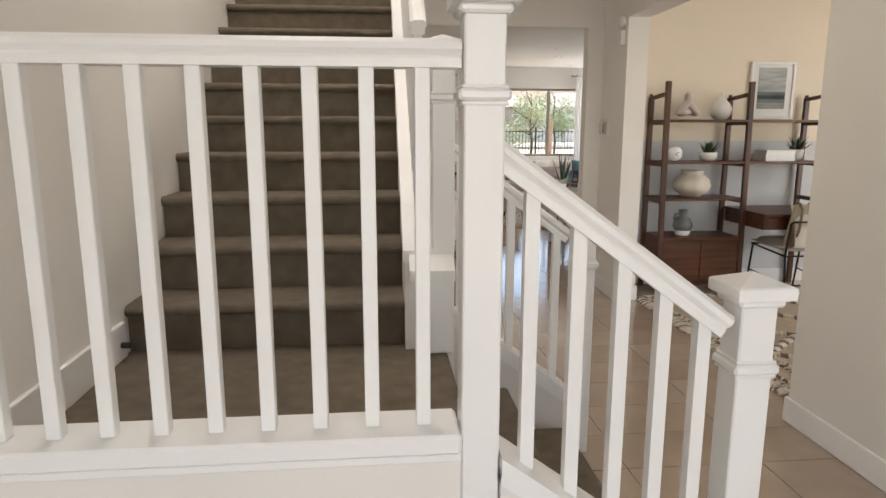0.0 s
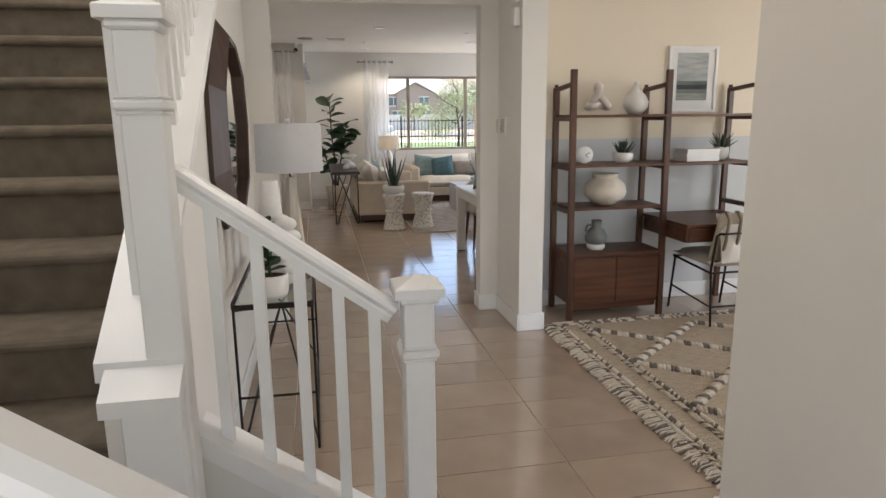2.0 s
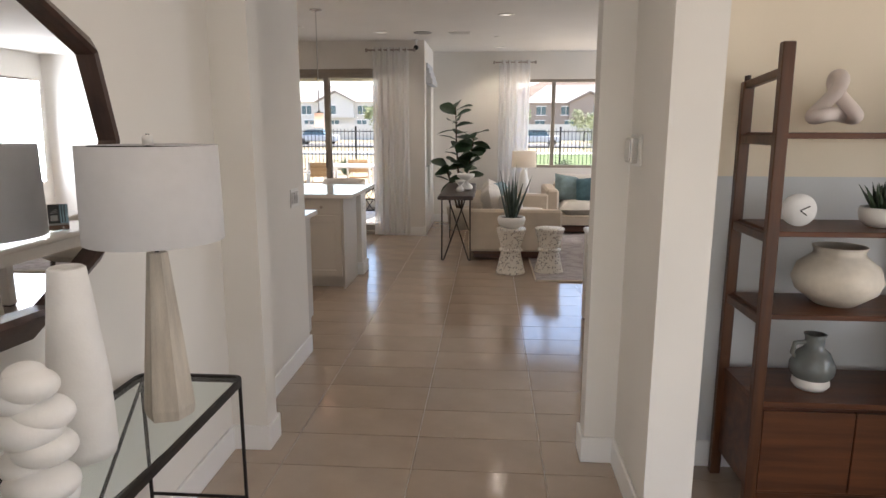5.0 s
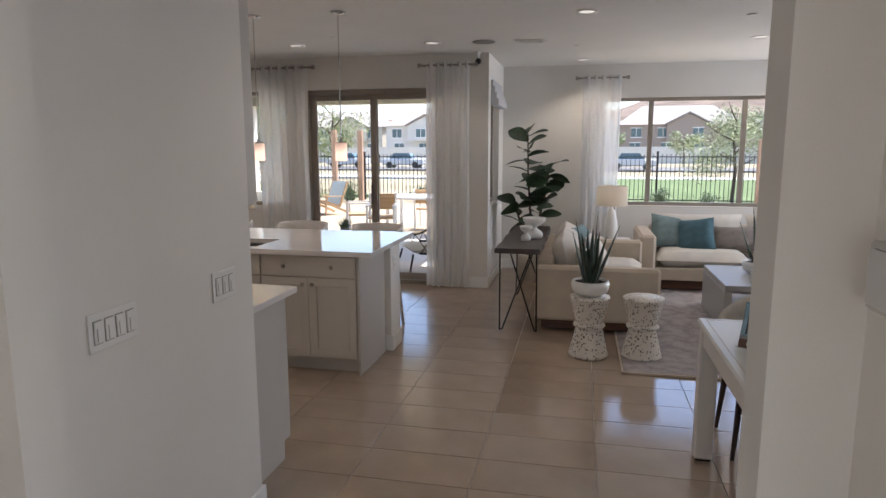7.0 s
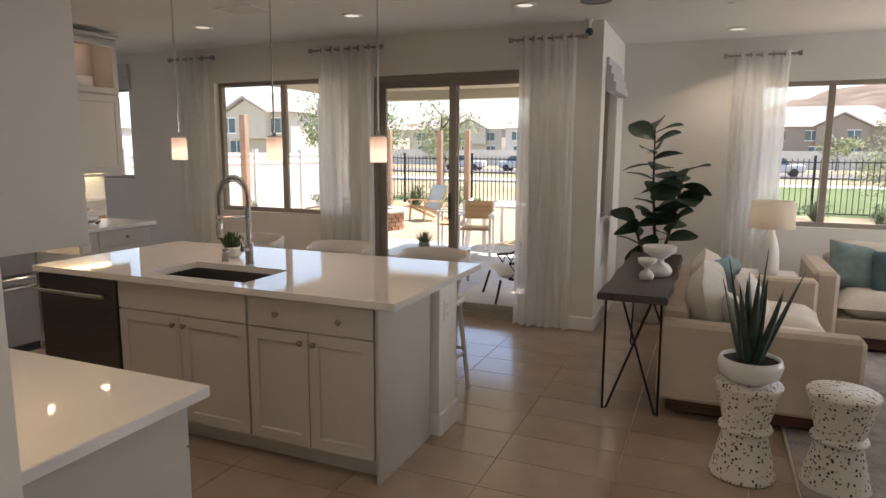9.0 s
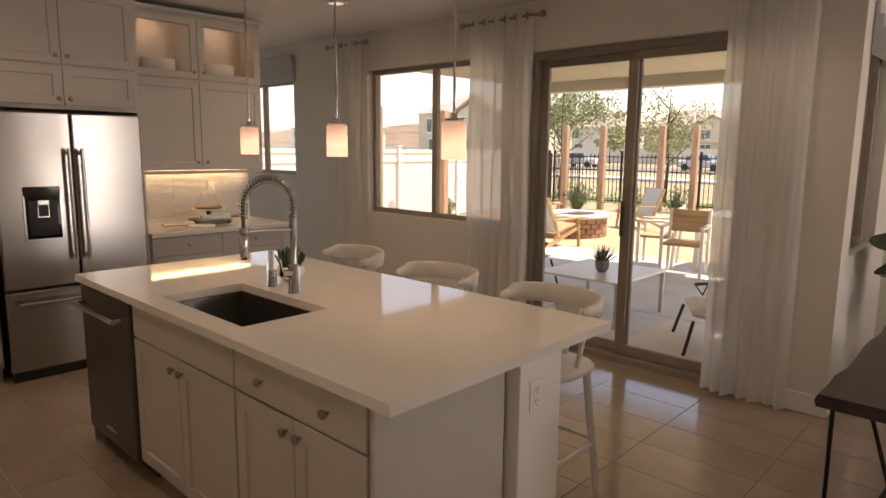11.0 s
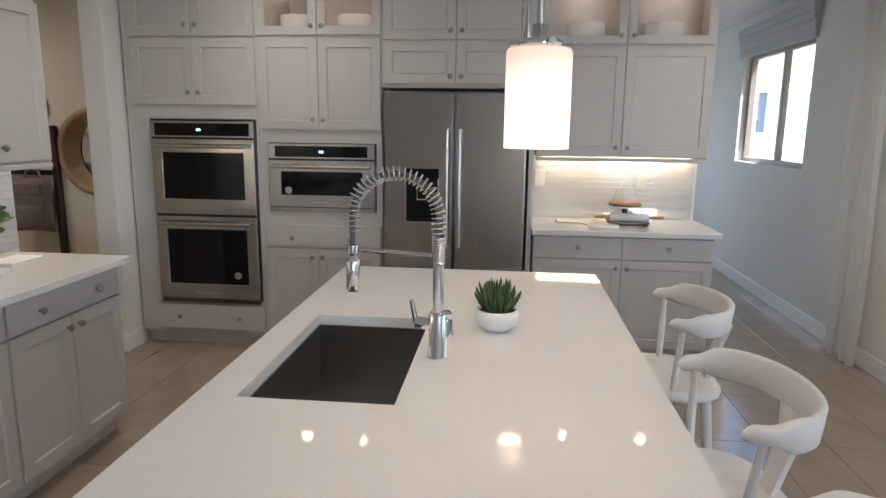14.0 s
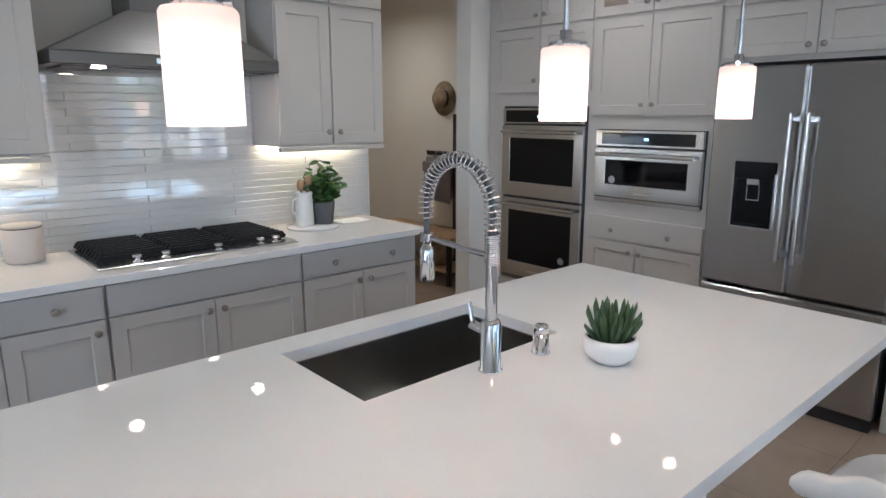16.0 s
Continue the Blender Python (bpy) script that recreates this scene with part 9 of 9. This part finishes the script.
# ---- far houses and hills ----
def house(x, y, w, d, h, material, seed, label, gable=True):
    rng = random.Random(seed)
    o = thing("house", (x, y, -0.3), label, "house", "distant houses")
    part("wall", M().box(x - w / 2, x + w / 2, y, y + d, -0.3, h), material, o)
    rh = h + w * 0.17
    e = 0.5
    roof = M()
    roof.add([(x - w / 2 - e, y - e, h), (x + w / 2 + e, y - e, h), (x + w / 2 + e, y + d + e, h), (x - w / 2 - e, y + d + e, h), (x - w / 2 + d * 0.35, y + d / 2, rh), (x + w / 2 - d * 0.35, y + d / 2, rh)], [(0, 1, 5, 4), (1, 2, 5), (2, 3, 4, 5), (3, 0, 4), (3, 2, 1, 0)])
    ro = part("roof", roof, ROOFT, o, "grey tiled hip roof")
    if gable:
        gx = x + rng.uniform(-0.2, 0.2) * w
        gw = w * 0.17
        part("gable", M().ring([[(gx - gw, yy, h - 2.6), (gx + gw, yy, h - 2.6), (gx + gw, yy, h), (gx, yy, h + gw * 0.5), (gx - gw, yy, h)] for yy in (y - 1.0, y + d * 0.4)], smooth=False), material, o)
        part("gable_roof", M().ring([[(gx - gw - 0.4, yy, h - 0.1), (gx, yy, h + gw * 0.5 + 0.12), (gx + gw + 0.4, yy, h - 0.1), (gx + gw + 0.4, yy, h + 0.1), (gx, yy, h + gw * 0.5 + 0.4), (gx - gw - 0.4, yy, h + 0.1)] for yy in (y - 1.4, y + d * 0.4)], smooth=False), ROOFT, o)
    nw = max(2, int(w / 4.5))
    for fl in (1.2, h - 2.0):
        for i in range(nw):
            wx = x - w / 2 + (i + 0.5) * w / nw + rng.uniform(-0.4, 0.4)
            yy = y - 1.02 if gable and abs(wx - gx) < gw and fl > 2 else y - 0.03
            wn = part("window", M().box(wx - 0.8, wx + 0.8, yy, yy + 0.06, fl, fl + 1.4), WINDK, o)
            part("window_trim", M().box(wx - 0.92, wx + 0.92, yy - 0.03, yy + 0.02, fl - 0.14, fl - 0.002).box(wx - 0.92, wx + 0.92, yy - 0.03, yy + 0.02, fl + 1.402, fl + 1.52).box(wx - 0.04, wx + 0.04, yy - 0.02, yy - 0.001, fl, fl + 1.4), TRIM, wn)
    return o


HG = [(-86, 118, 20, STUC_T), (-62, 112, 17, STUC_W), (-42, 116, 18, STUC), (-22, 112, 18, STUC_W), (-1, 116, 17, STUC_W), (18, 118, 20, STUC_T), (39, 118, 17, STUC_W), (60, 114, 20, STUC_T)]
for i, (x, y, w, mt) in enumerate(HG):
    house(x, y, w, 12, 5.6, mt, i, ("taupe", "white", "cream", "white", "white", "taupe", "white", "taupe")[i] + " stucco two storey house across the road")
house(-44, 60, 14, 10, 5.4, STUC, 20, "cream stucco neighbour house beyond the fence")
house(-66, 33, 10, 9, 5.0, STUC_B, 21, "blue-grey neighbour house beyond the fence")
house(-104, 84, 18, 10, 5.4, STUC_W, 22, "white stucco neighbour house beyond the fence")
struct("field_wall", M().box(-160, 160, 96, 96.3, -0.35, 1.9), STUC_W, "long pale boundary wall below the houses", "wall")
for i, (x, y) in enumerate(((6.4, 64.0), (-15, 66), (-21, 66.5), (-34, 67))):
    c = thing("car", (x, y, -0.2), "white car parked on the far road", "car", "distant cars")
    part("body", M().box(x - 2.1, x + 2.1, y - 0.85, y + 0.85, 0.1, 0.75, 0.12), CARM, c)
    part("cabin", M().ring([[(x - 1.3, y - 0.75, 0.74), (x + 1.0, y - 0.75, 0.74), (x + 1.0, y + 0.75, 0.74), (x - 1.3, y + 0.75, 0.74)], [(x - 0.9, y - 0.65, 1.25), (x + 0.6, y - 0.65, 1.25), (x + 0.6, y + 0.65, 1.25), (x - 0.9, y + 0.65, 1.25)]], smooth=False), WINDK, c)
    for dx in (-1.3, 1.3):
        for dy in (-0.86, 0.70):
            part("wheel", M().tube([(x + dx, y + dy, 0.12), (x + dx, y + dy + 0.16, 0.12)], 0.32, 14), BLACKPL, c)
hl = M()
nx, ny = 90, 14
rows = []
for j in range(ny + 1):
    v = j / ny
    row = []
    for i in range(nx + 1):
        x = -700 + 1400 * i / nx
        y = 230 + 420 * v
        ridge = 26 + 34 * math.exp(-((x - 170) / 130) ** 2) + 14 * noise.noise(Vector((x * 0.008, 3, 0))) + 10 * noise.noise(Vector((x * 0.03, 9, 0)))
        z = ridge * math.sin(min(1.0, v * 1.15) * math.pi * 0.5) ** 1.1 + 3 * noise.noise(Vector((x * 0.05, y * 0.05, 1)))
        row.append((x, y, z - 3 if j else -1))
    rows.append(row)
hl.ring(rows, closed=False, caps=False)
struct("hills", hl, HILLM, "dry rocky hills on the horizon", "hill")

# ---- floor tiles ----
TW, TL_ = 0.605, 0.312
XA, YA = 0.40, 5.475
tm = M().box(0.002, TW - 0.002, 0.002, TL_ - 0.002, -0.006, 0.0, 0.0008)
tmesh = tm.mesh("tile")
tmesh.materials.append(TILE)
near, far = 0, M()
i0, i1 = int(math.floor((-8.2 - XA) / TW)), int(math.ceil((7.2 - XA) / TW))
j0, j1 = int(math.floor((-2.2 - YA) / TL_)), int(math.ceil((13.7 - YA) / TL_))
for i in range(i0, i1):
    for j in range(j0, j1):
        x, y = XA + i * TW, YA + j * TL_
        if x + TW > 7.15 or x < -8.15 or y + TL_ > 13.72:
            continue
        if y > 12.30 and x < 0.6:
            continue
        cx, cy = x + TW / 2, y + TL_ / 2
        if (cx < -0.5 and cy < 3.8) or (cx < -3.7 and cy < 8.9):
            continue
        hall = 0.75 < cx < 2.7 and 3.0 < cy < 9.0
        kit = (0.6 < cx < 2.4 and 9.0 <= cy < 11.6) or (-3.3 < cx < 0.7 and 7.8 < cy < 9.0) or (-0.6 < cx < 0.7 and 10.2 < cy < 12.2)
        if (hall or kit) and near < 300:
            t_ = new("tile", tmesh)
            t_.parent = floor
            t_.location = (x, y, 0)
            near += 1
        else:
            far.box(x + 0.002, x + TW - 0.002, y + 0.002, min(y + TL_ - 0.002, 13.70), -0.006, 0.0, 0.0008)
ft = part("tile_field", far, TILE, floor)
tagged(ft, kind="stuff")
